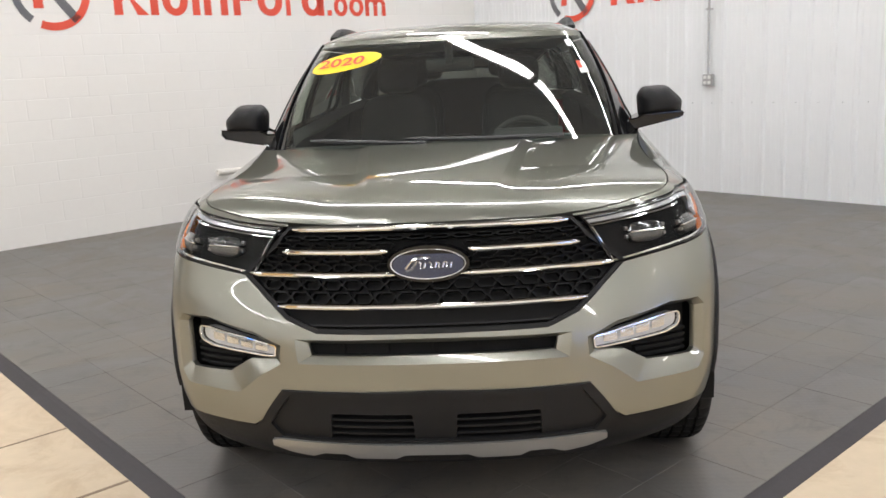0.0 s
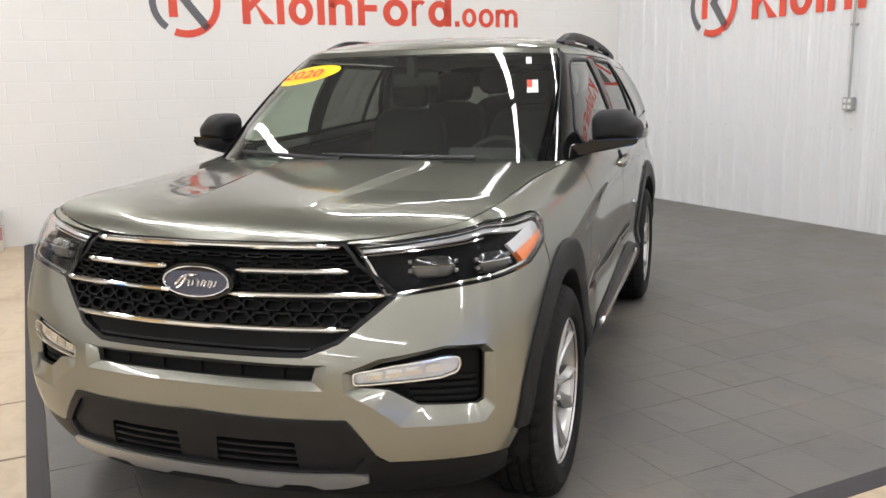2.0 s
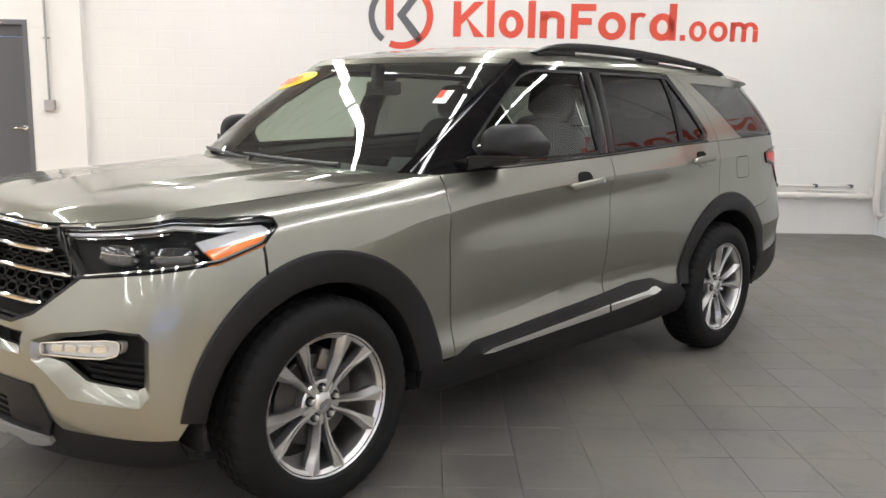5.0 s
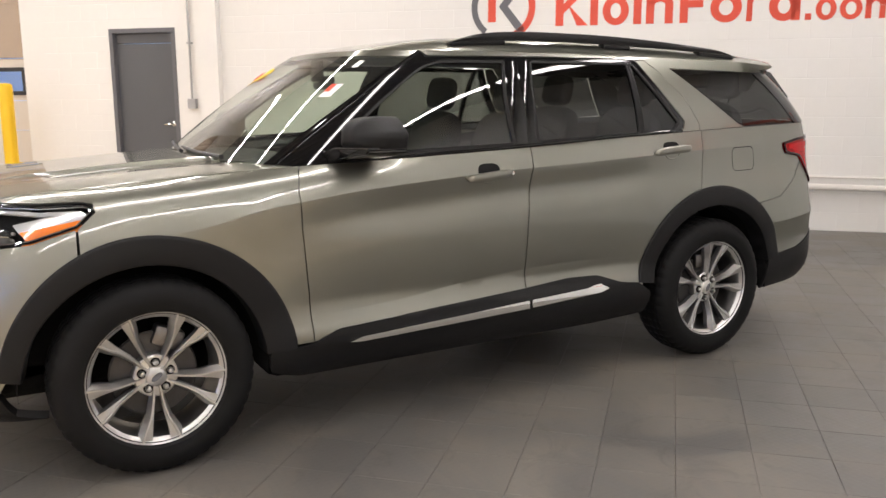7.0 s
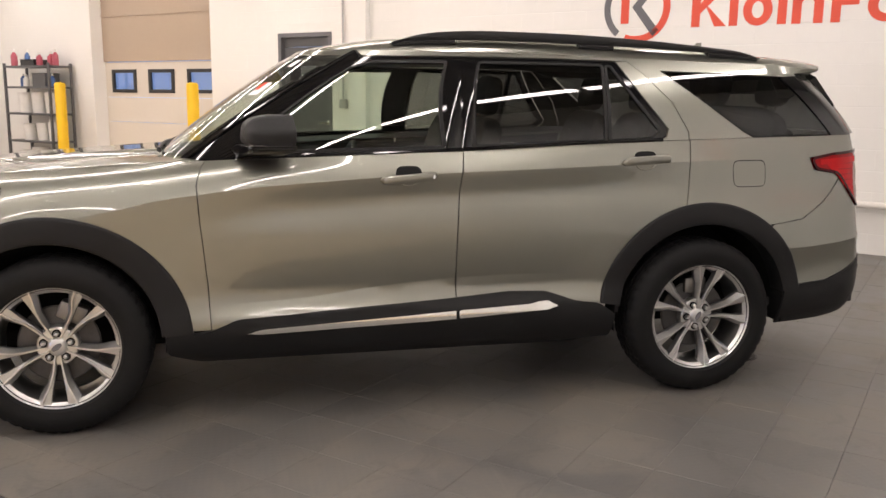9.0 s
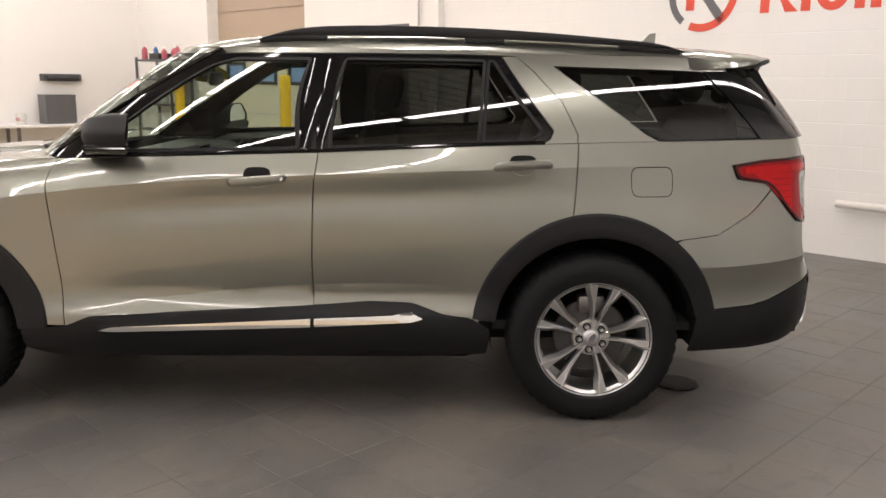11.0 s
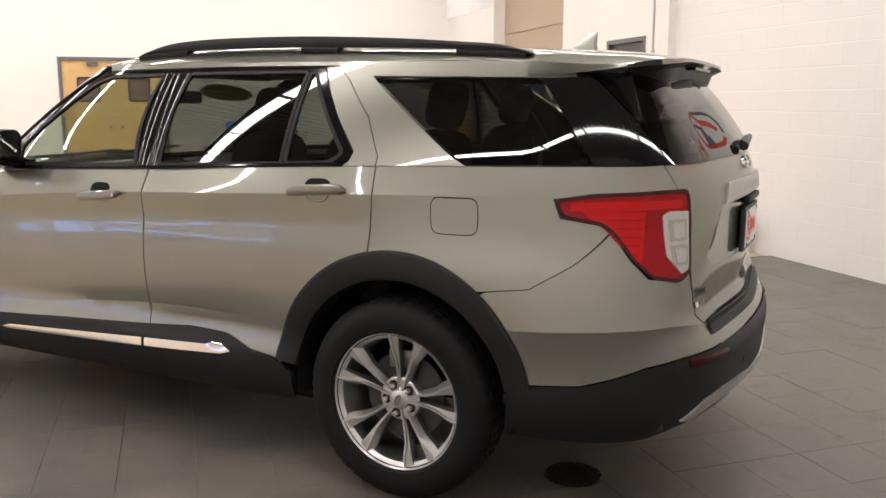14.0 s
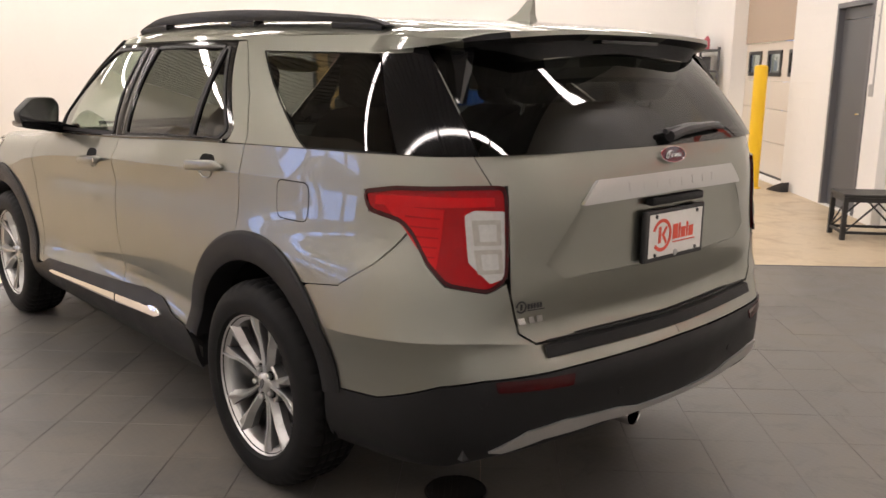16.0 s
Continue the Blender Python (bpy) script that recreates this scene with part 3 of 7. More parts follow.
# ---- wide door with glazed rows opposite, letting cool daylight in ----
e = empty("vehicle_door", FAR, "white sectional vehicle door with rows of daylit windows", "garage door", "", "structure")
a0, a1 = FAR_HOLES[0][0], FAR_HOLES[0][1]
wn_ = 9
for i in range(6):
    za, zb = i * .6 + .01, i * .6 + .595
    bm = bmesh.new()
    glazed = i in (1, 3)
    if not glazed:
        box(bm, a0, a1, -.2, -.15, za, zb)
    else:
        st = (a1 - a0) / wn_
        for k in range(wn_):
            x0, x1 = a0 + k * st, a0 + (k + 1) * st
            box(bm, x0, x0 + .09, -.2, -.15, za, zb)
            box(bm, x1 - .09, x1, -.2, -.15, za, zb)
            box(bm, x0 + .09, x1 - .09, -.2, -.15, za, za + .12)
            box(bm, x0 + .09, x1 - .09, -.2, -.15, zb - .12, zb)
    pn = part("panel", bm, M_ROLLER, e)
    if glazed:
        for k in range(wn_):
            bm = bmesh.new()
            box(bm, a0 + k * st + .09, a0 + (k + 1) * st - .09, -.18, -.175, za + .12, zb - .12)
            ob = part("pane", bm, M_PANE, pn)
            ob.visible_shadow = False
bm = bmesh.new()
box(bm, a0 - 2, a1 + 2, -1.6, -1.55, 0, 4.5)
tagged(setting("backdrop_far", bm, M_DAY, "pale blue daylight outside glazed door", FAR), category="backdrop")

# ---- orange double doors on the end wall ----
e = empty("door_2", END, "orange oak double doors with small rounded windows, closed", "double door", "", "structure")
v0, v1, _, z1 = BROWN_V
bm = bmesh.new()
box(bm, v0, v0 + .06, -.12, .02, 0, z1)
box(bm, v1 - .06, v1, -.12, .02, 0, z1)
box(bm, v0 + .06, v1 - .06, -.12, .02, z1 - .06, z1)
part("frame", bm, M_GREYFRAME, e)
mid = (v0 + v1) / 2
for x0, x1, hx in ((v0 + .063, mid - .003, mid - .10), (mid + .003, v1 - .063, mid + .10)):
    cx = (x0 + x1) / 2
    bm = bmesh.new()
    for a, b, c, d in ((x0, cx - .17, .01, z1 - .065), (cx + .17, x1, .01, z1 - .065), (cx - .17, cx + .17, .01, 1.55), (cx - .17, cx + .17, 1.95, z1 - .065)):
        box(bm, a, b, -.06, -.015, c, d)
    lf = part("leaf", bm, M_ORANGEWOOD, e)
    bm = bmesh.new()
    box(bm, cx - .17, cx + .17, -.045, -.03, 1.55, 1.95)
    part("pane", bm, M_DOORPANE, lf, "dull reddish door window")
    bm = bmesh.new()
    ring_o = fillet(np.array([(cx - .20, 1.52), (cx + .20, 1.52), (cx + .20, 1.98), (cx - .20, 1.98)]), .07)
    ring_i = fillet(np.array([(cx - .165, 1.555), (cx + .165, 1.555), (cx + .165, 1.945), (cx - .165, 1.945)]), .055)
    for q in range(len(ring_o)):
        r_ = (q + 1) % len(ring_o)
        prism(bm, [tuple(ring_o[q]), tuple(ring_o[r_]), tuple(ring_i[r_]), tuple(ring_i[q])], -.02, .0, "y")
    # corners between the rounded frame and the square cut-out
    bmesh.ops.remove_doubles(bm, verts=bm.verts[:], dist=1e-5)
    part("window_frame", bm, M_BLACKSTEEL, lf, "black rounded window gasket")
    bm = bmesh.new()
    box(bm, x0 + .25, x0 + .45, -.02, .045, z1 - .16, z1 - .09, .005)
    part("door_closer", bm, M_GREYSTEEL, lf)
    bm = bmesh.new()
    lathe(bm, [(-.015, .03), (.0, .03), (.004, .012), (.04, .014), (.06, .026), (.075, .02), (.078, .0005)], 14, "y")
    bmesh.ops.translate(bm, verts=bm.verts[:], vec=(hx, 0, 1.05))
    part("knob", bm, M_STEEL, lf, "", True)

# ---- pilaster, conduits, boxes, corner pipes ----
bm = bmesh.new()
box(bm, 9.31, 9.58, .0, .10, 0, ROOM_H)
setting("trim_pilaster", bm, M_WALL, "white painted boxed column on wall", ROOM)
bm = bmesh.new()
for i in range(22):
    u = 15.2 + .12 * i
    prism(bm, [(u, .0), (u + .02, .025), (u + .06, .025), (u + .08, 0)], 3.22, ROOM_H, "z")
setting("trim_liner", bm, M_RIB, "white ribbed metal liner above block wall", ROOM)


def conduit(m, top, label):
    e = empty("conduit", m, label, "conduit")
    bm = bmesh.new()
    tube(bm, [(0, .035, .06), (0, .035, top)], .013, 10)
    part("pipe", bm, M_CONDUIT, e, "", True)
    for z in (.75, 1.9, 3.0):
        bm = bmesh.new()
        box(bm, -.03, .03, 0.0, .05, z, z + .02, .002)
        part("strap", bm, M_CONDUIT, e)
    bm = bmesh.new()
    box(bm, -.057, .057, .0, .06, -.06, .065, .006)
    bx = part("box", bm, M_CONDUIT, e)
    return e, bx


conduit(ROOM @ pose(9.74, 0, 1.36), 3.6, "grey steel conduit ending in small box on block wall")
_, bx = conduit(ROOM @ pose(.012, 3.72, 1.25, 0, 0, -90), 3.9, "grey steel conduit with a double socket box on ribbed wall")
for dx in (-.026, .026):
    for dz in (-.028, .032):
        bm = bmesh.new()
        box(bm, dx - .018, dx + .018, .06, .064, dz - .018, dz + .018, .002)
        part("socket", bm, M_HOUSING, bx)

e = empty("wall_pipe", ROOM, "white painted pipe low on wall rising in the corner", "pipe")
bm = bmesh.new()
tube(bm, [(4.2, .09, .50), (.24, .09, .46), (.16, .09, .46), (.14, .10, .48), (.14, .10, .56)], .035, 12)
part("pipe", bm, M_PIPE, e, "", True)
bm = bmesh.new()
tube(bm, [(.09, .14, 1.45), (.09, .14, .36), (.07, .14, .27), (.02, .14, .25)], .04, 12)
part("riser", bm, M_PIPE, e, "", True)
for u in (.28, 1.0):
    bm = bmesh.new()
    tube(bm, [(u - .03, .09, .46), (u + .03, .09, .46)], .046, 12)
    part("coupling", bm, M_PIPE, e, "", True)
bm = bmesh.new()
tube(bm, [(2.4, .05, .585), (.35, .05, .575)], .012, 8)
tube(bm, [(1.0, .05, .53), (.42, .05, .52)], .010, 8)
part("small_pipe", bm, M_PIPE, e, "", True)
for u in (.36, .78, 1.25):
    bm = bmesh.new()
    box(bm, u - .015, u + .015, .0, .07, .56, .60, .003)
    part("clip", bm, M_GREYSTEEL, e)


# ---- bollards ----
def bollard(m, label):
    e = empty("bollard", m, label, "bollard", "bollards beside the vehicle door")
    bm = bmesh.new()
    lathe(bm, [(-.015, .088), (1.59, .088), (1.615, .083), (1.63, .065), (1.637, .0005)], 32, "z")
    part("post", bm, M_YELLOW, e, "", True)
    bm = bmesh.new()
    lathe(bm, [(-.015, .12), (-.003, .115), (.0, .09)], 32, "z")
    part("base_collar", bm, M_YELLOW, e, "", True)
    return e


bollard(ROOM @ pose(12.28, .40, 0), "yellow painted steel bollard on concrete before door")
bollard(ROOM @ pose(15.42, .45, 0), "yellow painted steel bollard on concrete beside shelf")
e = empty("door_stop", ROOM @ pose(12.0, .14, -.015, 0, 0, 20), "small dark brown wooden wedge on concrete", "door stop")
bm = bmesh.new()
prism(bm, [(-.14, 0), (.14, 0), (.14, .02), (-.14, .13)], -.06, .06, "y")
part("wedge", bm, M_BLACKSTEEL, e)


# ---- bench ----
e = empty("step_bench", ROOM @ pose(8.80, .345, -.015, 0, 0, 85), "black steel step bench with cross braces against wall", "bench")
L, D, Hh = .64, .43, .44
bm = bmesh.new()
box(bm, -L / 2, L / 2, -D / 2, D / 2, Hh - .03, Hh, .006)
part("top", bm, M_BLACKSTEEL, e)
bm = bmesh.new()
for y in (-D / 2 + .02, D / 2 - .02):
    box(bm, -L / 2 + .01, L / 2 - .01, y - .012, y + .012, Hh - .075, Hh - .031)
for x in (-L / 2 + .02, L / 2 - .02):
    box(bm, x - .012, x + .012, -D / 2 + .03, D / 2 - .03, Hh - .075, Hh - .031)
part("apron", bm, M_BLACKSTEEL, e)
for x in (-L / 2 + .025, L / 2 - .025):
    for y in (-D / 2 + .025, D / 2 - .025):
        bm = bmesh.new()
        box(bm, x - .022, x + .022, y - .022, y + .022, 0, Hh - .032, .003)
        part("leg", bm, M_BLACKSTEEL, e)
    bm = bmesh.new()
    box(bm, x - .012, x + .012, -D / 2 + .05, D / 2 - .05, .06, .085)
    part("stretcher", bm, M_BLACKSTEEL, e)
    bm = bmesh.new()
    tube(bm, [(x, -D / 2 + .04, .09), (x, D / 2 - .04, Hh - .08)], .009, 6)
    part("brace", bm, M_BLACKSTEEL, e)
for y in (-D / 2 + .025, D / 2 - .025):
    bm = bmesh.new()
    box(bm, -L / 2 + .05, L / 2 - .05, y - .012, y + .012, .06, .085)
    part("stretcher", bm, M_BLACKSTEEL, e)
    for sg in (1, -1):
        bm = bmesh.new()
        tube(bm, [(-sg * (L / 2 - .05), y, .09), (0, y, Hh - .08)], .009, 6)
        part("brace", bm, M_BLACKSTEEL, e)


# ---- bucket ----
def bucket(m, label, r=.15, h=.40):
    e = empty("bucket", m, label, "bucket")
    bm = bmesh.new()
    lathe(bm, [(0, .0005), (0, r * .86), (.005, r * .88), (h * .84, r * .99), (h * .85, r * 1.04), (h * .87, r * 1.04), (h * .88, r), (h * .97, r)], 32, "z")
    body = part("body", bm, M_BUCKET, e, "white plastic pail", True)
    bm = bmesh.new()
    lathe(bm, [(h * .955, r * 1.05), (h * .99, r * 1.06), (h, r * 1.03), (h, r * .95), (h * .985, r * .93), (h * .985, .0005)], 32, "z")
    part("lid", bm, M_BUCKET, e, "", True)
    bm = bmesh.new()
    lathe(bm, [(h * .30, r * .925), (h * .62, r * .972)], 20, "z", a0=radians(-75), a1=radians(60))
    bmesh.ops.scale(bm, vec=(1.012, 1.012, 1), verts=bm.verts[:])
    part("print", bm, M_PINK, body, "faded pink print")
    bm = bmesh.new()
    tube(bm, [(r * 1.03 * math.cos(a), r * 1.03 * math.sin(a), h * .86 - .10 * math.sin(a)) for a in (math.pi * i / 16 for i in range(17))], .003, 6)
    part("handle", bm, M_CONDUIT, e)
    return e


bucket(ROOM @ pose(7.80, .20, -.015, 0, 0, 100), "white plastic pail with lid and faded pink print on floor")

# ---- shelf with bottles and boxes ----
SH = ROOM @ pose(15.62, .06, -.015)
e = empty("shelf_unit", SH, "grey steel shelf unit filled with bottles and pails", "shelf")
for x in (.02, 1.30):
    for y in (.02, .43):
        bm = bmesh.new()
        box(bm, x - .02, x + .02, y - .02, y + .02, 0, 1.97, .003)
        part("post", bm, M_GREYSTEEL, e)
SHZ = (.18, .66, 1.13, 1.58, 1.93)
for z in SHZ:
    bm = bmesh.new()
    box(bm, .0, 1.32, .0, .45, z - .035, z, .004)
    part("shelf", bm, M_GREYSTEEL, e)


def bottle(m, material, h=.24, r=.045):
    e = empty("spray_bottle", m, "plastic bottle of coloured cleaning liquid on shelf", "bottle", "bottles on the shelf")
    bm = bmesh.new()
    lathe(bm, [(0, .0005), (0, r), (h * .62, r), (h * .75, r * .55), (h * .82, r * .35)], 14, "z")
    part("body", bm, material, e, "", True)
    bm = bmesh.new()
    lathe(bm, [(h * .82, r * .42), (h * .92, r * .42), (h, r * .3), (h, .0005)], 12, "z")
    part("cap", bm, M_BUCKET, e, "", True)


def pail(m, r, h):
    e = empty("pail", m, "white plastic pail with lid on shelf", "pail", "pails on the shelf")
    bm = bmesh.new()
    lathe(bm, [(0, .0005), (0, r * .9), (h * .9, r), (h * .9, r * 1.05), (h, r * 1.05), (h, .0005)], 20, "z")
    part("body", bm, M_BUCKET, e, "", True)
    bm = bmesh.new()
    tube(bm, [(r * math.cos(a), -r * .1 + .0 * a, h * .85 - .08 * math.sin(a)) for a in (math.pi * i / 10 for i in range(11))], .003, 6)
    part("handle", bm, M_CONDUIT, e)


rng = random.Random(4)
for z, xs in ((SHZ[4], (.15, .32, .45, .95, 1.15)), (SHZ[3], (.12, .85, 1.0))):
    for x in xs:
        bottle(SH @ pose(x, .24 + rng.uniform(-.08, .1), z), (M_LIQUID, M_BLUEBOT, M_BUCKET, M_BLACKSTEEL)[rng.randrange(4)], rng.uniform(.2, .3), rng.uniform(.04, .06))
for z, xs in ((SHZ[2], (.25, .62, 1.0)), (SHZ[1], (.2, .55, .92)), (SHZ[0], (.25, .7, 1.1))):
    for x in xs:
        pail(SH @ pose(x, .24 + rng.uniform(-.03, .03), z), rng.uniform(.12, .145), rng.uniform(.28, .36))


def carton(m, sx, sy, sz, material, label):
    e = empty("storage_box", m, label, "box")
    bm = bmesh.new()
    box(bm, -sx / 2, sx / 2, -sy / 2, sy / 2, 0, sz, .006)
    part("body", bm, material, e)
    bm = bmesh.new()
    box(bm, -sx / 2 - .005, sx / 2 + .005, -sy / 2 - .005, sy / 2 + .005, sz + .0005, sz + .025, .006)
    part("lid", bm, material, e)


carton(SH @ pose(.72, .24, SHZ[4]), .38, .26, .08, M_BLACKSTEEL, "flat black plastic case on top shelf")
carton(SH @ pose(.40, .24, SHZ[3]), .36, .28, .20, M_GREYSTEEL, "grey plastic crate on the shelf")

# ---- workbench on the end wall with monitor ----
e = empty("workbench", END @ pose(0, 0, -.015), "pale workbench along end wall", "workbench")
bm = bmesh.new()
box(bm, 1.3, 5.1, .02, .70, .70, .745, .005)
part("worktop", bm, M_HOUSING, e)
for v in (1.4, 2.6, 3.8, 5.0):
    for y in (.08, .62):
        bm = bmesh.new()
        box(bm, v - .025, v + .025, y - .025, y + .025, 0, .699)
        part("leg", bm, M_GREYSTEEL, e)
e = empty("monitor", END @ pose(4.35, .35, .73), "black flat monitor showing a blue screen on workbench", "monitor")
bm = bmesh.new()
box(bm, -.27, .27, -.02, .02, .10, .42, .006)
part("case", bm, M_BLACKSTEEL, e)
bm = bmesh.new()
box(bm, -.25, .25, .0202, .022, .12, .40)
part("screen", bm, M_SCREEN, e, "glowing blue screen")
bm = bmesh.new()
box(bm, -.03, .03, -.015, .015, .012, .12)
box(bm, -.11, .11, -.08, .08, 0, .012, .003)
part("stand", bm, M_BLACKSTEEL, e)
carton(END @ pose(1.78, .30, .73), .55, .35, .50, M_GREYSTEEL, "dark grey cabinet box on workbench")
bucket(END @ pose(3.20, .35, .73), "white pail with brown lid on workbench", .14, .22)
bucket(END @ pose(2.45, .35, .73), "small white pail on workbench", .09, .20)
e = empty("wall_dispenser", END @ pose(1.57, 0, 1.50), "grey wall rack holding a dark roll", "dispenser")
bm = bmesh.new()
box(bm, -.38, .38, 0, .03, 0, .13, .004)
part("bracket", bm, M_GREYSTEEL, e)
bm = bmesh.new()
tube(bm, [(-.28, .10, .05), (.28, .10, .05)], .055, 16)
part("roll", bm, M_BLACKSTEEL, e, "", True)
for x in (-.3, .3):
    bm = bmesh.new()
    box(bm, x - .01, x + .01, .03, .12, .0, .10, .003)
    part("arm", bm, M_GREYSTEEL, e)

# ---- drain in the tiles ----
e = empty("floor_drain", ROOM @ pose(3.50, 4.15, .001), "wet black round drain grate in tiles", "drain")
bm = bmesh.new()
lathe(bm, [(.0, .0005), (.0, .11), (.003, .115), (.0, .12)], 32, "z")
part("plate", bm, M_DRAIN, e)
for i in range(-4, 5):
    bm = bmesh.new()
    w = math.sqrt(max(.108 ** 2 - (i * .024) ** 2, .0004))
    box(bm, -w, w, i * .024 - .006, i * .024 + .006, .001, .006)
    part("bar", bm, M_DRAIN, e)

# ---- the car: x to its left side, y to its rear, z up; front axle at y = 0 ----
BASE_PTS = [(0, -0.885), (0.30, -0.870), (0.55, -0.813), (0.76, -0.718), (0.904, -0.60), (0.966, -0.43), (0.982, 0.0), (0.980, 0.5), (0.975, 1.0),
            (0.974, 1.8), (0.975, 2.5), (0.978, 3.2), (0.955, 3.7), (0.878, 3.96), (0.71, 4.09), (0.40, 4.175), (0, 4.205)]
# profiles from sill to shoulder: (inset from the plan line, height) at some of those points
PROFILES = {
    0: [(.08, .26), (.03, .32), (.005, .41), (0, .50), (0, .60), (.005, .68), (.03, .77), (.068, .86), (.09, .94), (.105, 1.005), (.135, 1.045)],
    2: [(.10, .25), (.04, .32), (.005, .42), (0, .52), (0, .60), (.005, .68), (.032, .77), (.072, .86), (.098, .94), (.112, 1.01), (.14, 1.055)],
    4: [(.14, .24), (.06, .31), (.015, .42), (0, .52), (0, .60), (.002, .70), (.014, .80), (.036, .89), (.066, .98), (.105, 1.055), (.155, 1.10)],
    6: [(.08, .26), (.02, .33), (0, .43), (0, .53), (0, .62), (0, .74), (.003, .86), (.010, .95), (.032, 1.03), (.078, 1.10), (.168, 1.138)],
    7: [(.10, .26), (.03, .33), (-.002, .43), (.004, .51), (.010, .60), (.011, .72), (.008, .86), (.006, .97), (.020, 1.06), (.055, 1.13), (.125, 1.172)],
    8: [(.10, .26), (.03, .33), (-.006, .43), (.000, .51), (.006, .60), (.006, .72), (.006, .86), (.006, .97), (.009, 1.07), (.021, 1.14), (.047, 1.195)],
    9: [(.10, .26), (.03, .33), (-.006, .43), (.001, .52), (.006, .61), (.006, .73), (.006, .87), (.006, .99), (.009, 1.09), (.019, 1.15), (.045, 1.225)],
    10: [(.10, .26), (.03, .33), (-.004, .43), (.002, .53), (.004, .62), (.004, .74), (.004, .87), (.008, .98), (.014, 1.08), (.022, 1.17), (.046, 1.258)],
    11: [(.10, .26), (.03, .33), (0, .43), (0, .53), (-.002, .62), (-.004, .74), (-.002, .86), (.008, .94), (.028, 1.03), (.044, 1.15), (.060, 1.283)],
    13: [(.16, .28), (.05, .36), (0, .46), (-.005, .56), (0, .66), (.008, .76), (.016, .87), (.030, .97), (.049, 1.07), (.060, 1.19), (.084, 1.30)],
    15: [(.20, .30), (.06, .37), (.01, .46), (0, .56), (.01, .66), (.090, .76), (.088, .86), (.080, .97), (.070, 1.09), (.076, 1.20), (.115, 1.305)],
    16: [(.20, .30), (.06, .37), (.01, .46), (0, .56), (.01, .66), (.090, .76), (.088, .86), (.080, .97), (.070, 1.09), (.076, 1.20), (.115, 1.305)],
}


class Wrap:
    tmin, tmax, side_x, creases = 0.0, 1.0, 0.0, ()
    """A surface wrapped round the car from the middle of the front (s = 0) to the middle of the rear (s = end); t runs upwards from 0 to 1."""
    def finish(self, tl):
        self.tl = tl
        ss, tt = np.meshgrid(np.linspace(0, self.end, 360), np.linspace(0, 1, 100), indexing="ij")
        self.gs, self.gt = ss.ravel(), tt.ravel()
        self.gp = self.at(self.gs, self.gt)

    def at(self, s, t):
        s, t = np.atleast_1d(np.asarray(s, float)), np.atleast_1d(np.asarray(t, float))
        neg, over = s < 0, s > self.end
        p = self.half(np.where(neg, -s, np.where(over, 2 * self.end - s, s)), t)
        p[neg | over, 0] *= -1
        return p

    def normal(self, s, t):
        e = 1e-3
        a = self.at(s + e, t) - self.at(s - e, t)
        b = self.at(s, np.minimum(t + e, self.tmax)) - self.at(s, np.maximum(t - e, self.tmin))
        n = np.cross(a, b)
        return n / np.maximum(np.linalg.norm(n, axis=1, keepdims=True), 1e-9)

    def find(self, kind, a, z):
        """(s, t) of the place with that x (kind 'x'; 'X' at the rear) or y (kind 'y') and height."""
        if kind == "s":
            return a, z
        ax = 1 if kind == "y" else 0
        d = (self.gp[:, ax] - a) ** 2 + (self.gp[:, 2] - z) ** 2
        if kind == "y":
            d = d + np.where(self.gp[:, 0] < self.side_x, 9, 0)
        if kind == "x":
            d = d + np.where(self.gp[:, 1] > 1.4, 9, 0)
        if kind == "X":
            d = d + np.where(self.gp[:, 1] < 2.6, 9, 0)
        i = int(np.argmin(d))
        s, t, e = self.gs[i], self.gt[i], 1e-4
        for _ in range(6):
            p0, p1, p2 = self.at([s, s + e, s], [t, t, t + e])
            ds, dt = (p1 - p0) / e, (p2 - p0) / e
            j = np.array([[ds[ax], dt[ax]], [ds[2], dt[2]]])
            r = np.array([a - p0[ax], z - p0[2]])
            try:
                q = np.linalg.solve(j, r)
            except np.linalg.LinAlgError:
                break
            s, t = float(np.clip(s + np.clip(q[0], -.05, .05), 0, self.end)), float(np.clip(t + np.clip(q[1], -.05, .05), 0, 1))
        return s, t


# the crisp shoulder line along the handles and the hollow above the sill
CREASE_OUT, CREASE_IN = .0180, .005
SHOULDER = Spline([-1, .1, .3, .42, .6, .75, 1.0, 1.3, 1.76, 2.16, 2.5, 3.0, 3.5, 5], [.93, .95, .985, 1.014, 1.039, 1.058, 1.081, 1.102, 1.127, 1.141, 1.155, 1.172, 1.185, 1.20])
SCOOP = Spline([-1, .4, .68, 1.07, 1.3, 1.7, 2.1, 2.4, 5], [.53, .54, .55, .566, .592, .628, .638, .632, .63])

BUMPER_LINE = Spline([0, 5.0, 5.15, 5.35, 5.5, 5.65, 5.77, 7], [.72, .725, .735, .752, .764, .766, .752, .745])


def crease_fade(y, a, b, c, d):
    return np.clip((y - a) / (b - a), 0, 1) * np.clip((d - y) / (d - c), 0, 1)


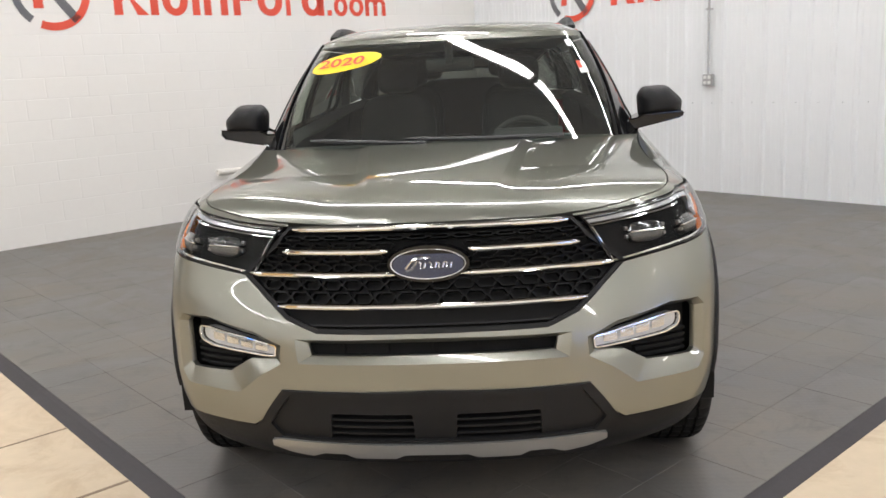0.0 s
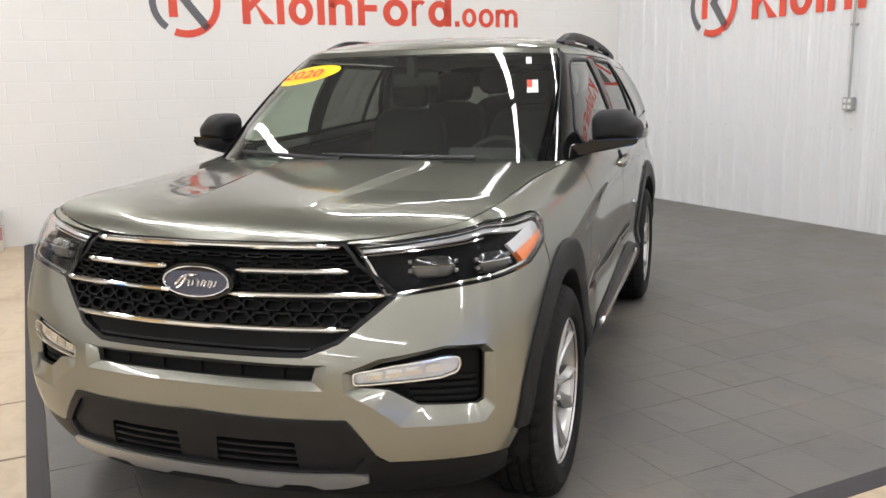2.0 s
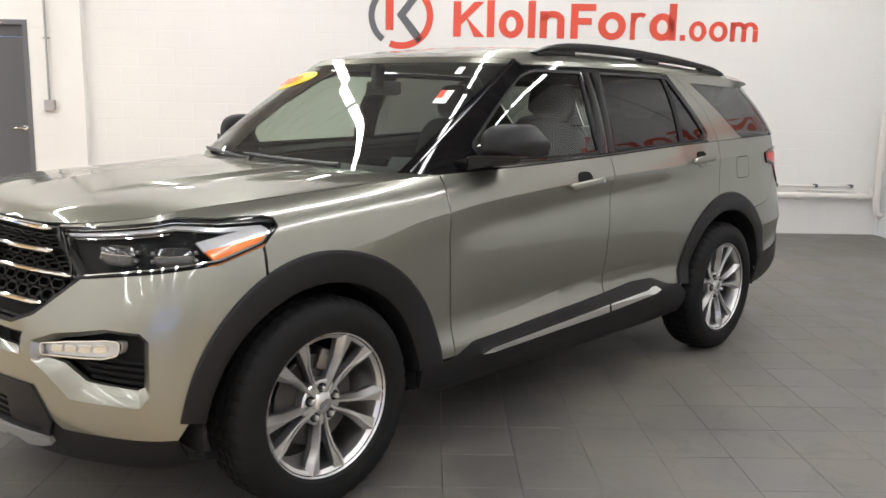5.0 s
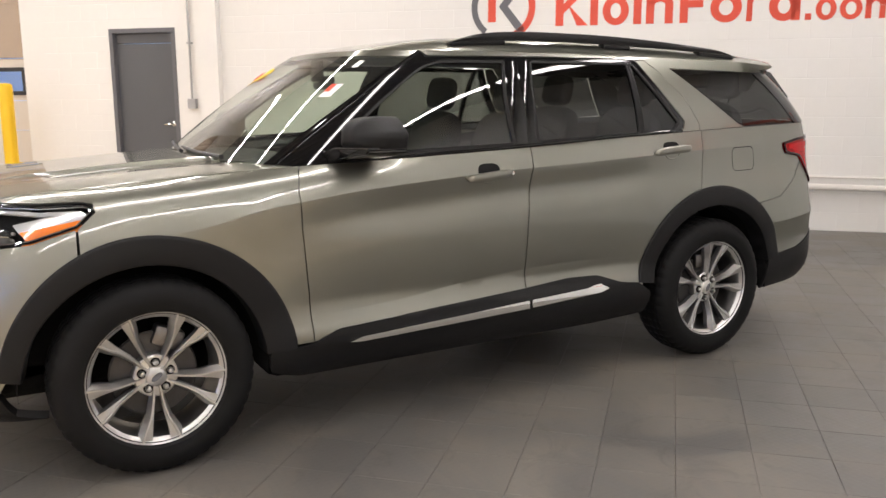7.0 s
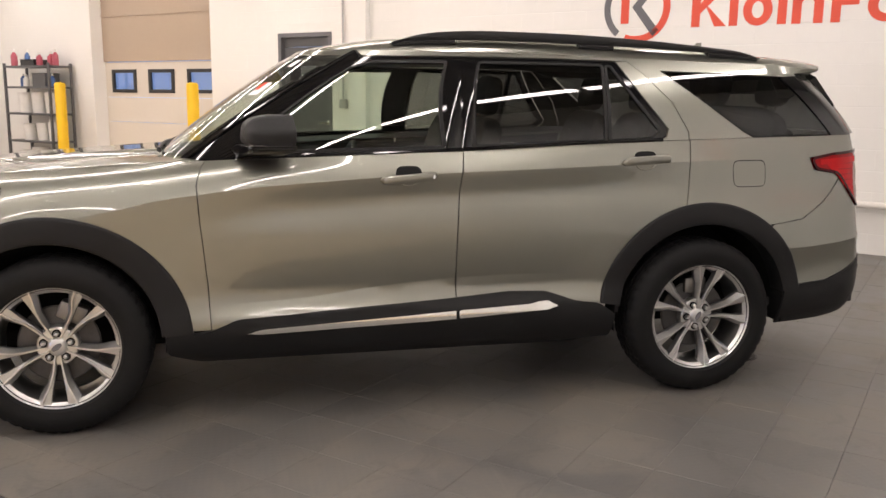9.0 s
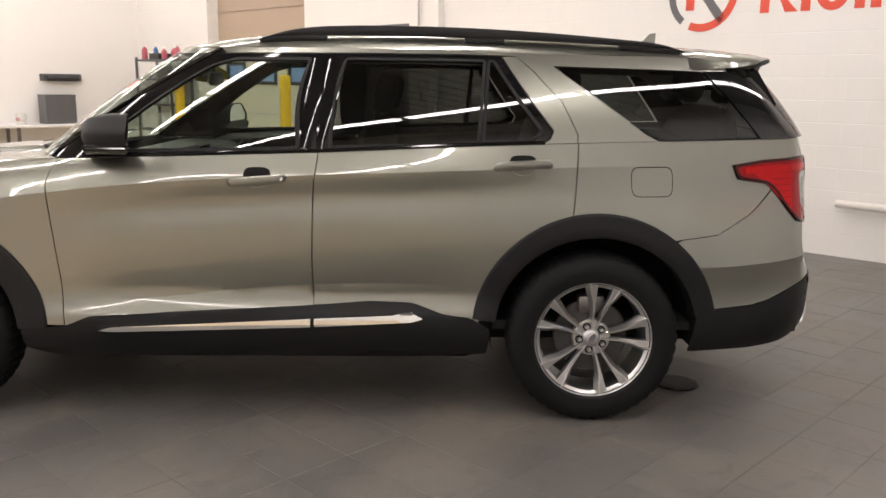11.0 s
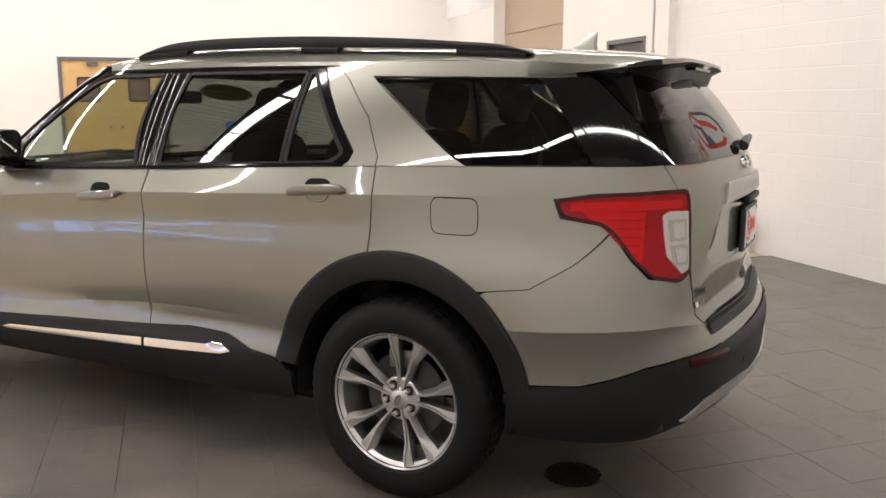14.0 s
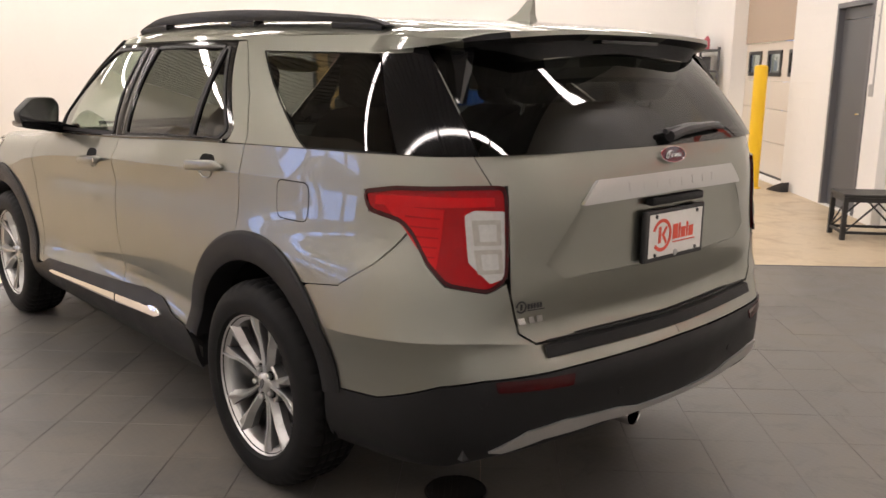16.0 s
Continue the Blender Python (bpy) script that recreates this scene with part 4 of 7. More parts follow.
class BodyWrap(Wrap):
    def __init__(self):
        p = np.array(BASE_PTS, float)
        ext = np.vstack([p[2:0:-1] * [-1, 1], p, p[-2:-4:-1] * [-1, 1]])
        c = np.concatenate([[0], np.cumsum(np.linalg.norm(np.diff(ext, axis=0), axis=1))])
        c -= c[2]
        self.plan = Spline(c, ext)
        knots = c[2:-2]
        self.end = float(knots[-1])
        ids = sorted(PROFILES)
        ks = [knots[i] for i in ids]
        # mirrored past either end, so that the middle lines carry no kink
        ey = np.eye(len(ids))
        self.weights = Spline([-ks[2], -ks[1]] + ks + [2 * self.end - ks[-2], 2 * self.end - ks[-3]], np.vstack([ey[2], ey[1], ey, ey[-2], ey[-3]]))
        rows = np.linspace(0, 1, 11)
        self.prof = Spline(rows, np.concatenate([np.array(PROFILES[i]) for i in ids], 1))
        self.finish(1.06)

    def half(self, s, t):
        b = self.plan(s)
        d = self.plan(s + 1e-3) - self.plan(s - 1e-3)
        d /= np.linalg.norm(d, axis=1, keepdims=True)
        d[:, 1] *= np.clip(np.minimum(s, self.end - s) / .08, 0, 1)
        w = self.weights(s)
        pr = self.prof(t).reshape(len(t), -1, 2)
        v = (w[:, :, None] * pr).sum(1)
        y, z = b[:, 1], v[:, 1]
        under = SHOULDER(y) - z
        side = crease_fade(y, .45, .95, 2.25, 2.95)
        # undercut below the shoulder, then the door turning under towards the sill
        v[:, 0] += side * .0125 * np.exp(-((under - .105) / .066) ** 2)
        v[:, 0] += side * np.where(z < .87, .021 * ((.87 - z) / .25) ** 2, 0) * np.clip((z - .50) / .10, 0, 1)
        v[:, 0] -= CREASE_OUT * crease_fade(y, .0, .45, 2.75, 3.45) * np.exp(-np.abs(z - SHOULDER(y)) / .085)
        v[:, 0] += CREASE_IN * crease_fade(y, .70, .95, 2.10, 2.45) * np.exp(-np.abs(z - SCOOP(y)) / .05)
        v[:, 0] -= .015 * np.clip((s - 5.0) / .2, 0, 1) * np.clip((5.95 - s) / .15, 0, 1) * np.exp(-np.abs(z - BUMPER_LINE(s)) / .072)
        return np.stack([b[:, 0] - d[:, 1] * v[:, 0], b[:, 1] + d[:, 0] * v[:, 0], v[:, 1]], 1)


ROOF_MID = Spline([0.9, 1.1, 1.3, 1.5, 1.7, 2.0, 2.4, 3.0, 3.5, 3.9], [1.635, 1.691, 1.731, 1.755, 1.766, 1.771, 1.767, 1.746, 1.717, 1.684])


def roof_z(x, y):
    r = np.abs(np.atleast_1d(x)) / 0.735
    return ROOF_MID(np.atleast_1d(y)) - 0.026 * r ** 2 - 0.070 * r ** 9


class CabinWrap(Wrap):
    side_x = 0.6
    """Windscreen, side windows and rear window, from the belt line to the roof's edge."""
    LOW = [(0, .362, 1.165), (.40, .387, 1.17), (.700, .470, 1.175), (.845, .642, 1.18), (.905, .85, 1.185), (.930, 1.2, 1.20), (.931, 1.8, 1.225), (.930, 2.4, 1.255),
           (.921, 3.0, 1.275), (.900, 3.5, 1.29), (.858, 3.84, 1.30), (.74, 3.985, 1.305), (.40, 4.065, 1.305), (0, 4.09, 1.305)]
    TOP = [(0, 1.07), (.30, 1.081), (.55, 1.133), (.668, 1.283), (.712, 1.48), (.728, 1.7), (.735, 2.05), (.735, 2.45), (.727, 2.9), (.705, 3.32), (.668, 3.58),
           (.56, 3.70), (.30, 3.765), (0, 3.78)]

    def __init__(self):
        lo = np.array(self.LOW, float)
        tp = np.array(self.TOP, float)
        tp = np.column_stack([tp, roof_z(tp[:, 0], tp[:, 1])])
        fl = np.array([-1, 1, 1.0])
        el = np.vstack([lo[2:0:-1] * fl, lo, lo[-2:-4:-1] * fl])
        et = np.vstack([tp[2:0:-1] * fl, tp, tp[-2:-4:-1] * fl])
        c = np.concatenate([[0], np.cumsum(np.linalg.norm(np.diff((el + et) / 2, axis=0), axis=1))])
        c -= c[2]
        self.lo, self.tp, self.end = Spline(c, el), Spline(c, et), float(c[-3])
        self.finish(0.52)

    def half(self, s, t):
        a, b = self.lo(s), self.tp(s)
        d = self.lo(s + 1e-3) - self.lo(s - 1e-3)
        n = np.stack([d[:, 1], -d[:, 0]], 1)
        n /= np.linalg.norm(n, axis=1, keepdims=True)
        t = t[:, None]
        p = a + (b - a) * t
        p[:, :2] += n * 0.018 * 4 * t * (1 - t)
        p[:, 2:] += 0.012 * 4 * t * (1 - t)
        return p


W, G = BodyWrap(), CabinWrap()
W.creases = np.array([(s_, (t_ + e_) * W.tl) for fn_, ya, yb in ((SHOULDER, .05, 3.4), (SCOOP, .75, 2.4)) for yy in np.arange(ya, yb, .012) for s_, t_ in (W.find("y", yy, float(np.ravel(fn_(np.array([yy])))[0])),) for e_ in (-.0025, .0025)]
    + [(ss, (tt_ + e_) * W.tl) for ss in np.arange(5.05, 5.94, .010) for tt_ in (float(np.interp(BUMPER_LINE(ss)[0], W.at(np.full(200, ss), np.linspace(0, 1, 200))[:, 2], np.linspace(0, 1, 200))),) for e_ in (-.0025, .0025)])


class Field(Wrap):
    """A height over the plan: s is x, t is y."""
    tmin, tmax, tl, end = -9.0, 9.0, 1.0, 1e9

    def __init__(self, height):
        self.height = height

    def at(self, s, t):
        s, t = np.atleast_1d(np.asarray(s, float)), np.atleast_1d(np.asarray(t, float))
        return np.stack([s, t, self.height(s, t)], 1)


HOOD_S = np.linspace(0, W.find("y", .62, 1.17)[0], 120)
HOOD_E = W.at(HOOD_S, np.ones(120))
HOOD_X = Spline(HOOD_E[6::6, 1], HOOD_E[6::6, [0, 2]])
HOOD_MID = Spline([-.80, -.75, -.71, -.62, -.4, -.1, .2, .5, .7], [1.02, 1.046, 1.072, 1.103, 1.139, 1.168, 1.190, 1.204, 1.21])


def hood_z(x, y):
    ax = np.abs(x)
    q = HOOD_X(np.clip(y, HOOD_E[6, 1], .62))
    xe, ze = q[:, 0], q[:, 1]
    r = np.clip(ax / np.maximum(xe, 0.05), 0, 1.1)
    zc = HOOD_MID(y)
    k = np.clip((r - 0.58) / 0.42, 0, 1.3)
    z = zc + (ze - zc) * (0.16 * r ** 2 + 0.84 * k ** 1.8)
    # raised middle between two creases that spread towards the windscreen, and a soft fold outside them
    ridge = 0.285 + 0.12 * y
    fade = np.clip((y + 0.60) / 0.40, 0, 1) ** 1.5
    step = np.clip((ax - ridge) / 0.05, 0, 1)
    step = step + 0.25 * step * (1 - step)
    fold = np.exp(-((ax - ridge - 0.12) / 0.08) ** 2)
    return z - fade * (0.0145 * step + 0.002 * fold) * np.clip((0.97 - r) / 0.35, 0, 1)


HOOD = Field(hood_z)
HOOD.creases = np.array([(sg * (.285 + .12 * y + o), y) for sg in (1, -1) for y in np.arange(-.52, .38, .012) for o in (-.010, -.001, .004, .024, .046, .051, .060)])
ROOF = Field(roof_z)


def in_poly(px, py, poly):
    x, y = poly[:, 0], poly[:, 1]
    x2, y2 = np.roll(x, -1), np.roll(y, -1)
    hit = np.zeros(len(px), bool)
    for a, b, c, d in zip(x, y, x2, y2):
        if b != d:
            hit ^= ((b > py) != (d > py)) & (px < (c - a) * (py - b) / (d - b) + a)
    return hit


def area(p):
    x, y = p[:, 0], p[:, 1]
    return 0.5 * float((x * np.roll(y, -1) - np.roll(x, -1) * y).sum())


def shrink(p, g):
    """Moves an outline inwards by g."""
    if g == 0:
        return p
    if area(p) < 0:
        p = p[::-1]
    e1, e2 = p - np.roll(p, 1, 0), np.roll(p, -1, 0) - p
    n1 = np.column_stack([-e1[:, 1], e1[:, 0]]) / np.maximum(np.linalg.norm(e1, axis=1)[:, None], 1e-9)
    n2 = np.column_stack([-e2[:, 1], e2[:, 0]]) / np.maximum(np.linalg.norm(e2, axis=1)[:, None], 1e-9)
    m = n1 + n2
    k = np.maximum((m * n1).sum(1), 0.35)
    return p + m / k[:, None] * g


def resample(p, g):
    out = []
    n = len(p)
    for i in range(n):
        a, b = p[i], p[(i + 1) % n]
        k = max(1, int(np.ceil(np.linalg.norm(b - a) / g)))
        for j in range(k):
            out.append(a + (b - a) * j / k)
    return np.array(out)


def outline(surf, verts, r=0.0, gap=0.0):
    """Corners (kind, a, z) to an outline in the surface's own metres."""
    p = np.array([surf.find(*v) for v in verts], float) * [1, surf.tl]
    return shrink(fillet(p, r), gap)


def sheet(name, surf, poly, material, parent, holes=(), off=0.0, depth=0.012, g=0.035, label="", flip=False):
    """A panel cut from a surface along an outline, with holes and a turned-in edge; flip puts it on the other side."""
    from mathutils.geometry import delaunay_2d_cdt
    loops = [resample(np.asarray(q), g) for q in (poly, *holes)]
    lo, hi = loops[0].min(0), loops[0].max(0)
    gx, gy = np.meshgrid(np.arange(lo[0] + g * 0.37, hi[0], g), np.arange(lo[1] + g * 0.41, hi[1], g), indexing="ij")
    q = np.column_stack([gx.ravel(), gy.ravel()])
    keep = in_poly(q[:, 0], q[:, 1], loops[0])
    for h in loops[1:]:
        keep &= ~in_poly(q[:, 0], q[:, 1], h)
    q = q[keep]
    edge = np.vstack(loops)
    if len(surf.creases):
        cr = surf.creases[in_poly(surf.creases[:, 0], surf.creases[:, 1], loops[0])]
        for h in loops[1:]:
            cr = cr[~in_poly(cr[:, 0], cr[:, 1], h)]
        if len(cr) and len(q):
            q = q[np.array([np.linalg.norm(cr - p, axis=1).min() > max(0.4 * g, .013) for p in q])]
            cr = cr[np.array([np.linalg.norm(edge - p, axis=1).min() > 0.006 for p in cr])]
    else:
        cr = []
    if len(q):
        d = np.full(len(q), 9.0)
        for k in range(0, len(edge), 200):
            d = np.minimum(d, np.linalg.norm(q[:, None] - edge[None, k:k + 200], axis=2).min(1))
        q = q[d > 0.45 * g]
    pts = np.vstack([edge, q]) if len(q) else edge
    if len(cr):
        pts = np.vstack([pts, cr])
    ce, base = [], 0
    for lp in loops:
        n = len(lp)
        ce += [(base + i, base + (i + 1) % n) for i in range(n)]
        base += n
    vs, es, fs, ov, oe, of = delaunay_2d_cdt([Vector(p) for p in pts], ce, [], 0, 1e-6)
    vs = np.array([tuple(v) for v in vs])
    tri = np.array([f for f in fs if len(f) == 3], int)
    c = vs[tri].mean(1)
    ok = in_poly(c[:, 0], c[:, 1], loops[0])
    for h in loops[1:]:
        ok &= ~in_poly(c[:, 0], c[:, 1], h)
    tri = tri[ok]
    s, t = vs[:, 0] * (-1 if flip else 1), np.clip(vs[:, 1] / surf.tl, surf.tmin, surf.tmax)
    if flip:
        s = np.where(s < -surf.end, -2 * surf.end - s, s)
    nrm = surf.normal(vs[:, 0], t)
    pos = surf.at(vs[:, 0], t)
    if flip:
        nrm[:, 0] *= -1
        pos[:, 0] *= -1
    pos = pos + nrm * off
    # face winding to suit the outward normal
    a, b2, c2 = pos[tri[:, 0]], pos[tri[:, 1]], pos[tri[:, 2]]
    wrong = (np.cross(b2 - a, c2 - a) * nrm[tri[:, 0]]).sum(1) < 0
    tri[wrong] = tri[wrong][:, ::-1]
    cnt = {}
    for f in tri:
        for i in range(3):
            e = (int(f[i]), int(f[(i + 1) % 3]))
            cnt[e] = cnt.get(e, 0) + 1
    rim = [e for e in cnt if (e[1], e[0]) not in cnt]
    ids = sorted({v for e in rim for v in e})
    nv = len(pos)
    low = {v: nv + i for i, v in enumerate(ids)}
    verts = np.vstack([pos, pos[ids] - nrm[ids] * depth]) if depth else pos
    faces = [tuple(int(v) for v in f) for f in tri]
    nt = len(faces)
    if depth:
        faces += [(b, a, low[a], low[b]) for a, b in rim]
    me = bpy.data.meshes.new(name)
    me.from_pydata([tuple(v) for v in verts], [], faces)
    me.materials.append(material)
    me.polygons.foreach_set("use_smooth", [True] * nt + [False] * (len(faces) - nt))
    ln = []
    for i, f in enumerate(faces):
        if i < nt:
            ln += [tuple(nrm[v]) for v in f]
        else:
            pa, pb, pc = (Vector(verts[v]) for v in f[:3])
            fn = (pb - pa).cross(pc - pa)
            fn = fn.normalized() if fn.length > 1e-12 else Vector((0, 0, 1))
            ln += [tuple(fn)] * 4
    me.validate()
    me.normals_split_custom_set(ln)
    ob = new(name, me)
    ob.parent = parent
    if label:
        ob["label"] = label
    return ob


def both(name, surf, poly, material, parent, **kw):
    """The same panel on the left and on the right side."""
    return [sheet(name, surf, poly, material, p, flip=f, **kw) for f, p in zip((False, True), parent if isinstance(parent, (list, tuple)) else (parent, parent))]


def mirror_half(p, surf, rear=False):
    """A half outline that begins and ends on the middle line, made whole."""
    q = p[::-1].copy()
    q[:, 0] = 2 * surf.end - q[:, 0] if rear else -q[:, 0]
    return np.vstack([p, q[1:-1]]) if abs(p[0, 0] - q[-1, 0]) < 1e-6 else np.vstack([p, q])


def arc(cy, cz, ry, rz, a0, a1, n=14):
    return [("y", cy + ry * math.cos(radians(a0 + (a1 - a0) * i / n)), cz + rz * math.sin(radians(a0 + (a1 - a0) * i / n))) for i in range(n + 1)]


def on(surf, s, t, off=0.0):
    """Place and outward normal on a surface, lifted by off; s may be negative for the right side."""
    a = abs(s)
    p, n = surf.at(a, t)[0], surf.normal(np.array([a]), np.array([t]))[0]
    p = p + n * off
    sg = -1 if s < 0 else 1
    return Vector((p[0] * sg, p[1], p[2])), Vector((n[0] * sg, n[1], n[2]))


CAR = empty("car", pose(0, 0, 0), "grey-green metallic family SUV parked on grey tiles", "car")
PAINTED = CAR

FCUT = [("y", .645, .44), ("y", .635, .65), ("y", .612, .91), ("y", .602, 1.08), ("y", .625, 1.16)]
BCUT = [("y", 1.76, .40), ("y", 1.755, .75), ("y", 1.765, 1.04), ("y", 1.785, 1.20)]
RCUT = [("y", 2.90, .88), ("y", 2.92, 1.02), ("y", 2.925, 1.16), ("y", 2.93, 1.27)]
ARCH_F, ARCH_R = (-0.02, 0.40, 0.495, 0.505), (3.03, 0.42, 0.53, 0.52)
S_FC, S_BC, S_RC = (W.find("y", y, z)[0] for y, z in ((.64, 1.165), (1.785, 1.2), (2.93, 1.27)))

# front wing: shut line, headlamp and bumper in front, arch below
S_HA, S_HB, S_HC = W.find("x", .475, 1.03)[0], W.find("x", .63, 1.05)[0], W.find("y", -.50, 1.06)[0]
HL = [("s", S_HA, .972), ("s", S_HB, .962), ("s", S_HC, .950), ("y", -.36, 1.079), ("y", -.22, 1.080), ("y", -.188, 1.072), ("y", -.184, 1.052), ("y", -.24, 1.003), ("y", -.40, .956), ("x", .80, .928), ("x", .70, .912), ("x", .575, .893)]
wing = [("s", S_HC, .965), ("s", S_HC + .03, 1.0), ("s", S_FC, 1.0)] + FCUT[::-1] + [("y", .55, .44)] + arc(*ARCH_F, 5, 117) + [("y", -.242, .993), ("y", -.176, 1.050), ("y", -.180, 1.078), ("y", -.215, 1.087), ("y", -.36, 1.087)]
both("front_wing", W, outline(W, wing, 0, .002), M_PAINT, CAR)
front_door = FCUT + [("s", S_FC, 1.0), ("s", S_BC, 1.0)] + BCUT[::-1][:-1] + [("y", 1.76, .44)]
rear_door = BCUT[1:] + [("s", S_BC, 1.0), ("s", S_RC, 1.0)] + RCUT[::-1] + arc(*ARCH_R, 105, 176, 8) + [("y", 2.44, .44), ("y", 1.76, .44)]
DOOR_F = both("front_door", W, outline(W, front_door, 0, .0025), M_PAINT, CAR)
DOOR_R = both("rear_door", W, outline(W, rear_door, 0, .0025), M_PAINT, CAR)
# rear quarter, lamps, bumpers and tailgate
SEAM = [("y", 3.40, .855), ("y", 3.56, .878), ("y", 3.70, .965), ("y", 3.812, 1.075)]
TAIL = [("y", 3.63, 1.178), ("y", 3.76, 1.20), ("X", .80, 1.212), ("X", .705, 1.212), ("X", .705, 1.10), ("X", .715, .95), ("X", .765, .915), ("y", 3.945, .938), ("y", 3.89, .995), ("y", 3.835, 1.07), ("y", 3.79, 1.108),
        ("y", 3.655, 1.128)]
S_TG_B, S_TG_T = W.find("X", .70, .80)[0], W.find("X", .77, 1.28)[0]
quarter = RCUT + [("s", S_RC, 1.0), ("s", S_TG_T, 1.0), ("X", .735, 1.215), ("X", .80, 1.217), ("y", 3.76, 1.205), ("y", 3.62, 1.182), ("y", 3.645, 1.122), ("y", 3.785, 1.102), ("y", 3.812, 1.080)] + SEAM[::-1][1:] + arc(*ARCH_R, 55, 100, 8)
both("quarter_panel", W, outline(W, quarter, 0, .002), M_PAINT, CAR)
rb = SEAM + [("y", 3.828, 1.068), ("y", 3.885, .988), ("y", 3.94, .931), ("X", .765, .908), ("X", .71, .935), ("X", .7025, .90), ("X", .678, .778), ("X", .62, .739), ("s", W.end, W.find("X", 0.02, .728)[1])]
rb += [("s", W.end, W.find("X", 0.02, .67)[1]), ("X", .45, .665), ("X", .80, .655), ("y", 3.95, .635), ("y", 3.84, .59), ("y", 3.74, .557), ("y", 3.52, .535)] + arc(*ARCH_R, 12, 52, 8)
both("rear_bumper", W, outline(W, rb, 0, .0015), M_PAINT, CAR, g=.025)
tg = outline(W, [("s", W.end, 1.0), ("s", S_TG_T, 1.0), ("X", .735, 1.215), ("X", .695, 1.215), ("X", .697, 1.0), ("X", .699, .90), ("X", .675, .78), ("X", .62, .742), ("s", W.end, W.find("X", .02, .742)[1])])
RECESS = [("s", W.end, W.find("X", .01, 1.150)[1]), ("X", .45, 1.143), ("X", .575, .975), ("X", .50, .925), ("s", W.end, W.find("X", .01, .925)[1])]
recess = mirror_half(outline(W, RECESS), W, True)
TAILGATE = sheet("tailgate", W, shrink(mirror_half(tg, W, True), .002), M_PAINT, CAR, holes=[recess], g=.03)
both("tail_lamp", W, outline(W, TAIL, .026, -.0045), M_REDLENS, CAR, off=.006, g=.02, label="red tail lamp with clear reversing light")
rc = [("y", 3.47, .33), ("y", 3.49, .53), ("y", 3.52, .532), ("y", 3.74, .553), ("y", 3.84, .586), ("y", 3.95, .631), ("X", .80, .651), ("X", .45, .661), ("s", W.end, W.find("X", .02, .666)[1]), ("s", W.end, W.find("X", .02, .455)[1]),
      ("X", .35, .452), ("X", .60, .435), ("X", .77, .405), ("y", 3.93, .365), ("y", 3.75, .340)]
rc = outline(W, rc)
k = 8
rc = np.vstack([rc[k + 1:], rc[:k + 1]])
sheet("rear_lower_cladding", W, mirror_half(rc, W, True), M_PLASTIC, CAR, off=.004, g=.03, label="black grained plastic bumper cladding")

# front bumper with its openings
gr = [("s", 0, W.find("x", 0.01, .725)[1]), ("x", .36, .727), ("x", .46, .765), ("x", .61, .893)]
fb = gr + [("x", .70, .906), ("x", .80, .921), ("y", -.40, .949), ("y", -.248, .993)] + arc(*ARCH_F, 118, 172, 10) + [("y", -.55, .392), ("x", .90, .392), ("x", .60, .404), ("x", .565, .43), ("x", .485, .538), ("s", 0, W.find("x", .01, .543)[1])]
SLOT = [("s", 0, W.find("x", .01, .698)[1]), ("x", .395, .697), ("x", .385, .656), ("s", 0, W.find("x", .01, .656)[1])]
SLOT_OUT = [("s", 0, W.find("x", .01, .711)[1]), ("x", .432, .707), ("x", .424, .631), ("s", 0, W.find("x", .01, .631)[1])]
FOG = [("x", .505, .676), ("x", .584, .710), ("x", .755, .744), ("x", .850, .738), ("x", .866, .720), ("x", .866, .574), ("x", .850, .563), ("x", .690, .576), ("x", .610, .626), ("x", .512, .640)]
FOG_OUT = [("x", .480, .686), ("x", .576, .723), ("x", .755, .755), ("x", .858, .750), ("x", .882, .722), ("x", .884, .548), ("x", .858, .510), ("x", .640, .516), ("x", .560, .582), ("x", .484, .626)]
slot_in = mirror_half(outline(W, SLOT), W)
slot = mirror_half(outline(W, SLOT_OUT), W)
fog_in = outline(W, FOG)
fog = outline(W, FOG_OUT)
fog_r = fog * [-1, 1]


def pocket_edge(outer, inner, depth, parent, n=10):
    """A painted slope from an opening's rim down to its inner edge, then a short wall behind it."""
    bm = bmesh.new()
    k = len(outer)
    rings = []
    for loop, off in ((outer, 0.0), (outer * .94 + inner * .06, -.0015), (inner * .96 + outer * .04, -depth * .94), (inner, -depth), (inner, -depth - .018)):
        ring = []
        for i in range(k):
            for m_ in range(n):
                a = loop[i] + (loop[(i + 1) % k] - loop[i]) * m_ / n
                ring.append(bm.verts.new(on(W, a[0], a[1] / W.tl, off)[0]))
        rings.append(ring)
    for a, b in zip(rings, rings[1:]):
        for i in range(len(a)):
            bm.faces.new((a[i], a[(i + 1) % len(a)], b[(i + 1) % len(a)], b[i]))
    bmesh.ops.recalc_face_normals(bm, faces=bm.faces[:])
    return part("pocket_edge", bm, M_PAINT, parent, "", True)


BUMPER = sheet("front_bumper", W, shrink(mirror_half(outline(W, fb), W), .0015), M_PAINT, CAR, holes=[slot, fog, fog_r], depth=.004, g=.025)
pocket_edge(slot, slot_in, .020, BUMPER)
pocket_edge(fog, fog_in, .024, BUMPER)
pocket_edge(fog_r, fog_in * [-1, 1], .024, BUMPER)
lc = [("s", 0, W.find("x", .01, .541)[1]), ("x", .484, .536), ("x", .563, .428), ("x", .60, .400), ("x", .90, .388), ("y", -.552, .388), ("y", -.50, .30), ("x", .88, .27), ("x", .60, .26), ("s", 0, 0.02)]
VENT = [("x", .07, .465), ("x", .33, .467), ("x", .335, .372), ("x", .065, .372)]
vent = outline(W, VENT, .01)
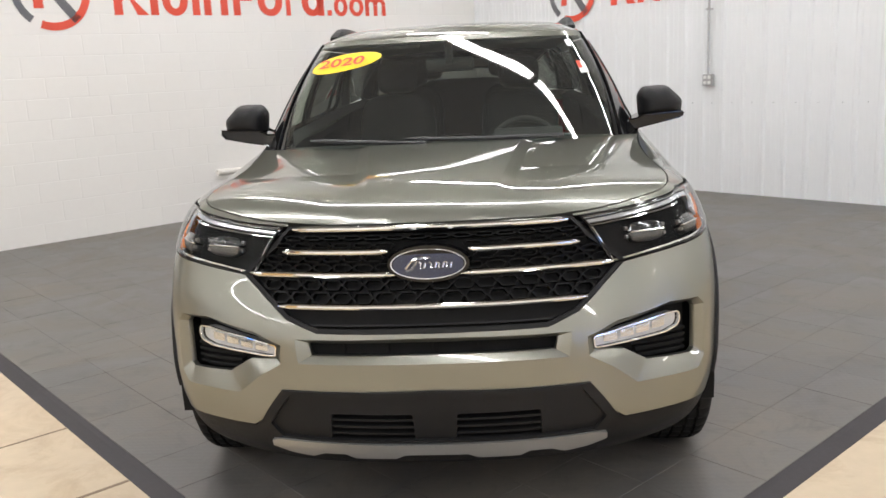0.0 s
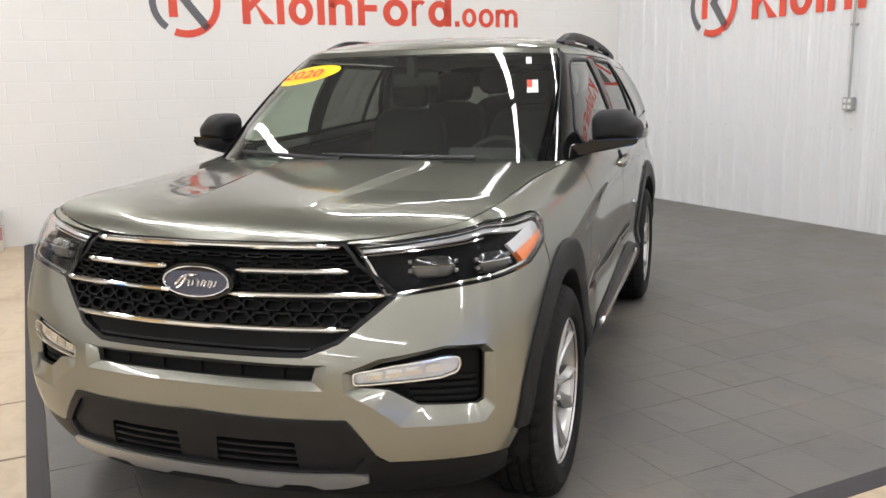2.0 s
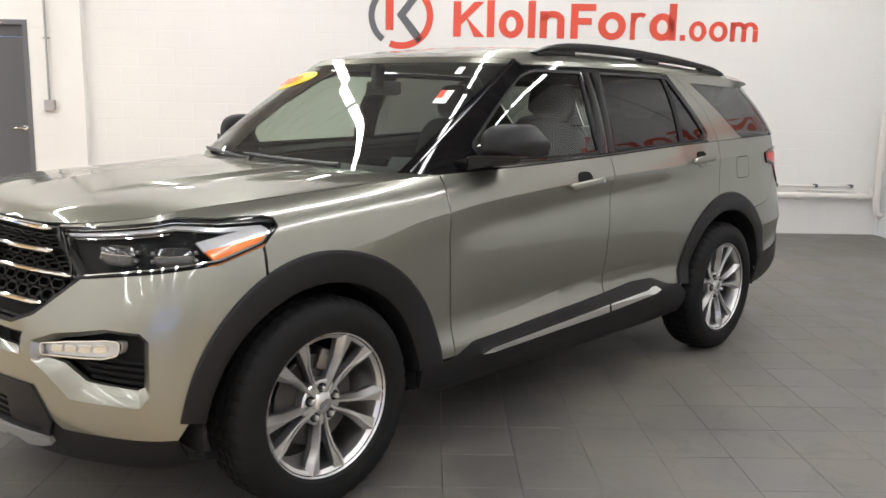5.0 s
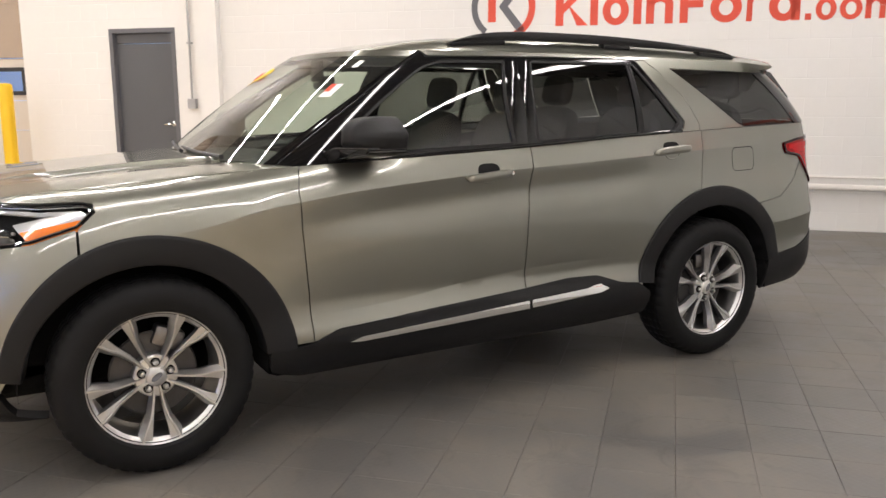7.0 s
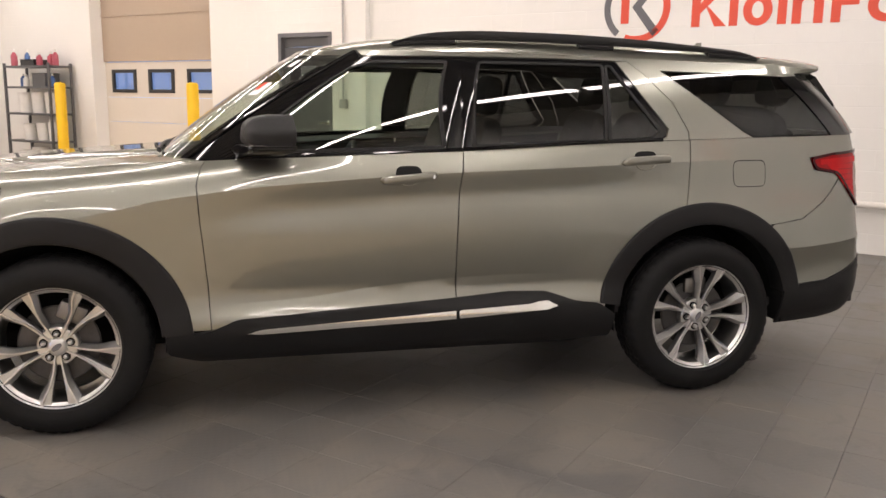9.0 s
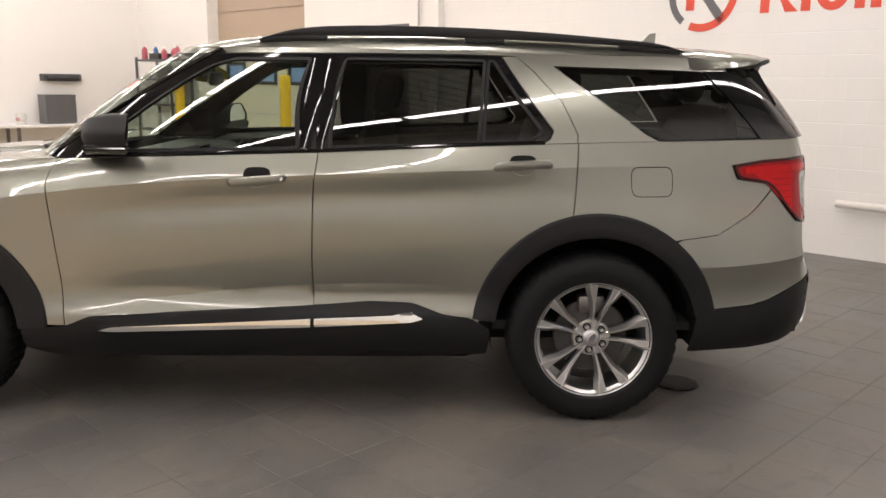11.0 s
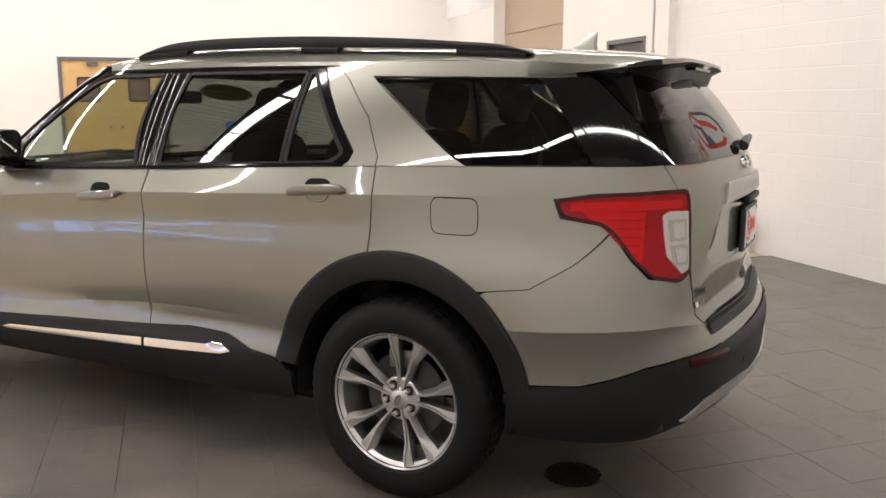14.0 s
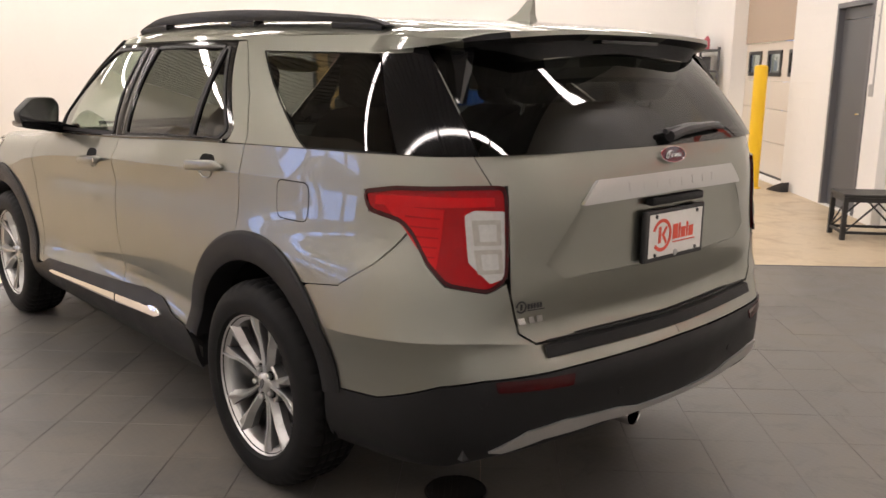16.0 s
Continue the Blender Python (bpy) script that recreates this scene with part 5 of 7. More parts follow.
sheet("front_lower_cladding", W, mirror_half(outline(W, lc), W), M_PLASTIC, CAR, holes=[vent, vent * [-1, 1]], off=-.004, depth=.03, g=.03, label="black grained plastic lower bumper")
both("headlamp", W, outline(W, HL, .012, .002), M_LENS, CAR, off=.004, g=.025, depth=.005, label="clear headlamp lens over dark housing")
both("headlamp_housing", W, outline(W, HL, .012, -.004), M_DARK, CAR, off=-.05, g=.03, depth=.0)
GR = [("s", 0, W.find("x", .01, 1.04)[1]), ("x", .45, 1.045), ("x", .50, .99), ("x", .615, .90), ("x", .46, .765), ("x", .36, .727), ("s", 0, W.find("x", .01, .725)[1])]
grille = mirror_half(outline(W, GR), W)
sheet("grille", W, grille, M_DARK, CAR, off=-.03, depth=0, g=.03, label="black mesh grille with chrome bars")

# bonnet and roof
he = HOOD_E[:, :2].copy()
hp = np.vstack([he, [(.80, .565), (.62, .50), (.40, .425), (.2, .385), (0, .37)]])
hp[0, 0] = 0
BONNET = sheet("bonnet", HOOD, shrink(mirror_half(hp, HOOD), .004), M_PAINT, CAR, g=.022, depth=.02)
both("bonnet_lip", W, outline(W, [("s", S_HA - .02, .985), ("s", S_HB, .970), ("s", S_HC, .957), ("s", S_HC + .025, .998), ("s", S_HB, .998), ("s", S_HA - .02, .998)]), M_PAINT, (BONNET, BONNET), g=.025, depth=.004)
rs = np.linspace(0, G.end, 160)
rp = G.at(rs, np.ones(160))[:, :2]
rp[0, 0] = rp[-1, 0] = 0
sheet("roof", ROOF, mirror_half(rp, ROOF), M_PAINT, CAR, g=.03, depth=.01)

# cabin: windscreen, pillars and windows
LOW_S = np.linspace(0, G.find("y", .9, 1.2)[0], 60)
lowx = G.lo(LOW_S)
S_WS = float(np.interp(.748, lowx[:, 0], LOW_S))
S_WT = float(np.interp(1.315, G.tp(LOW_S)[:, 1], LOW_S))
S_D = G.find("y", 3.965, 1.31)[0]
S_D2 = G.find("y", 3.66, 1.59)[0]
ws = np.array([(0, .0), (S_WS, 0.0), (S_WT - .012, .935), (0, .935)]) * [1, G.tl]
sheet("windscreen", G, mirror_half(ws, G), M_WINDSHIELD, CAR, depth=.004, g=.04, label="clear windscreen with a yellow sticker")
hd_ = np.array([(0, .937), (S_WT - .010, .937), (S_WT, .995), (0, .995)]) * [1, G.tl]
sheet("roof_header", G, mirror_half(hd_, G), M_PAINT, CAR, depth=.004, g=.03)
pane_f = [("y", .905, 1.222), ("y", 1.695, 1.243), ("y", 1.735, 1.622), ("y", 1.395, 1.619), ("y", 1.295, 1.592), ("y", 1.20, 1.535), ("y", 1.08, 1.455), ("y", .96, 1.366), ("y", .872, 1.298)]
pane_r = [("y", 1.845, 1.248), ("y", 2.485, 1.273), ("y", 2.515, 1.622), ("y", 1.90, 1.624)]
pane_s = [("y", 2.515, 1.275), ("y", 2.715, 1.283), ("y", 2.768, 1.318), ("y", 2.560, 1.618), ("y", 2.540, 1.620)]
panes = [outline(G, pane_f, .02), outline(G, pane_r, .012), outline(G, pane_s, .015)]
sur = [("s", S_WS + .008, 0.0), ("s", S_WT + .006, 1.0), ("y", 1.335, 1.645), ("y", 1.45, 1.647), ("y", 2.592, 1.644), ("y", 2.815, 1.325), ("y", 2.80, 1.29), ("s", G.find("y", 2.75, 1.268)[0], 0.0)]
both("window_surround", G, outline(G, sur), M_BLACKGLOSS, CAR, holes=panes, depth=.012, g=.03, label="gloss black window frame and pillars")
for nm, pl, mt in (("front_window", panes[0], M_SIDEGLASS), ("rear_window", panes[1], M_PRIVACY), ("rear_corner_window", panes[2], M_PRIVACY)):
    both(nm, G, shrink(pl, -.004), mt, CAR, off=-.004, depth=.003, g=.05)
# raised ridge on the windscreen pillar, seal round the panes, curved covers on the middle pillar
for sg in (1, -1):
    bm = bmesh.new()
    sa, sb = S_WS + .055, S_WT + .012
    tube(bm, [on(G, sg * (sa + (sb - sa) * k / 16), .01 + .97 * k / 16, .002)[0] for k in range(17)], .0075, 8)
    part("pillar_ridge", bm, M_BLACKGLOSS, CAR, "gloss black windscreen pillar moulding", True)
    for (yb0, yb1), (yt0, yt1) in (((1.702, 1.772), (1.742, 1.806)), ((1.782, 1.838), (1.816, 1.892))):
        bm = bmesh.new()
        rows = []
        for k in range(9):
            q = k / 8
            z = 1.236 + q * .392
            rows.append([])
            for i in range(7):
                r = i / 6
                y = (yb0 + (yb1 - yb0) * r) * (1 - q) + (yt0 + (yt1 - yt0) * r) * q
                s_, t_ = G.find("y", y, z)
                rows[-1].append(bm.verts.new(on(G, s_ * sg, t_, .001 + .0040 * (1 - (2 * r - 1) ** 2) ** .8)[0]))
        for a, b in zip(rows, rows[1:]):
            for i in range(6):
                bm.faces.new((a[i], a[i + 1], b[i + 1], b[i]))
        bmesh.ops.recalc_face_normals(bm, faces=bm.faces[:])
        part("pillar_cover", bm, M_BLACKGLOSS, CAR, "curved gloss black pillar cover", True)
for pl in panes:
    both("window_seal", G, shrink(pl, -.012), M_PLASTIC, CAR, holes=[shrink(pl, .003)], off=.004, depth=.008, g=.04)
ccut = [("y", 2.925, 1.275), ("y", 2.928, 1.31), ("y", 2.86, 1.45), ("y", 2.73, 1.59), ("y", 2.66, 1.648)]
frame_c = [("y", 2.597, 1.646), ("y", 2.820, 1.325), ("y", 2.805, 1.29), ("s", G.find("y", 2.77, 1.268)[0], 0.0), ("s", G.find("y", 2.925, 1.275)[0], 0.0)] + ccut[1:]
both("door_frame", G, outline(G, frame_c, 0, .002), M_PAINT, CAR, g=.025)
QG = [("y", 2.845, 1.602), ("y", 3.50, 1.592), ("y", 3.735, 1.305), ("y", 3.31, 1.288), ("y", 3.245, 1.312)]
cp = [("s", S_WT + .010, 1.0), ("y", 1.345, 1.650), ("y", 1.45, 1.651), ("y", 2.60, 1.650)] + ccut[::-1] + [("s", G.find("y", 2.93, 1.275)[0], 0.0), ("s", G.find("y", 3.29, 1.285)[0], 0.0), ("y", 3.235, 1.312), ("y", 2.83, 1.606),
      ("y", 3.63, 1.594), ("s", G.find("y", 3.64, 1.60)[0], 1.0)]
both("roof_side", G, outline(G, cp, 0, .002), M_PAINT, CAR, g=.025)
both("quarter_window", G, outline(G, QG, .02, .001), M_PRIVACY, CAR, off=-.002, depth=.004, g=.04)
both("rear_pillar_trim", G, outline(G, [("y", 3.51, 1.592), ("y", 3.56, 1.592), ("s", S_D2, .985), ("s", S_D, .0), ("s", G.find("y", 3.745, 1.305)[0], 0.0)], .0, .001), M_BLACKGLOSS, CAR, off=-.001, g=.03)
rg = np.array([(G.end, 0), (S_D + .004, 0), (S_D2 + .004, .985), (G.end, .985)]) * [1, G.tl]
sheet("rear_screen", G, mirror_half(rg, G, True), M_PRIVACY, CAR, depth=.004, g=.04, label="dark tinted rear window")

# wheel arch flares, sills and strips
def flare(c, ro, ri, a0, a1, lift, n=44):
    """A moulded arch trim on either side: rounded outer edge, flat face, turned-in lip; ro is (front, rear, up)."""
    grid = []
    for i in range(n + 1):
        a = radians(a0 + (a1 - a0) * i / n)
        oy = ro[0] if math.cos(a) < 0 else ro[1]
        row = []
        for q, off in ((0, -.004), (0, lift * .6), (.05, lift * .95), (.14, lift * 1.05), (.55, lift), (.90, lift * .9), (.98, lift * .6), (1.0, 0.0), (1.0, -.10)):
            ry, rz = oy + (ri[0] - oy) * q, ro[2] + (ri[1] - ro[2]) * q
            p, nn = on(W, *W.find("y", c[0] + ry * math.cos(a), c[1] + rz * math.sin(a)), 0.0)
            row.append((p.x + nn.x * off, p.y + nn.y * off, p.z + nn.z * off * .3))
        grid.append(row)
    for sg in (1, -1):
        bm = bmesh.new()
        rows = [[bm.verts.new((x * sg, y, z)) for x, y, z in row] for row in grid]
        for r0, r1 in zip(rows, rows[1:]):
            for j in range(len(r0) - 1):
                bm.faces.new((r0[j], r0[j + 1], r1[j + 1], r1[j]))
        for r in (rows[0], rows[-1]):
            bm.faces.new(r)
        bmesh.ops.recalc_face_normals(bm, faces=bm.faces[:])
        part("wheel_arch_flare", bm, M_PLASTIC, CAR, "black plastic wheel arch trim", True)


flare((-0.02, .40), (.533, .590, .555), (.455, .44), 3, 174, .012)
flare((3.03, .42), (.560, .548, .550), (.455, .44), 11, 173, .012)
sill = [("y", .455, .335), ("y", .448, .425), ("y", .60, .43), ("y", .655, .44), ("y", .76, .484), ("y", 1.21, .508), ("y", 1.73, .536), ("y", 2.01, .558), ("y", 2.20, .552), ("y", 2.34, .503), ("y", 2.465, .49), ("y", 2.555, .43), ("y", 2.54, .315), ("y", 2.2, .292), ("y", .60, .285)]
both("sill_cladding", W, outline(W, sill, .02), M_PLASTIC, CAR, off=.008, depth=.02, g=.03, label="black plastic sill cladding")
both("sill_strip", W, outline(W, [("y", .80, .425), ("y", .86, .440), ("y", 1.748, .482), ("y", 1.748, .447), ("y", .86, .420)], .0), M_CHROME, CAR, off=.024, depth=.016, g=.04, label="chrome strip")
both("sill_strip", W, outline(W, [("y", 1.764, .483), ("y", 2.20, .503), ("y", 2.255, .486), ("y", 2.20, .470), ("y", 1.764, .448)], .01), M_CHROME, CAR, off=.024, depth=.016, g=.04, label="chrome strip")


# wheels
def wheel(m):
    e = empty("wheel", m, "", "")
    e.parent = CAR
    bm = bmesh.new()
    hw = .126
    prof = [(-hw * .75, .262), (-hw * .95, .275), (-hw, .315), (-hw * .93, .355), (-hw * .82, .377), (-hw * .66, .387)]
    for c in (-.060, -.022, .022, .060):
        prof += [(c - .006, .391), (c - .005, .383), (c + .005, .383), (c + .006, .391)]
    prof += [(hw * .66, .387), (hw * .82, .377), (hw * .93, .355), (hw * .985, .335), (hw, .318), (hw * .985, .300), (hw * .97, .292), (hw * .95, .278), (hw * .78, .258)]
    rings = lathe(bm, prof, 180)
    for k, rg_ in enumerate(rings):
        if k % 4 == 0:
            for v in rg_:
                r = math.hypot(v.co.y, v.co.z)
                if r > .372:
                    f = (r - .0055) / r
                    v.co.y *= f
                    v.co.z *= f
    part("tyre", bm, M_RUBBER, e, "black tyre with tread", True)
    bm = bmesh.new()
    lathe(bm, [(-.10, .250), (-.06, .235), (.06, .238), (.085, .245), (.092, .256), (.100, .260), (.108, .266), (.108, .276), (.102, .280), (.090, .272), (.078, .258), (-.095, .256)], 96)
    rim = part("rim", bm, M_ALLOY, e, "silver alloy rim", True)
    # hub and ten spokes in five pairs
    bm = bmesh.new()
    lathe(bm, [(.02, .088), (.056, .086), (.062, .080), (.063, .045), (.074, .036), (.078, .030), (.079, 0.0005)], 40)
    part("hub", bm, M_ALLOY, e, "", True)
    for k in range(10):
        # each spoke: a flat towards its twin, a ridge, and a long slope into the wide window
        bm = bmesh.new()
        sd = 1 if k % 2 else -1
        rows = []
        for r, yin, yr, yout, x in ((.030, .003, .008, .019, .069), (.058, .0055, .0125, .023, .071), (.09, .0085, .0165, .029, .074), (.13, .0140, .0235, .039, .080), (.17, .0215, .034, .051, .087),
                                    (.195, .026, .045, .064, .092), (.215, .029, .055, .075, .096), (.245, .032, .066, .087, .100), (.268, .034, .073, .094, .103)):
            def at(y, xx):
                return bm.verts.new((xx, y * sd, math.sqrt(max(r * r - y * y, 1e-5))))
            rows.append([at(yin + .003, x - .05), at(yin, x - .014), at(yin + .0015, x - .0095), at(yr - .005, x - .0075), at(yr - .0025, x + .001), at(yr + .0035, x + .001), at(yout, x - .026), at(yout - .003, x - .055)])
        for p0, p1 in zip(rows, rows[1:]):
            for j in range(8):
                f = bm.faces.new((p0[j], p0[(j + 1) % 8], p1[(j + 1) % 8], p1[j]))
                f.material_index = (1, 1, 2, 0, 0, 2, 1, 1)[j]
        bmesh.ops.recalc_face_normals(bm, faces=bm.faces[:])
        bmesh.ops.rotate(bm, verts=bm.verts[:], cent=(0, 0, 0), matrix=Matrix.Rotation(radians(72 * (k // 2)), 3, "X"))
        part("spoke", bm, [M_ALLOY, M_SPOKESIDE, M_SATIN], e)
    for k in range(5):
        bm = bmesh.new()
        a = radians(72 * k + 36)
        lathe(bm, [(.055, .0115), (.079, .0115), (.084, .008), (.086, .0003)], 6)
        bmesh.ops.translate(bm, verts=bm.verts[:], vec=(0, .057 * math.sin(a), .057 * math.cos(a)))
        part("wheel_nut", bm, M_ALLOY, e)
        bm = bmesh.new()
        lathe(bm, [(.060, .0185), (.0660, .0185), (.0668, .0165), (.0660, .0115)], 16)
        bmesh.ops.translate(bm, verts=bm.verts[:], vec=(0, .057 * math.sin(a), .057 * math.cos(a)))
        part("nut_pocket", bm, M_DARK, e, "dark nut pocket", True)
    bm = bmesh.new()
    lathe(bm, [(.079, .0005), (.081, .022), (.079, .025)], 20)
    for v in bm.verts:
        v.co.z *= .48
        v.co.x += .001
    part("centre_cap", bm, M_LOGOGREY, e)
    bm = bmesh.new()
    lathe(bm, [(.0, .02), (.002, .17), (.012, .172), (.018, .165), (.018, .08), (.03, .075), (.03, .0005)], 48)
    part("brake_disc", bm, M_DISC, e, "", True)
    bm = bmesh.new()
    box(bm, -.03, .04, -.06, .06, .11, .19, .012)
    bmesh.ops.rotate(bm, verts=bm.verts[:], cent=(0, 0, 0), matrix=Matrix.Rotation(radians(-60), 3, "X"))
    part("brake_caliper", bm, M_STEEL, e, "", True)
    return e


wh = wheel(pose(.870, 0, .389, 36, 0, 0))
for x, y, rz, a in ((.870, 3.025, 0, 61), (-.870, 0, 180, 12), (-.870, 3.025, 180, 50)):
    made = {}
    for o in (wh, *wh.children_recursive):
        made[o] = o.copy()
        scene.collection.objects.link(made[o])
        made[o].parent = made.get(o.parent, o.parent)
    made[wh].matrix_basis = pose(x, y, .389, a, 0, rz)

# arch liners and underside
for y0 in (-.02, 3.03):
    for sd in (1, -1):
        bm = bmesh.new()
        lathe(bm, [(.55, .47), (.955, .47)], 24, a0=radians(-8), a1=radians(188))
        lathe(bm, [(.55, .47), (.55, .001)], 24, a0=radians(-8), a1=radians(188))
        bmesh.ops.scale(bm, vec=(sd, 1, 1), verts=bm.verts[:])
        bmesh.ops.translate(bm, vec=(0, y0, .40), verts=bm.verts[:])
        part("arch_liner", bm, M_DARK, CAR)
bm = bmesh.new()
box(bm, -.72, .72, .52, 2.52, .205, .40, .06)
box(bm, -.76, .76, 3.55, 3.80, .33, .42, .03)
box(bm, -.55, .55, -.60, 3.70, .26, .42, .03)
part("underbody", bm, M_DARK, CAR)

# ---- front details ----
def strip(name, surf, verts, material, parent, off=.0, depth=.01, g=.03, r=0.0, label="", front=True):
    """A panel across the middle line from its left half."""
    return sheet(name, surf, mirror_half(outline(surf, verts, r), surf, not front), material, parent, off=off, depth=depth, g=g, label=label)


GRILLE = bpy.data.objects["grille"]


def mid(z):
    return W.find("x", .01, z)[1]


BADGE_Z = .932
for z, hw, gap, h in ((1.034, .435, 0, .008), (.968, .468, .125, .0075), (.897, .575, .10, .008), (.803, .485, 0, .008)):
    for sg in ((1, -1) if gap else (0,)):
        bm = bmesh.new()
        pts = []
        for i in range(25):
            x = (gap + (hw - gap) * i / 24) * sg if sg else -hw + 2 * hw * i / 24
            s_, t_ = W.find("x", max(abs(x), .004), z)
            pts.append(on(W, s_ if x >= 0 else -s_, t_, .006)[0])
        tube(bm, pts, [.004] + [h + .0015] * 23 + [.004], 10)
        part("chrome_bar", bm, M_CHROME, GRILLE, "chrome bar", True)

# grille mesh: flat hexagonal cells between the bars
gp_in = shrink(grille, .012)
mv, mf = [], []


def bar_seg(a, b, w, d, o):
    (s0, t0), (s1, t1) = a, b
    dx, dy = s1 - s0, (t1 - t0) * W.tl
    ln = math.hypot(dx, dy)
    nx, ny = -dy / ln * w, dx / ln * w / W.tl
    k = len(mv)
    for s, t in ((s0, t0), (s1, t1)):
        for sg in (1, -1):
            for q in (o, o - d):
                mv.append((s + nx * sg, t + ny * sg, q))
    # order: s0:+o,+d,-o,-d ; s1 likewise
    mf.extend([(k, k + 2, k + 6, k + 4), (k, k + 4, k + 5, k + 1), (k + 2, k + 3, k + 7, k + 6)])


for band, (z0, z1) in enumerate(((.975, 1.025), (.906, .960), (.813, .888))):
    rows_n = 2
    for r in range(rows_n):
        for c in range(-9, 10):
            cw = .072
            sx = (c + (.5 if r % 2 else 0)) * cw
            zc = z0 + (z1 - z0) * (r + .5) / rows_n
            hz = (z1 - z0) / rows_n * .46
            tc = W.find("x", min(abs(sx), .70), zc)[1]
            ht = hz / W.tl * 1.02
            if not in_poly(np.array([sx]), np.array([tc * W.tl]), gp_in)[0] or (abs(sx) < .13 and abs(zc - BADGE_Z) < .06):
                continue
            pts = [(sx - cw * .46, tc), (sx - cw * .30, tc + ht), (sx + cw * .30, tc + ht), (sx + cw * .46, tc), (sx + cw * .30, tc - ht), (sx - cw * .30, tc - ht)]
            for i in range(6):
                bar_seg(pts[i], pts[(i + 1) % 6], .0036, .022, -.004)
            bar_seg((sx + cw * .46, tc), (sx + cw * .54, tc), .0042, .022, -.004)
mv = np.array(mv)
mp = W.at(mv[:, 0], mv[:, 1]) + W.normal(mv[:, 0], mv[:, 1]) * mv[:, 2:]
me = bpy.data.meshes.new("mesh")
me.from_pydata([tuple(p) for p in mp], [], mf)
me.materials.append(M_MESH)
ob = new("grille_mesh", me)
ob.parent = GRILLE
tagged(ob, "gloss black mesh of flat hexagons", kind="stuff")
# frame of the grille
fr_o, fr_i = grille, shrink(grille, .014)
sheet("grille_frame", W, fr_o, M_PLASTIC, GRILLE, holes=[fr_i], off=-.002, depth=.03, g=.03)
# lower slats of the grille
for z in (.752, .738):
    strip("grille_slat", W, [("s", 0, mid(z + .003)), ("x", .38, z + .003), ("x", .38, z - .003), ("s", 0, mid(z - .003))], M_PLASTIC, GRILLE, off=-.008, depth=.02, g=.06)


def oval_badge(parent, m, rx, rz):
    """Blue oval with bright rim; y is out of the surface towards -y."""
    bm = bmesh.new()
    n = 40
    rings = []
    for k, (fx, y) in enumerate(((1.0, 0.012), (1.0, -.004), (.965, -.010), (.90, -.010), (.87, -.006))):
        rings.append([bm.verts.new((rx * math.cos(a) * (1 - (1 - fx) * rz / rx), y, rz * math.sin(a) * fx)) for a in (2 * math.pi * i / n for i in range(n))])
    for a, b in zip(rings, rings[1:]):
        for i in range(n):
            bm.faces.new((a[i], a[(i + 1) % n], b[(i + 1) % n], b[i]))
    bmesh.ops.recalc_face_normals(bm, faces=bm.faces[:])
    e = part("badge", bm, M_CHROME, parent, "blue oval maker's badge with bright rim", True)
    e.matrix_basis = m
    bm = bmesh.new()
    prism(bm, [(rx * .93 * math.cos(2 * math.pi * i / n), rz * .89 * math.sin(2 * math.pi * i / n)) for i in range(n)], -.0062, .004, "y")
    part("field", bm, M_BLUEFIELD, e, "dark blue field")
    bm = bmesh.new()
    # a flowing bright stroke of plain shape
    tube(bm, [(rx * x, -.0075, rz * z) for x, z in ((-.60, -.28), (-.45, .18), (-.22, .42), (.05, .40), (-.28, .30), (-.42, -.30), (-.58, -.42))], rx * .035, 6)
    for x0 in (-.18, .10, .30, .50):
        tube(bm, [(rx * (x0 + dx), -.0075, rz * z) for dx, z in ((-.06, .12), (.0, .02), (-.03, -.30), (.08, -.26), (.12, .08))], rx * .028, 6)
    part("stroke", bm, M_CHROME, e, "bright plain stroke", True)
    return e


M_BLUEFIELD = mat("blue_enamel", (0.006, 0.010, 0.040), 0.15, vary=0.05, coat=1.0)
pb, nb = on(W, 0.0, mid(BADGE_Z), .022)
oval_badge(GRILLE, pose(0, pb.y, BADGE_Z, -13, 0, 0), .118, .049)
bm = bmesh.new()
lathe(bm, [(pb.y + .002, .0005), (pb.y - .0, .10), (pb.y + .03, .105)], 40, "y")
for v in bm.verts:
    v.co.x *= 1.27
    v.co.z = BADGE_Z + v.co.z * .58
part("badge_plinth", bm, M_BLACKGLOSS, GRILLE)

# slot in the bumper
strip("bumper_slot", W, [("s", 0, mid(.712)), ("x", .42, .712), ("x", .40, .635), ("s", 0, mid(.635))], M_DARK, BUMPER, off=-.06, depth=0)
for x in (-.28, -.14, 0, .14, .28):
    bm = bmesh.new()
    s_, t_ = W.find("x", abs(x) + .001, .672)
    p, _ = on(W, s_, t_, -.052)
    box(bm, x - .003, x + .003, p.y - .006, p.y + .02, .645, .70)
    part("slot_rib", bm, M_DARK, BUMPER)
# fog lamp recesses
both("fog_recess", W, shrink(fog_in, -.012), M_DARK, BUMPER, off=-.075, depth=0)
FL = [("x", .508, .680), ("x", .62, .700), ("x", .755, .717), ("x", .796, .716), ("x", .800, .692), ("x", .793, .673), ("x", .75, .659), ("x", .62, .651), ("x", .512, .645)]
fl = outline(W, FL, .012)
lamps = both("fog_lamp", W, fl, M_LAMPWHITE, BUMPER, off=-.036, depth=.03, g=.03, label="clear lamp bar in bumper recess")
both("lens", W, shrink(fl, .0015), M_LENS, lamps, off=-.018, depth=.012, g=.03)
both("lamp_bezel", W, shrink(fl, -.004), M_CHROME, lamps, holes=[shrink(fl, .001)], off=-.016, depth=.01, g=.03)
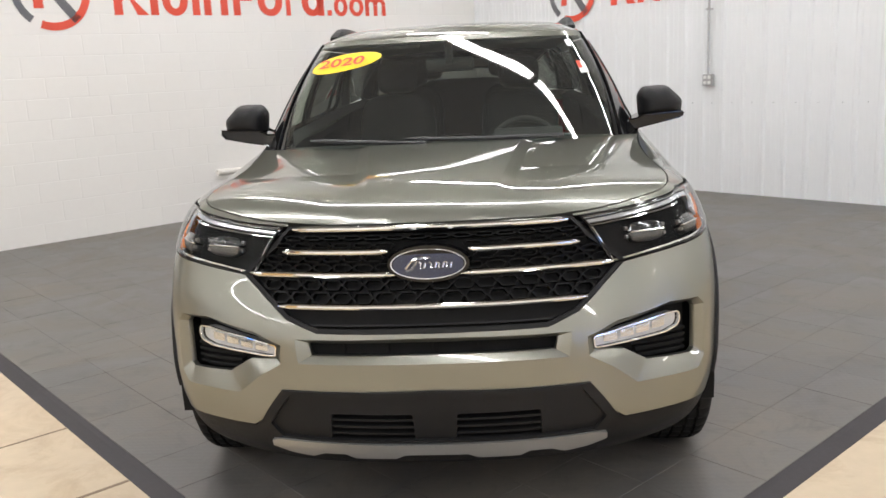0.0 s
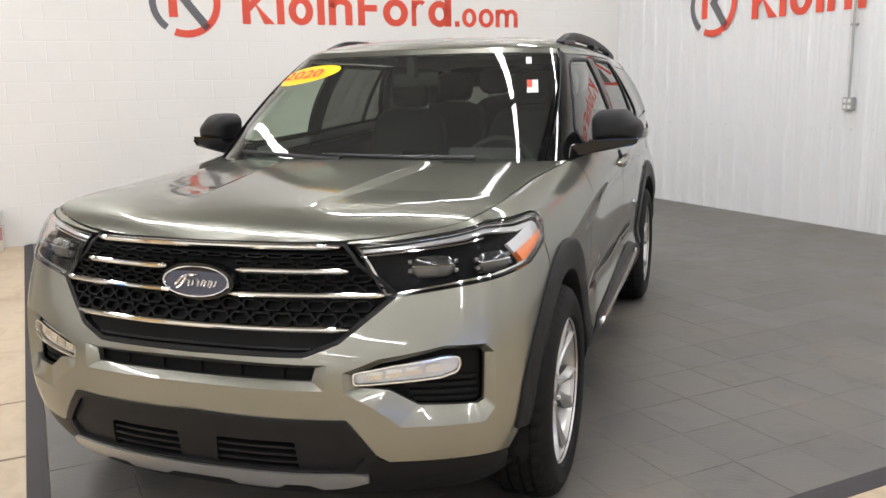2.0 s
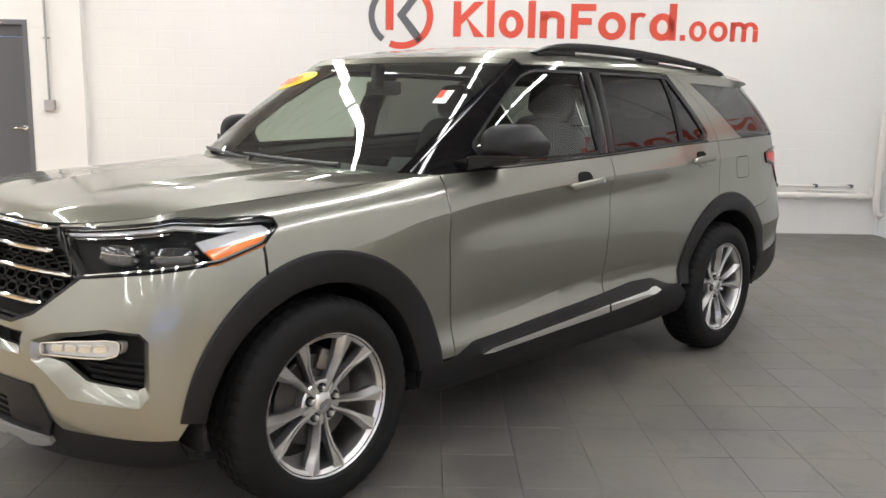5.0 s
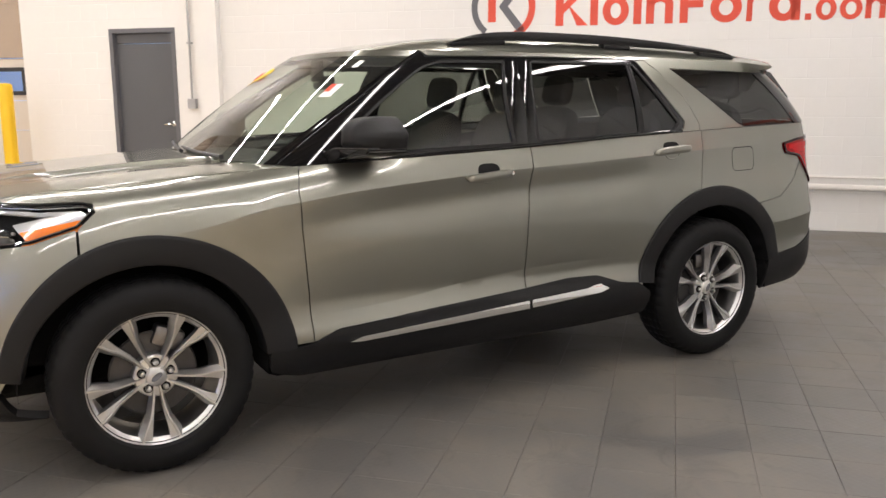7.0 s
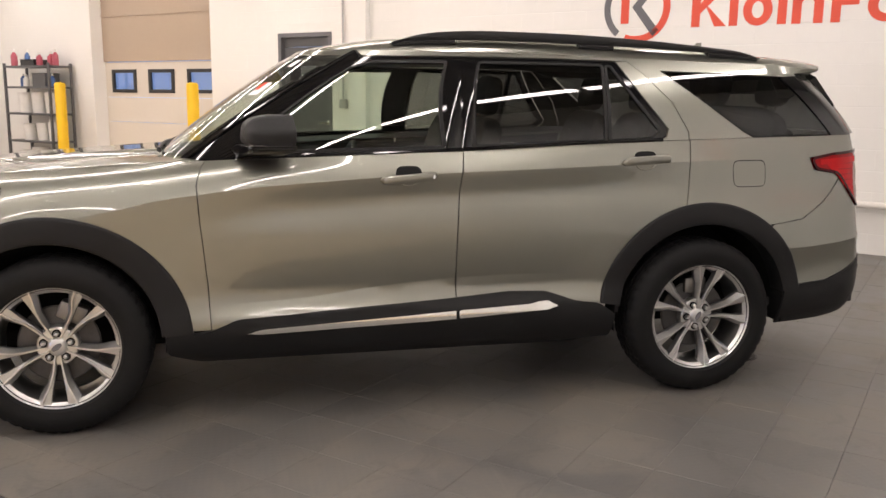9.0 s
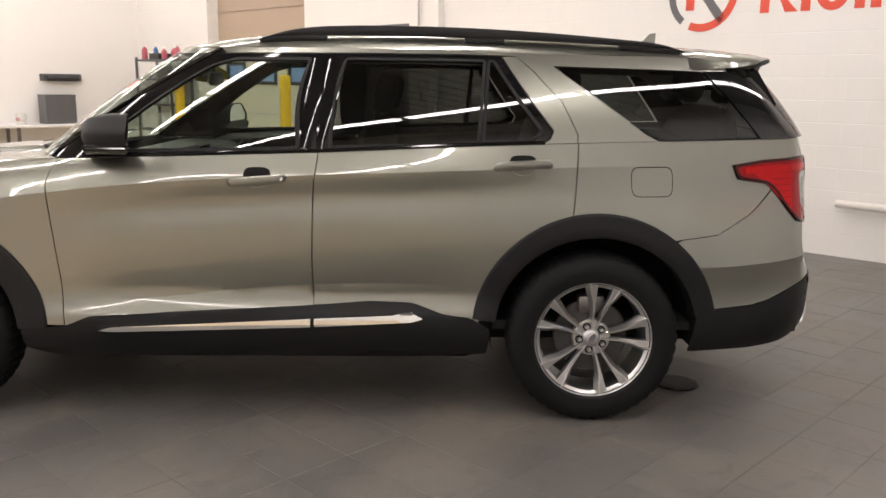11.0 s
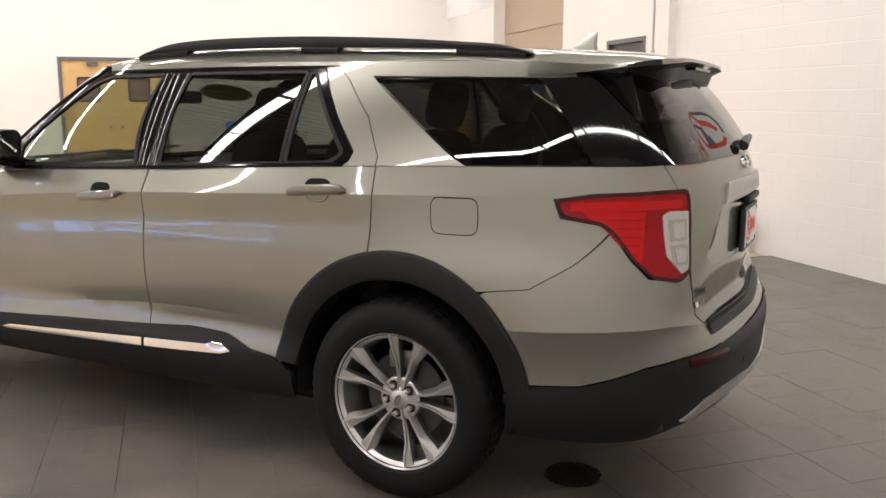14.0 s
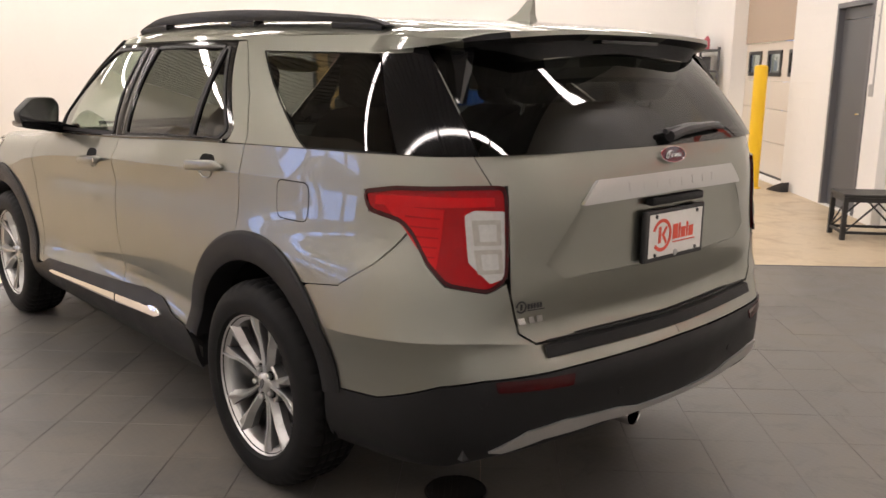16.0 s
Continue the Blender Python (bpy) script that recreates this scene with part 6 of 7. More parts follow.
for k in range(4):
    xa = .545 + .055 * k
    za = .659 + .0055 * k
    both("lamp_cell", W, outline(W, [("x", xa, za - .002), ("x", xa + .045, za), ("x", xa + .045, za + .026), ("x", xa, za + .024)], .004), M_CHROME, lamps, off=-.030, depth=.004, g=.03)
for k in range(4):
    z = .568 + .022 * k
    both("recess_rib", W, outline(W, [("x", .68 - .012 * k, z + .010), ("x", .86, z), ("x", .86, z + .010), ("x", .68 - .012 * k, z + .020)]), M_DARK, BUMPER, off=-.055, depth=.02, g=.05)

# lower intake: frame, vents, skid plate
LOWC = bpy.data.objects["front_lower_cladding"]
strip("vent_backing", W, [("s", 0, mid(.49)), ("x", .40, .49), ("x", .40, .35), ("s", 0, mid(.35))], M_DARK, LOWC, off=-.06, depth=0)
for z in (.388, .413, .438):
    both("vent_slat", W, outline(W, [("x", .062, z), ("x", .338, z + .002), ("x", .338, z + .010), ("x", .062, z + .008)]), M_PLASTIC, LOWC, off=-.012, depth=.03, g=.05)
fr = [("s", 0, mid(.546)), ("x", .486, .541), ("x", .567, .428), ("x", .535, .372), ("s", 0, mid(.372))]
fr_in = [("s", 0, mid(.527)), ("x", .462, .522), ("x", .535, .424), ("x", .50, .381), ("s", 0, mid(.380))]
sheet("intake_rim", W, mirror_half(outline(W, fr), W), M_PLASTIC, LOWC, holes=[mirror_half(outline(W, fr_in), W)], off=.008, depth=.014, g=.03)
SK = [("s", 0, mid(.368)), ("x", .50, .374), ("x", .535, .366), ("x", .535, .345), ("x", .47, .326), ("x", .40, .318), ("x", .36, .334), ("x", .29, .334), ("x", .26, .318), ("x", .13, .318), ("x", .10, .332), ("s", 0, mid(.332))]
strip("skid_plate", W, SK, M_SATIN, LOWC, off=.016, depth=.02, g=.025, label="satin silver skid trim")

# headlamp insides
M_PROJECTOR = mat("smoky_projector_glass", (0.035, 0.036, 0.036), 0.12, vary=0.4, scale=60, coat=1.0)
M_BOWL = mat("grey_lamp_bowl", (0.12, 0.12, 0.115), 0.35, metal=0.4, vary=0.15, scale=40)
HS = [o for o in CAR.children if o.name.startswith("headlamp") and not o.name.startswith("headlamp_h")]
hlp = outline(W, HL, .012, .002)
both("lamp_edge", W, shrink(hlp, .001), M_CHROME, HS, holes=[shrink(hlp, .009)], off=-.006, depth=.004, g=.03, label="bright lamp edge")
both("lamp_gasket", W, shrink(hlp, -.006), M_BLACKGLOSS, HS, holes=[shrink(hlp, .002)], off=.002, depth=.01, g=.03)
drl = [("s", S_HA + .015, .955), ("s", S_HB, .950), ("s", S_HC, .940), ("y", -.36, 1.068), ("y", -.235, 1.068), ("y", -.24, 1.056), ("y", -.36, 1.052), ("s", S_HC, .916), ("s", S_HB, .924), ("s", S_HA + .03, .93)]
both("light_guide", W, outline(W, drl, .004), M_LAMPWHITE, HS, off=-.020, depth=.01, g=.02, label="white light guide strip")
both("light_guide", W, outline(W, [("s", S_HA + .035, .918), ("s", S_HB, .915), ("s", S_HC - .03, .902), ("s", S_HC - .03, .893), ("s", S_HB, .905), ("s", S_HA + .05, .908)], .002), M_CHROME, HS, off=-.026, depth=.01, g=.02)
both("turn_reflector", W, outline(W, [("y", -.435, .995), ("y", -.212, 1.032), ("y", -.240, .990), ("y", -.300, .965), ("y", -.440, .938), ("y", -.415, .966)], .006), M_AMBER, HS, off=-.012, depth=.02, g=.02, label="amber turn signal")
both("lamp_reflector", W, outline(W, [("y", -.455, 1.024), ("y", -.225, 1.068), ("y", -.204, 1.050), ("y", -.212, 1.028), ("y", -.435, .990)], .006), M_LAMPWHITE, HS, off=-.018, depth=.01, g=.02, label="bright reflector round the turn signal")
for kd, x, z, r in (("x", .705, .980, .036), ("y", -.525, .985, .034)):
    s_, t_ = W.find(kd, x, z)
    for sg, hs in zip((1, -1), HS):
        p, n = on(W, s_ * sg, t_, -.04)
        q = n.to_track_quat("X", "Z").to_matrix().to_4x4()
        q = Matrix.Translation(p) @ q
        # upper lens and lower bowl, parted by a bright line
        for nm, up, material, lab in (("projector_lens", 1, M_PROJECTOR, "dark projector lens"), ("projector_bowl", -1, M_BOWL, "grey lower bowl of the lamp")):
            bm = bmesh.new()
            rows = []
            for k in range(13):
                u = -1 + k / 6
                e_ = (1 - abs(u) ** 4) ** .5
                rows.append([bm.verts.new((.006 + .016 * (1 - .5 * u * u) * (1 - .8 * v * v), u * r * 1.85, up * (.003 + r * .80 * v * e_))) for v in (0, .3, .6, .85, 1.0)] + [bm.verts.new((-.02, u * r * 1.85, up * (.003 + r * .82 * e_)))])
            for r0, r1 in zip(rows, rows[1:]):
                for a, b, c, d in zip(r0, r1, r1[1:], r0[1:]):
                    bm.faces.new((a, b, c, d))
            bmesh.ops.recalc_face_normals(bm, faces=bm.faces[:])
            part(nm, bm, material, hs, lab, True).matrix_basis = q
        bm = bmesh.new()
        box(bm, .004, .021, -r * 1.75, r * 1.75, -.0022, .0022, .001)
        part("projector_line", bm, M_CHROME, hs).matrix_basis = q
        for ye in (-1.92, 1.92):
            for ze in (-.35, .42):
                bm = bmesh.new()
                box(bm, -.004, .010, r * ye - .006, r * ye + .006, r * ze - .006, r * ze + .006, .003)
                part("lamp_bracket", bm, M_STEEL, hs).matrix_basis = q

# cowl and wipers
bm = bmesh.new()
n = 30
ra, rb_ = [], []
for i in range(n + 1):
    s = -S_WS + 2 * S_WS * i / n
    p = G.at(s, 0.0)[0]
    ra.append(bm.verts.new((p[0], p[1] + .01, p[2] + .004)))
    rb_.append(bm.verts.new((p[0] * .985, p[1] - .13, p[2] - .05)))
for i in range(n):
    bm.faces.new((ra[i], ra[i + 1], rb_[i + 1], rb_[i]))
part("cowl", bm, M_PLASTIC, CAR, "black plastic cowl")
for xa, xb in ((.52, -.18), (-.08, -.62)):
    bm = bmesh.new()
    pts = []
    for k in range(9):
        x = xa + (xb - xa) * k / 8
        s_ = float(np.interp(abs(x), lowx[:, 0], LOW_S))
        p, nn = on(G, s_ if x >= 0 else -s_, .035 + .035 * k / 8, .018)
        pts.append(p)
    tube(bm, pts, [.012] + [.009] * 7 + [.005], 8)
    part("wiper", bm, M_BLACKSTEEL, CAR, "black wiper at rest", True)

# ---- mirrors, handles, fuel flap, roof rails ----
MIRROR = fillet(np.array([(.930, 1.243), (1.136, 1.243), (1.146, 1.312), (1.068, 1.384), (.955, 1.382), (.923, 1.345)]), .022)
MIRROR_MID = np.array([1.035, 1.302])
for sg, door in zip((1, -1), DOOR_F):
    bm = bmesh.new()
    rings = []
    for y, k in ((.782, .30), (.788, .50), (.800, .66), (.822, .80), (.850, .90), (.885, .965), (.925, 1.0), (1.004, 1.0), (1.014, .985), (1.016, .955), (1.008, .94)):
        q = MIRROR_MID + (MIRROR - MIRROR_MID) * k
        rings.append([bm.verts.new((x * sg, .93 + (y - .93) * .80 + (x - 1.03) * .30 - (1.38 - z) * .10, z)) for x, z in q])
    for a, b in zip(rings, rings[1:]):
        for i in range(len(a)):
            bm.faces.new((a[i], a[(i + 1) % len(a)], b[(i + 1) % len(a)], b[i]))
    bm.faces.new(rings[0])
    bmesh.ops.recalc_face_normals(bm, faces=bm.faces[:])
    part_m = part("mirror", bm, M_PLASTIC, door, "black door mirror", True)
    bm = bmesh.new()
    prism(bm, [(float(x) * sg, float(z)) for x, z in MIRROR_MID + (MIRROR - MIRROR_MID) * .935], .9876, .9908, "y")
    for v in bm.verts:
        v.co.y += (abs(v.co.x) - 1.03) * .30 - (1.38 - v.co.z) * .10
    part("mirror_glass", bm, M_CHROME, part_m, "mirror glass")
    # lower half shell with a bright parting line, and the arm down to the door
    bm = bmesh.new()
    prism(bm, [(.800, 1.178), (.905, 1.192), (1.02, 1.212), (1.120, 1.229), (1.138, 1.246), (1.135, 1.262), (.93, 1.256), (.885, 1.240), (.800, 1.236)], .815, 1.0, "y")
    for v in bm.verts:
        x = v.co.x
        v.co.y = .905 + (v.co.y - .905) * (.75 if x < .88 else 1.0) + (x - 1.03) * .34 - .01
        v.co.x *= sg
    bmesh.ops.bevel(bm, geom=bm.edges[:], offset=.007, segments=2, affect="EDGES")
    part("mirror_arm", bm, M_BLACKGLOSS, part_m, "black mirror arm and lower shell", True)

for (y0, y1, z0, z1), doors in (((1.395, 1.655, 1.098, 1.118), DOOR_F), ((2.555, 2.815, 1.162, 1.178), DOOR_R)):
    grid = []
    k = 26
    for i in range(k + 1):
        q = i / k
        e_ = max(0.0, 1 - abs(2 * q - 1) ** 9)
        p, nn = on(W, *W.find("y", y0 + (y1 - y0) * q, z0 + (z1 - z0) * q), .004 + .028 * max(0.0, 1 - abs(2 * q - 1) ** 5) ** .6)
        h = .004 + .0170 * e_ ** .5
        grid.append([(p.x + dx, p.y, p.z + dz) for dx, dz in ((-.004, h), (.004, h * .96), (.009, h * .72), (.0105, h * .2), (.009, -h * .5), (.003, -h * .95), (-.004, -h), (-.012, -h * .7), (-.012, h * .7))])
    for sg, door in zip((1, -1), doors):
        yc, zc = (y0 + y1) / 2, (z0 + z1) / 2
        # flat dark half-oval on the door, painted as the shade of the hand hollow
        shade_outline = outline(W, [("y", yc + .060 * math.copysign(abs(math.cos(a)) ** .55, math.cos(a)), zc + .004 + .046 * math.sin(a) ** .6) for a in (math.pi * i / 14 for i in range(15))], .006)
        sheet("handle_cup", W, shade_outline, M_DARK, door, off=.0012, depth=.001, g=.02, flip=sg < 0, label="flat dark patch painted as the shade behind handle")
        bm = bmesh.new()
        tube(bm, [on(W, W.find("y", yc + .052 * math.cos(a), zc - .008 + .031 * math.sin(a))[0] * sg, W.find("y", yc + .052 * math.cos(a), zc - .008 + .031 * math.sin(a))[1], .001)[0] for a in (math.pi + math.pi * i / 12 for i in range(13))], .0035, 6)
        part("handle_lip", bm, M_PAINT, door, "", True)
        bm = bmesh.new()
        rows = [[bm.verts.new((x * sg, y, z)) for x, y, z in r] for r in grid]
        for a, b in zip(rows, rows[1:]):
            for j in range(9):
                bm.faces.new((a[j], a[(j + 1) % 9], b[(j + 1) % 9], b[j]))
        bm.faces.new(rows[0])
        bm.faces.new(rows[-1][::-1])
        bmesh.ops.recalc_face_normals(bm, faces=bm.faces[:])
        hd = part("door_handle", bm, M_PAINT, door, "body-coloured pull handle", True)
        if doors is DOOR_F and sg > 0:
            bm = bmesh.new()
            p, nn = on(W, *W.find("y", y1 - .022, z1 - .002), .042)
            lathe(bm, [(0, .0095), (.002, .0095), (.003, .007), (.003, .0005)], 12)
            bmesh.ops.translate(bm, verts=bm.verts[:], vec=p - Vector((.010, 0, 0)))
            part("lock_cap", bm, M_CHROME, hd)

fd = outline(W, [("y", 3.163, 1.172), ("y", 3.348, 1.174), ("y", 3.352, 1.045), ("y", 3.172, 1.043)], .035)
sheet("fuel_flap_gap", W, shrink(fd, -.002), M_DARK, CAR, holes=[shrink(fd, .0015)], off=.0008, depth=.0, g=.02, label="dark seam round fuel flap")
sheet("fuel_flap", W, shrink(fd, .002), M_PAINT, CAR, off=.0012, depth=.002, g=.02)
RAIL_TOP = Spline([1.49, 1.56, 1.68, 1.80, 1.95, 2.15, 2.40, 2.65, 2.95, 3.20, 3.34, 3.44], [1.716, 1.739, 1.765, 1.776, 1.781, 1.781, 1.777, 1.767, 1.749, 1.729, 1.712, 1.684])
for sg in (1, -1):
    # belt moulding under the windows
    bm = bmesh.new()
    a, b = G.find("y", .80, 1.20)[0], G.find("y", 2.78, 1.28)[0]
    tube(bm, [on(G, (a + (b - a) * i / 40) * sg, .0, .004)[0] + Vector((0, 0, .004)) for i in range(41)], .009, 8)
    part("belt_moulding", bm, M_BLACKGLOSS, CAR, "", True)
    bm = bmesh.new()
    # a low bar on a solid foot at either end and one in the middle, with two narrow slots under it
    rail_y = np.concatenate([np.linspace(1.49, 1.80, 12), np.linspace(1.86, 3.14, 22), np.linspace(3.18, 3.44, 12)])
    rail = None
    def rail_x(y):
        return (.668 - .010 * abs(y - 2.4) ** 1.5) * sg
    for name, ya, yb in (("roof_rail", 1.49, 3.44), ("rail_foot", 1.50, 1.80), ("rail_foot", 2.43, 2.61), ("rail_foot", 3.14, 3.42)):
        bm = bmesh.new()
        rows = []
        ys = rail_y if name == "roof_rail" else np.linspace(ya, yb, 10)
        for y in ys:
            y = float(y)
            x, top = rail_x(y), float(RAIL_TOP(y)[0])
            zr = float(roof_z(abs(x), y)[0])
            top = max(top, zr + .002)
            if name == "roof_rail":
                low = min(zr + .015, top - .006)
                w = .021
            else:
                low, top, w = zr - .008, max(min(zr + .020, top - .004), zr), .024
            h = top - low
            rows.append([bm.verts.new((x + dx * w, y, low + h * dz)) for dx, dz in ((-.9, 0), (.9, 0), (1, .25), (1, .6), (.6, .95), (0, 1), (-.6, .95), (-1, .6), (-1, .25))])
        for a, b in zip(rows, rows[1:]):
            for j in range(9):
                bm.faces.new((a[j], a[(j + 1) % 9], b[(j + 1) % 9], b[j]))
        bm.faces.new(rows[0])
        bm.faces.new(rows[-1][::-1])
        bmesh.ops.recalc_face_normals(bm, faces=bm.faces[:])
        ob = part(name, bm, M_PLASTIC, rail or CAR, "black raised roof rail" if rail is None else "", True)
        rail = rail or ob

# shark fin aerial
bm = bmesh.new()
pr = [(3.33, .0), (3.40, .035), (3.445, .082), (3.475, .085), (3.470, .03), (3.478, .0)]
for sgn in (1,):
    zr = float(roof_z(0, 3.4)[0])
    a = [bm.verts.new((.022 * (1 - h / .11), y, zr + h - .006)) for y, h in pr]
    b = [bm.verts.new((-.022 * (1 - h / .11), y, zr + h - .006)) for y, h in pr]
    bm.faces.new(a)
    bm.faces.new(b[::-1])
    for i in range(len(pr)):
        bm.faces.new((a[i], b[i], b[(i + 1) % len(pr)], a[(i + 1) % len(pr)]))
bmesh.ops.recalc_face_normals(bm, faces=bm.faces[:])
part("aerial", bm, M_PAINT, CAR, "body-coloured shark fin aerial")

# ---- rear details ----
# roof spoiler: a wedge that carries the roof line on over the rear window
def spoiler_row(y, z, drop, hw, n=24):
    return [(hw * k, y - .13 * max(0, abs(k) - .70) ** 1.5 / .164, z - drop * abs(k) ** 2.6) for k in np.linspace(-1, 1, n + 1)]


bm = bmesh.new()
def roof_row(y, hw, lift, n=24):
    """The roof's own section carried back, swept forward towards its ends."""
    out = []
    for k in np.linspace(-1, 1, n + 1):
        yy = y - .13 * max(0, abs(k) - .70) ** 1.5 / .164
        out.append((hw * k, yy, float(roof_z(hw * k, yy)[0]) + lift))
    return out


rowsp = [roof_row(3.58, .704, .003), roof_row(3.70, .703, .003), roof_row(3.80, .696, .001), roof_row(3.88, .680, -.004), roof_row(3.918, .664, -.010), spoiler_row(3.922, 1.660, .036, .660),
         spoiler_row(3.886, 1.642, .040, .625), spoiler_row(3.874, 1.592, .036, .588), spoiler_row(3.868, 1.522, .026, .545), spoiler_row(3.857, 1.506, .024, .535), spoiler_row(3.80, 1.506, .022, .525)]
vr = [[bm.verts.new(p) for p in r] for r in rowsp]
for a, b in zip(vr, vr[1:]):
    for i in range(len(a) - 1):
        bm.faces.new((a[i], a[i + 1], b[i + 1], b[i]))
for e_ in (0, -1):
    bm.faces.new([r[e_] for r in vr])
bmesh.ops.recalc_face_normals(bm, faces=bm.faces[:])
for f in bm.faces:
    f.material_index = 1 if f.calc_center_median().y > 3.70 and f.normal.z < .2 and f.normal.y < .995 and f.calc_center_median().z < 1.648 else 0
SPOILER = part("spoiler", bm, [M_PAINT, M_PLASTIC], CAR, "body-coloured roof spoiler", True)
bm = bmesh.new()
box(bm, -.16, .16, 3.88, 3.924, 1.630, 1.642, .003)
part("high_brake_lamp", bm, M_BLACKGLOSS, SPOILER, "dark high brake lamp")
for sg in (1, -1):
    bm = bmesh.new()
    ra = [bm.verts.new((x * sg, y, z)) for x, y, z in ((.612, 3.785, 1.614), (.668, 3.60, 1.612), (.690, 3.70, 1.56), (.737, 3.842, 1.452), (.740, 3.862, 1.446), (.650, 3.800, 1.595))]
    rb = [bm.verts.new((v.co.x - .028 * sg, v.co.y, v.co.z - .002)) for v in ra]
    bm.faces.new(ra)
    bm.faces.new(rb[::-1])
    for i in range(len(ra)):
        bm.faces.new((ra[i], rb[i], rb[(i + 1) % len(ra)], ra[(i + 1) % len(ra)]))
    bmesh.ops.recalc_face_normals(bm, faces=bm.faces[:])
    part("side_fin", bm, M_BLACKGLOSS, SPOILER, "gloss black spoiler side fin")
# painted cheeks that close the spoiler down to the quarter windows
for sg in (1, -1):
    bm = bmesh.new()
    low = [on(G, *G.find("y", y, 1.600), .006)[0] for y in (3.45, 3.51, 3.57)] + [Vector(q) for q in ((.712, 3.670, 1.612), (.692, 3.748, 1.622), (.664, 3.788, 1.629))]
    edge = [Vector(r[-1]) for r in rowsp[:5]]
    edge = [edge[0], edge[0].lerp(edge[1], .5), *edge[1:]]
    ra = [bm.verts.new((p.x * sg, p.y, p.z)) for p in edge]
    rb = [bm.verts.new((p.x * sg, p.y, p.z)) for p in low]
    for i in range(5):
        bm.faces.new((ra[i], ra[i + 1], rb[i + 1], rb[i]))
    bmesh.ops.solidify(bm, geom=bm.faces[:], thickness=.004)
    bmesh.ops.recalc_face_normals(bm, faces=bm.faces[:])
    part("spoiler_cheek", bm, M_PAINT, SPOILER, "", True)
# tail lamps: dark rim, inner glow strip, clear reversing lamp
TL = [o for o in CAR.children if o.name.startswith("tail_lamp")]
tl = outline(W, TAIL, .026, -.0045)
both("lamp_rim", W, shrink(tl, -.002), M_DEEPRED, TL, holes=[shrink(tl, .0095)], off=.0095, depth=.010, g=.02, label="dark red lamp rim")
clear = [("X", .711, 1.146), ("X", .785, 1.150), ("X", .806, 1.136), ("X", .808, 1.0), ("X", .760, .938), ("X", .716, .952)]
cl = both("reversing_lamp", W, outline(W, clear, .006), M_CLEARLAMP, TL, off=.0085, depth=.004, g=.02, label="clear reversing lamp")
for za, zb in ((1.048, 1.122), (.966, 1.036)):
    both("lamp_cell", W, outline(W, [("X", .722, za), ("X", .790, za), ("X", .792, zb), ("X", .722, zb)], .004), M_LAMPINNER, cl, off=.0095, depth=.003, g=.02)
    both("lamp_cell", W, outline(W, [("X", .734, za + .012), ("X", .776, za + .012), ("X", .778, zb - .012), ("X", .734, zb - .012)], .004), M_CLEARLAMP, cl, off=.0115, depth=.003, g=.02)
both("lamp_panel", W, outline(W, [("y", 3.715, 1.150), ("y", 3.80, 1.150), ("y", 3.915, 1.150), ("y", 3.915, .975), ("y", 3.87, 1.015), ("y", 3.80, 1.085)], .004), M_BRIGHTRED, TL, off=.0072, depth=.003, g=.02, label="bright red inner reflector")
both("lamp_band", W, outline(W, [("y", 3.68, 1.172), ("y", 3.80, 1.182), ("X", .735, 1.186), ("X", .735, 1.160), ("y", 3.80, 1.150), ("y", 3.68, 1.146)], .003), M_BRIGHTRED, TL, off=.0085, depth=.003, g=.02)
for k in range(5):
    z = 1.125 - .028 * k
    both("lamp_rib", W, outline(W, [("y", 3.80 + .018 * k, z), ("y", 3.905, z), ("y", 3.905, z - .004), ("y", 3.80 + .018 * k, z - .005)]), M_REDLENS, TL, off=.0085, depth=.002, g=.03)

# tailgate furniture
strip("tailgate_bar", W, [("s", W.end, W.find("X", .01, 1.222)[1]), ("X", .385, 1.216), ("X", .40, 1.205), ("X", .455, 1.148), ("X", .445, 1.146), ("s", W.end, W.find("X", .01, 1.158)[1])], M_SATIN, TAILGATE, off=.014, depth=.016, g=.03, label="satin silver tailgate bar", front=False)
pn_, nn_ = on(W, W.end, .78, .0)
for k in range(8):
    x = .235 - .067 * k
    nb_ = outline(W, [("X", max(abs(x) - .022, .004), 1.198), ("X", abs(x) + .022, 1.198), ("X", abs(x) + .022, 1.174), ("X", max(abs(x) - .022, .004), 1.174)])
    sheet("name_bar", W, nb_, M_SATIN, TAILGATE, off=.0150, depth=.001, g=.03, flip=x < 0, label="plain embossed bar")
p, n_ = on(W, W.end, W.find("X", .01, 1.275)[1], .004)
oval_badge(TAILGATE, Matrix.Translation((0, p.y, 1.272)) @ pose(0, 0, 0, 0, 0, 180) @ pose(0, 0, 0, -20, 0, 0), .072, .029)
# number plate in its frame
PY = float(on(W, W.end, W.find("X", .01, 1.02)[1], .0)[0].y) - .008
bm = bmesh.new()
box(bm, -.175, .175, PY + .002, PY + .022, .928, 1.102, .006)
pf = part("plate_frame", bm, M_BLACKSTEEL, TAILGATE, "black number plate frame")
bm = bmesh.new()
box(bm, -.155, .155, PY + .0222, PY + .024, .945, 1.088)
pl = part("plate", bm, M_BUCKET, pf, "white dealer plate with red emblem and bars")
bm = bmesh.new()
ring_sector(bm, .085, 1.016, .043, .055, 20, 320, PY + .0242, PY + .0255, 24)
box(bm, .09, .104, PY + .0242, PY + .0255, .99, 1.045)
prism(bm, [(.086, 1.016), (.062, .985), (.054, .992), (.072, 1.016), (.054, 1.04), (.064, 1.045)], PY + .0242, PY + .0255, "y")
part("emblem", bm, M_RED, pl)
x = .022
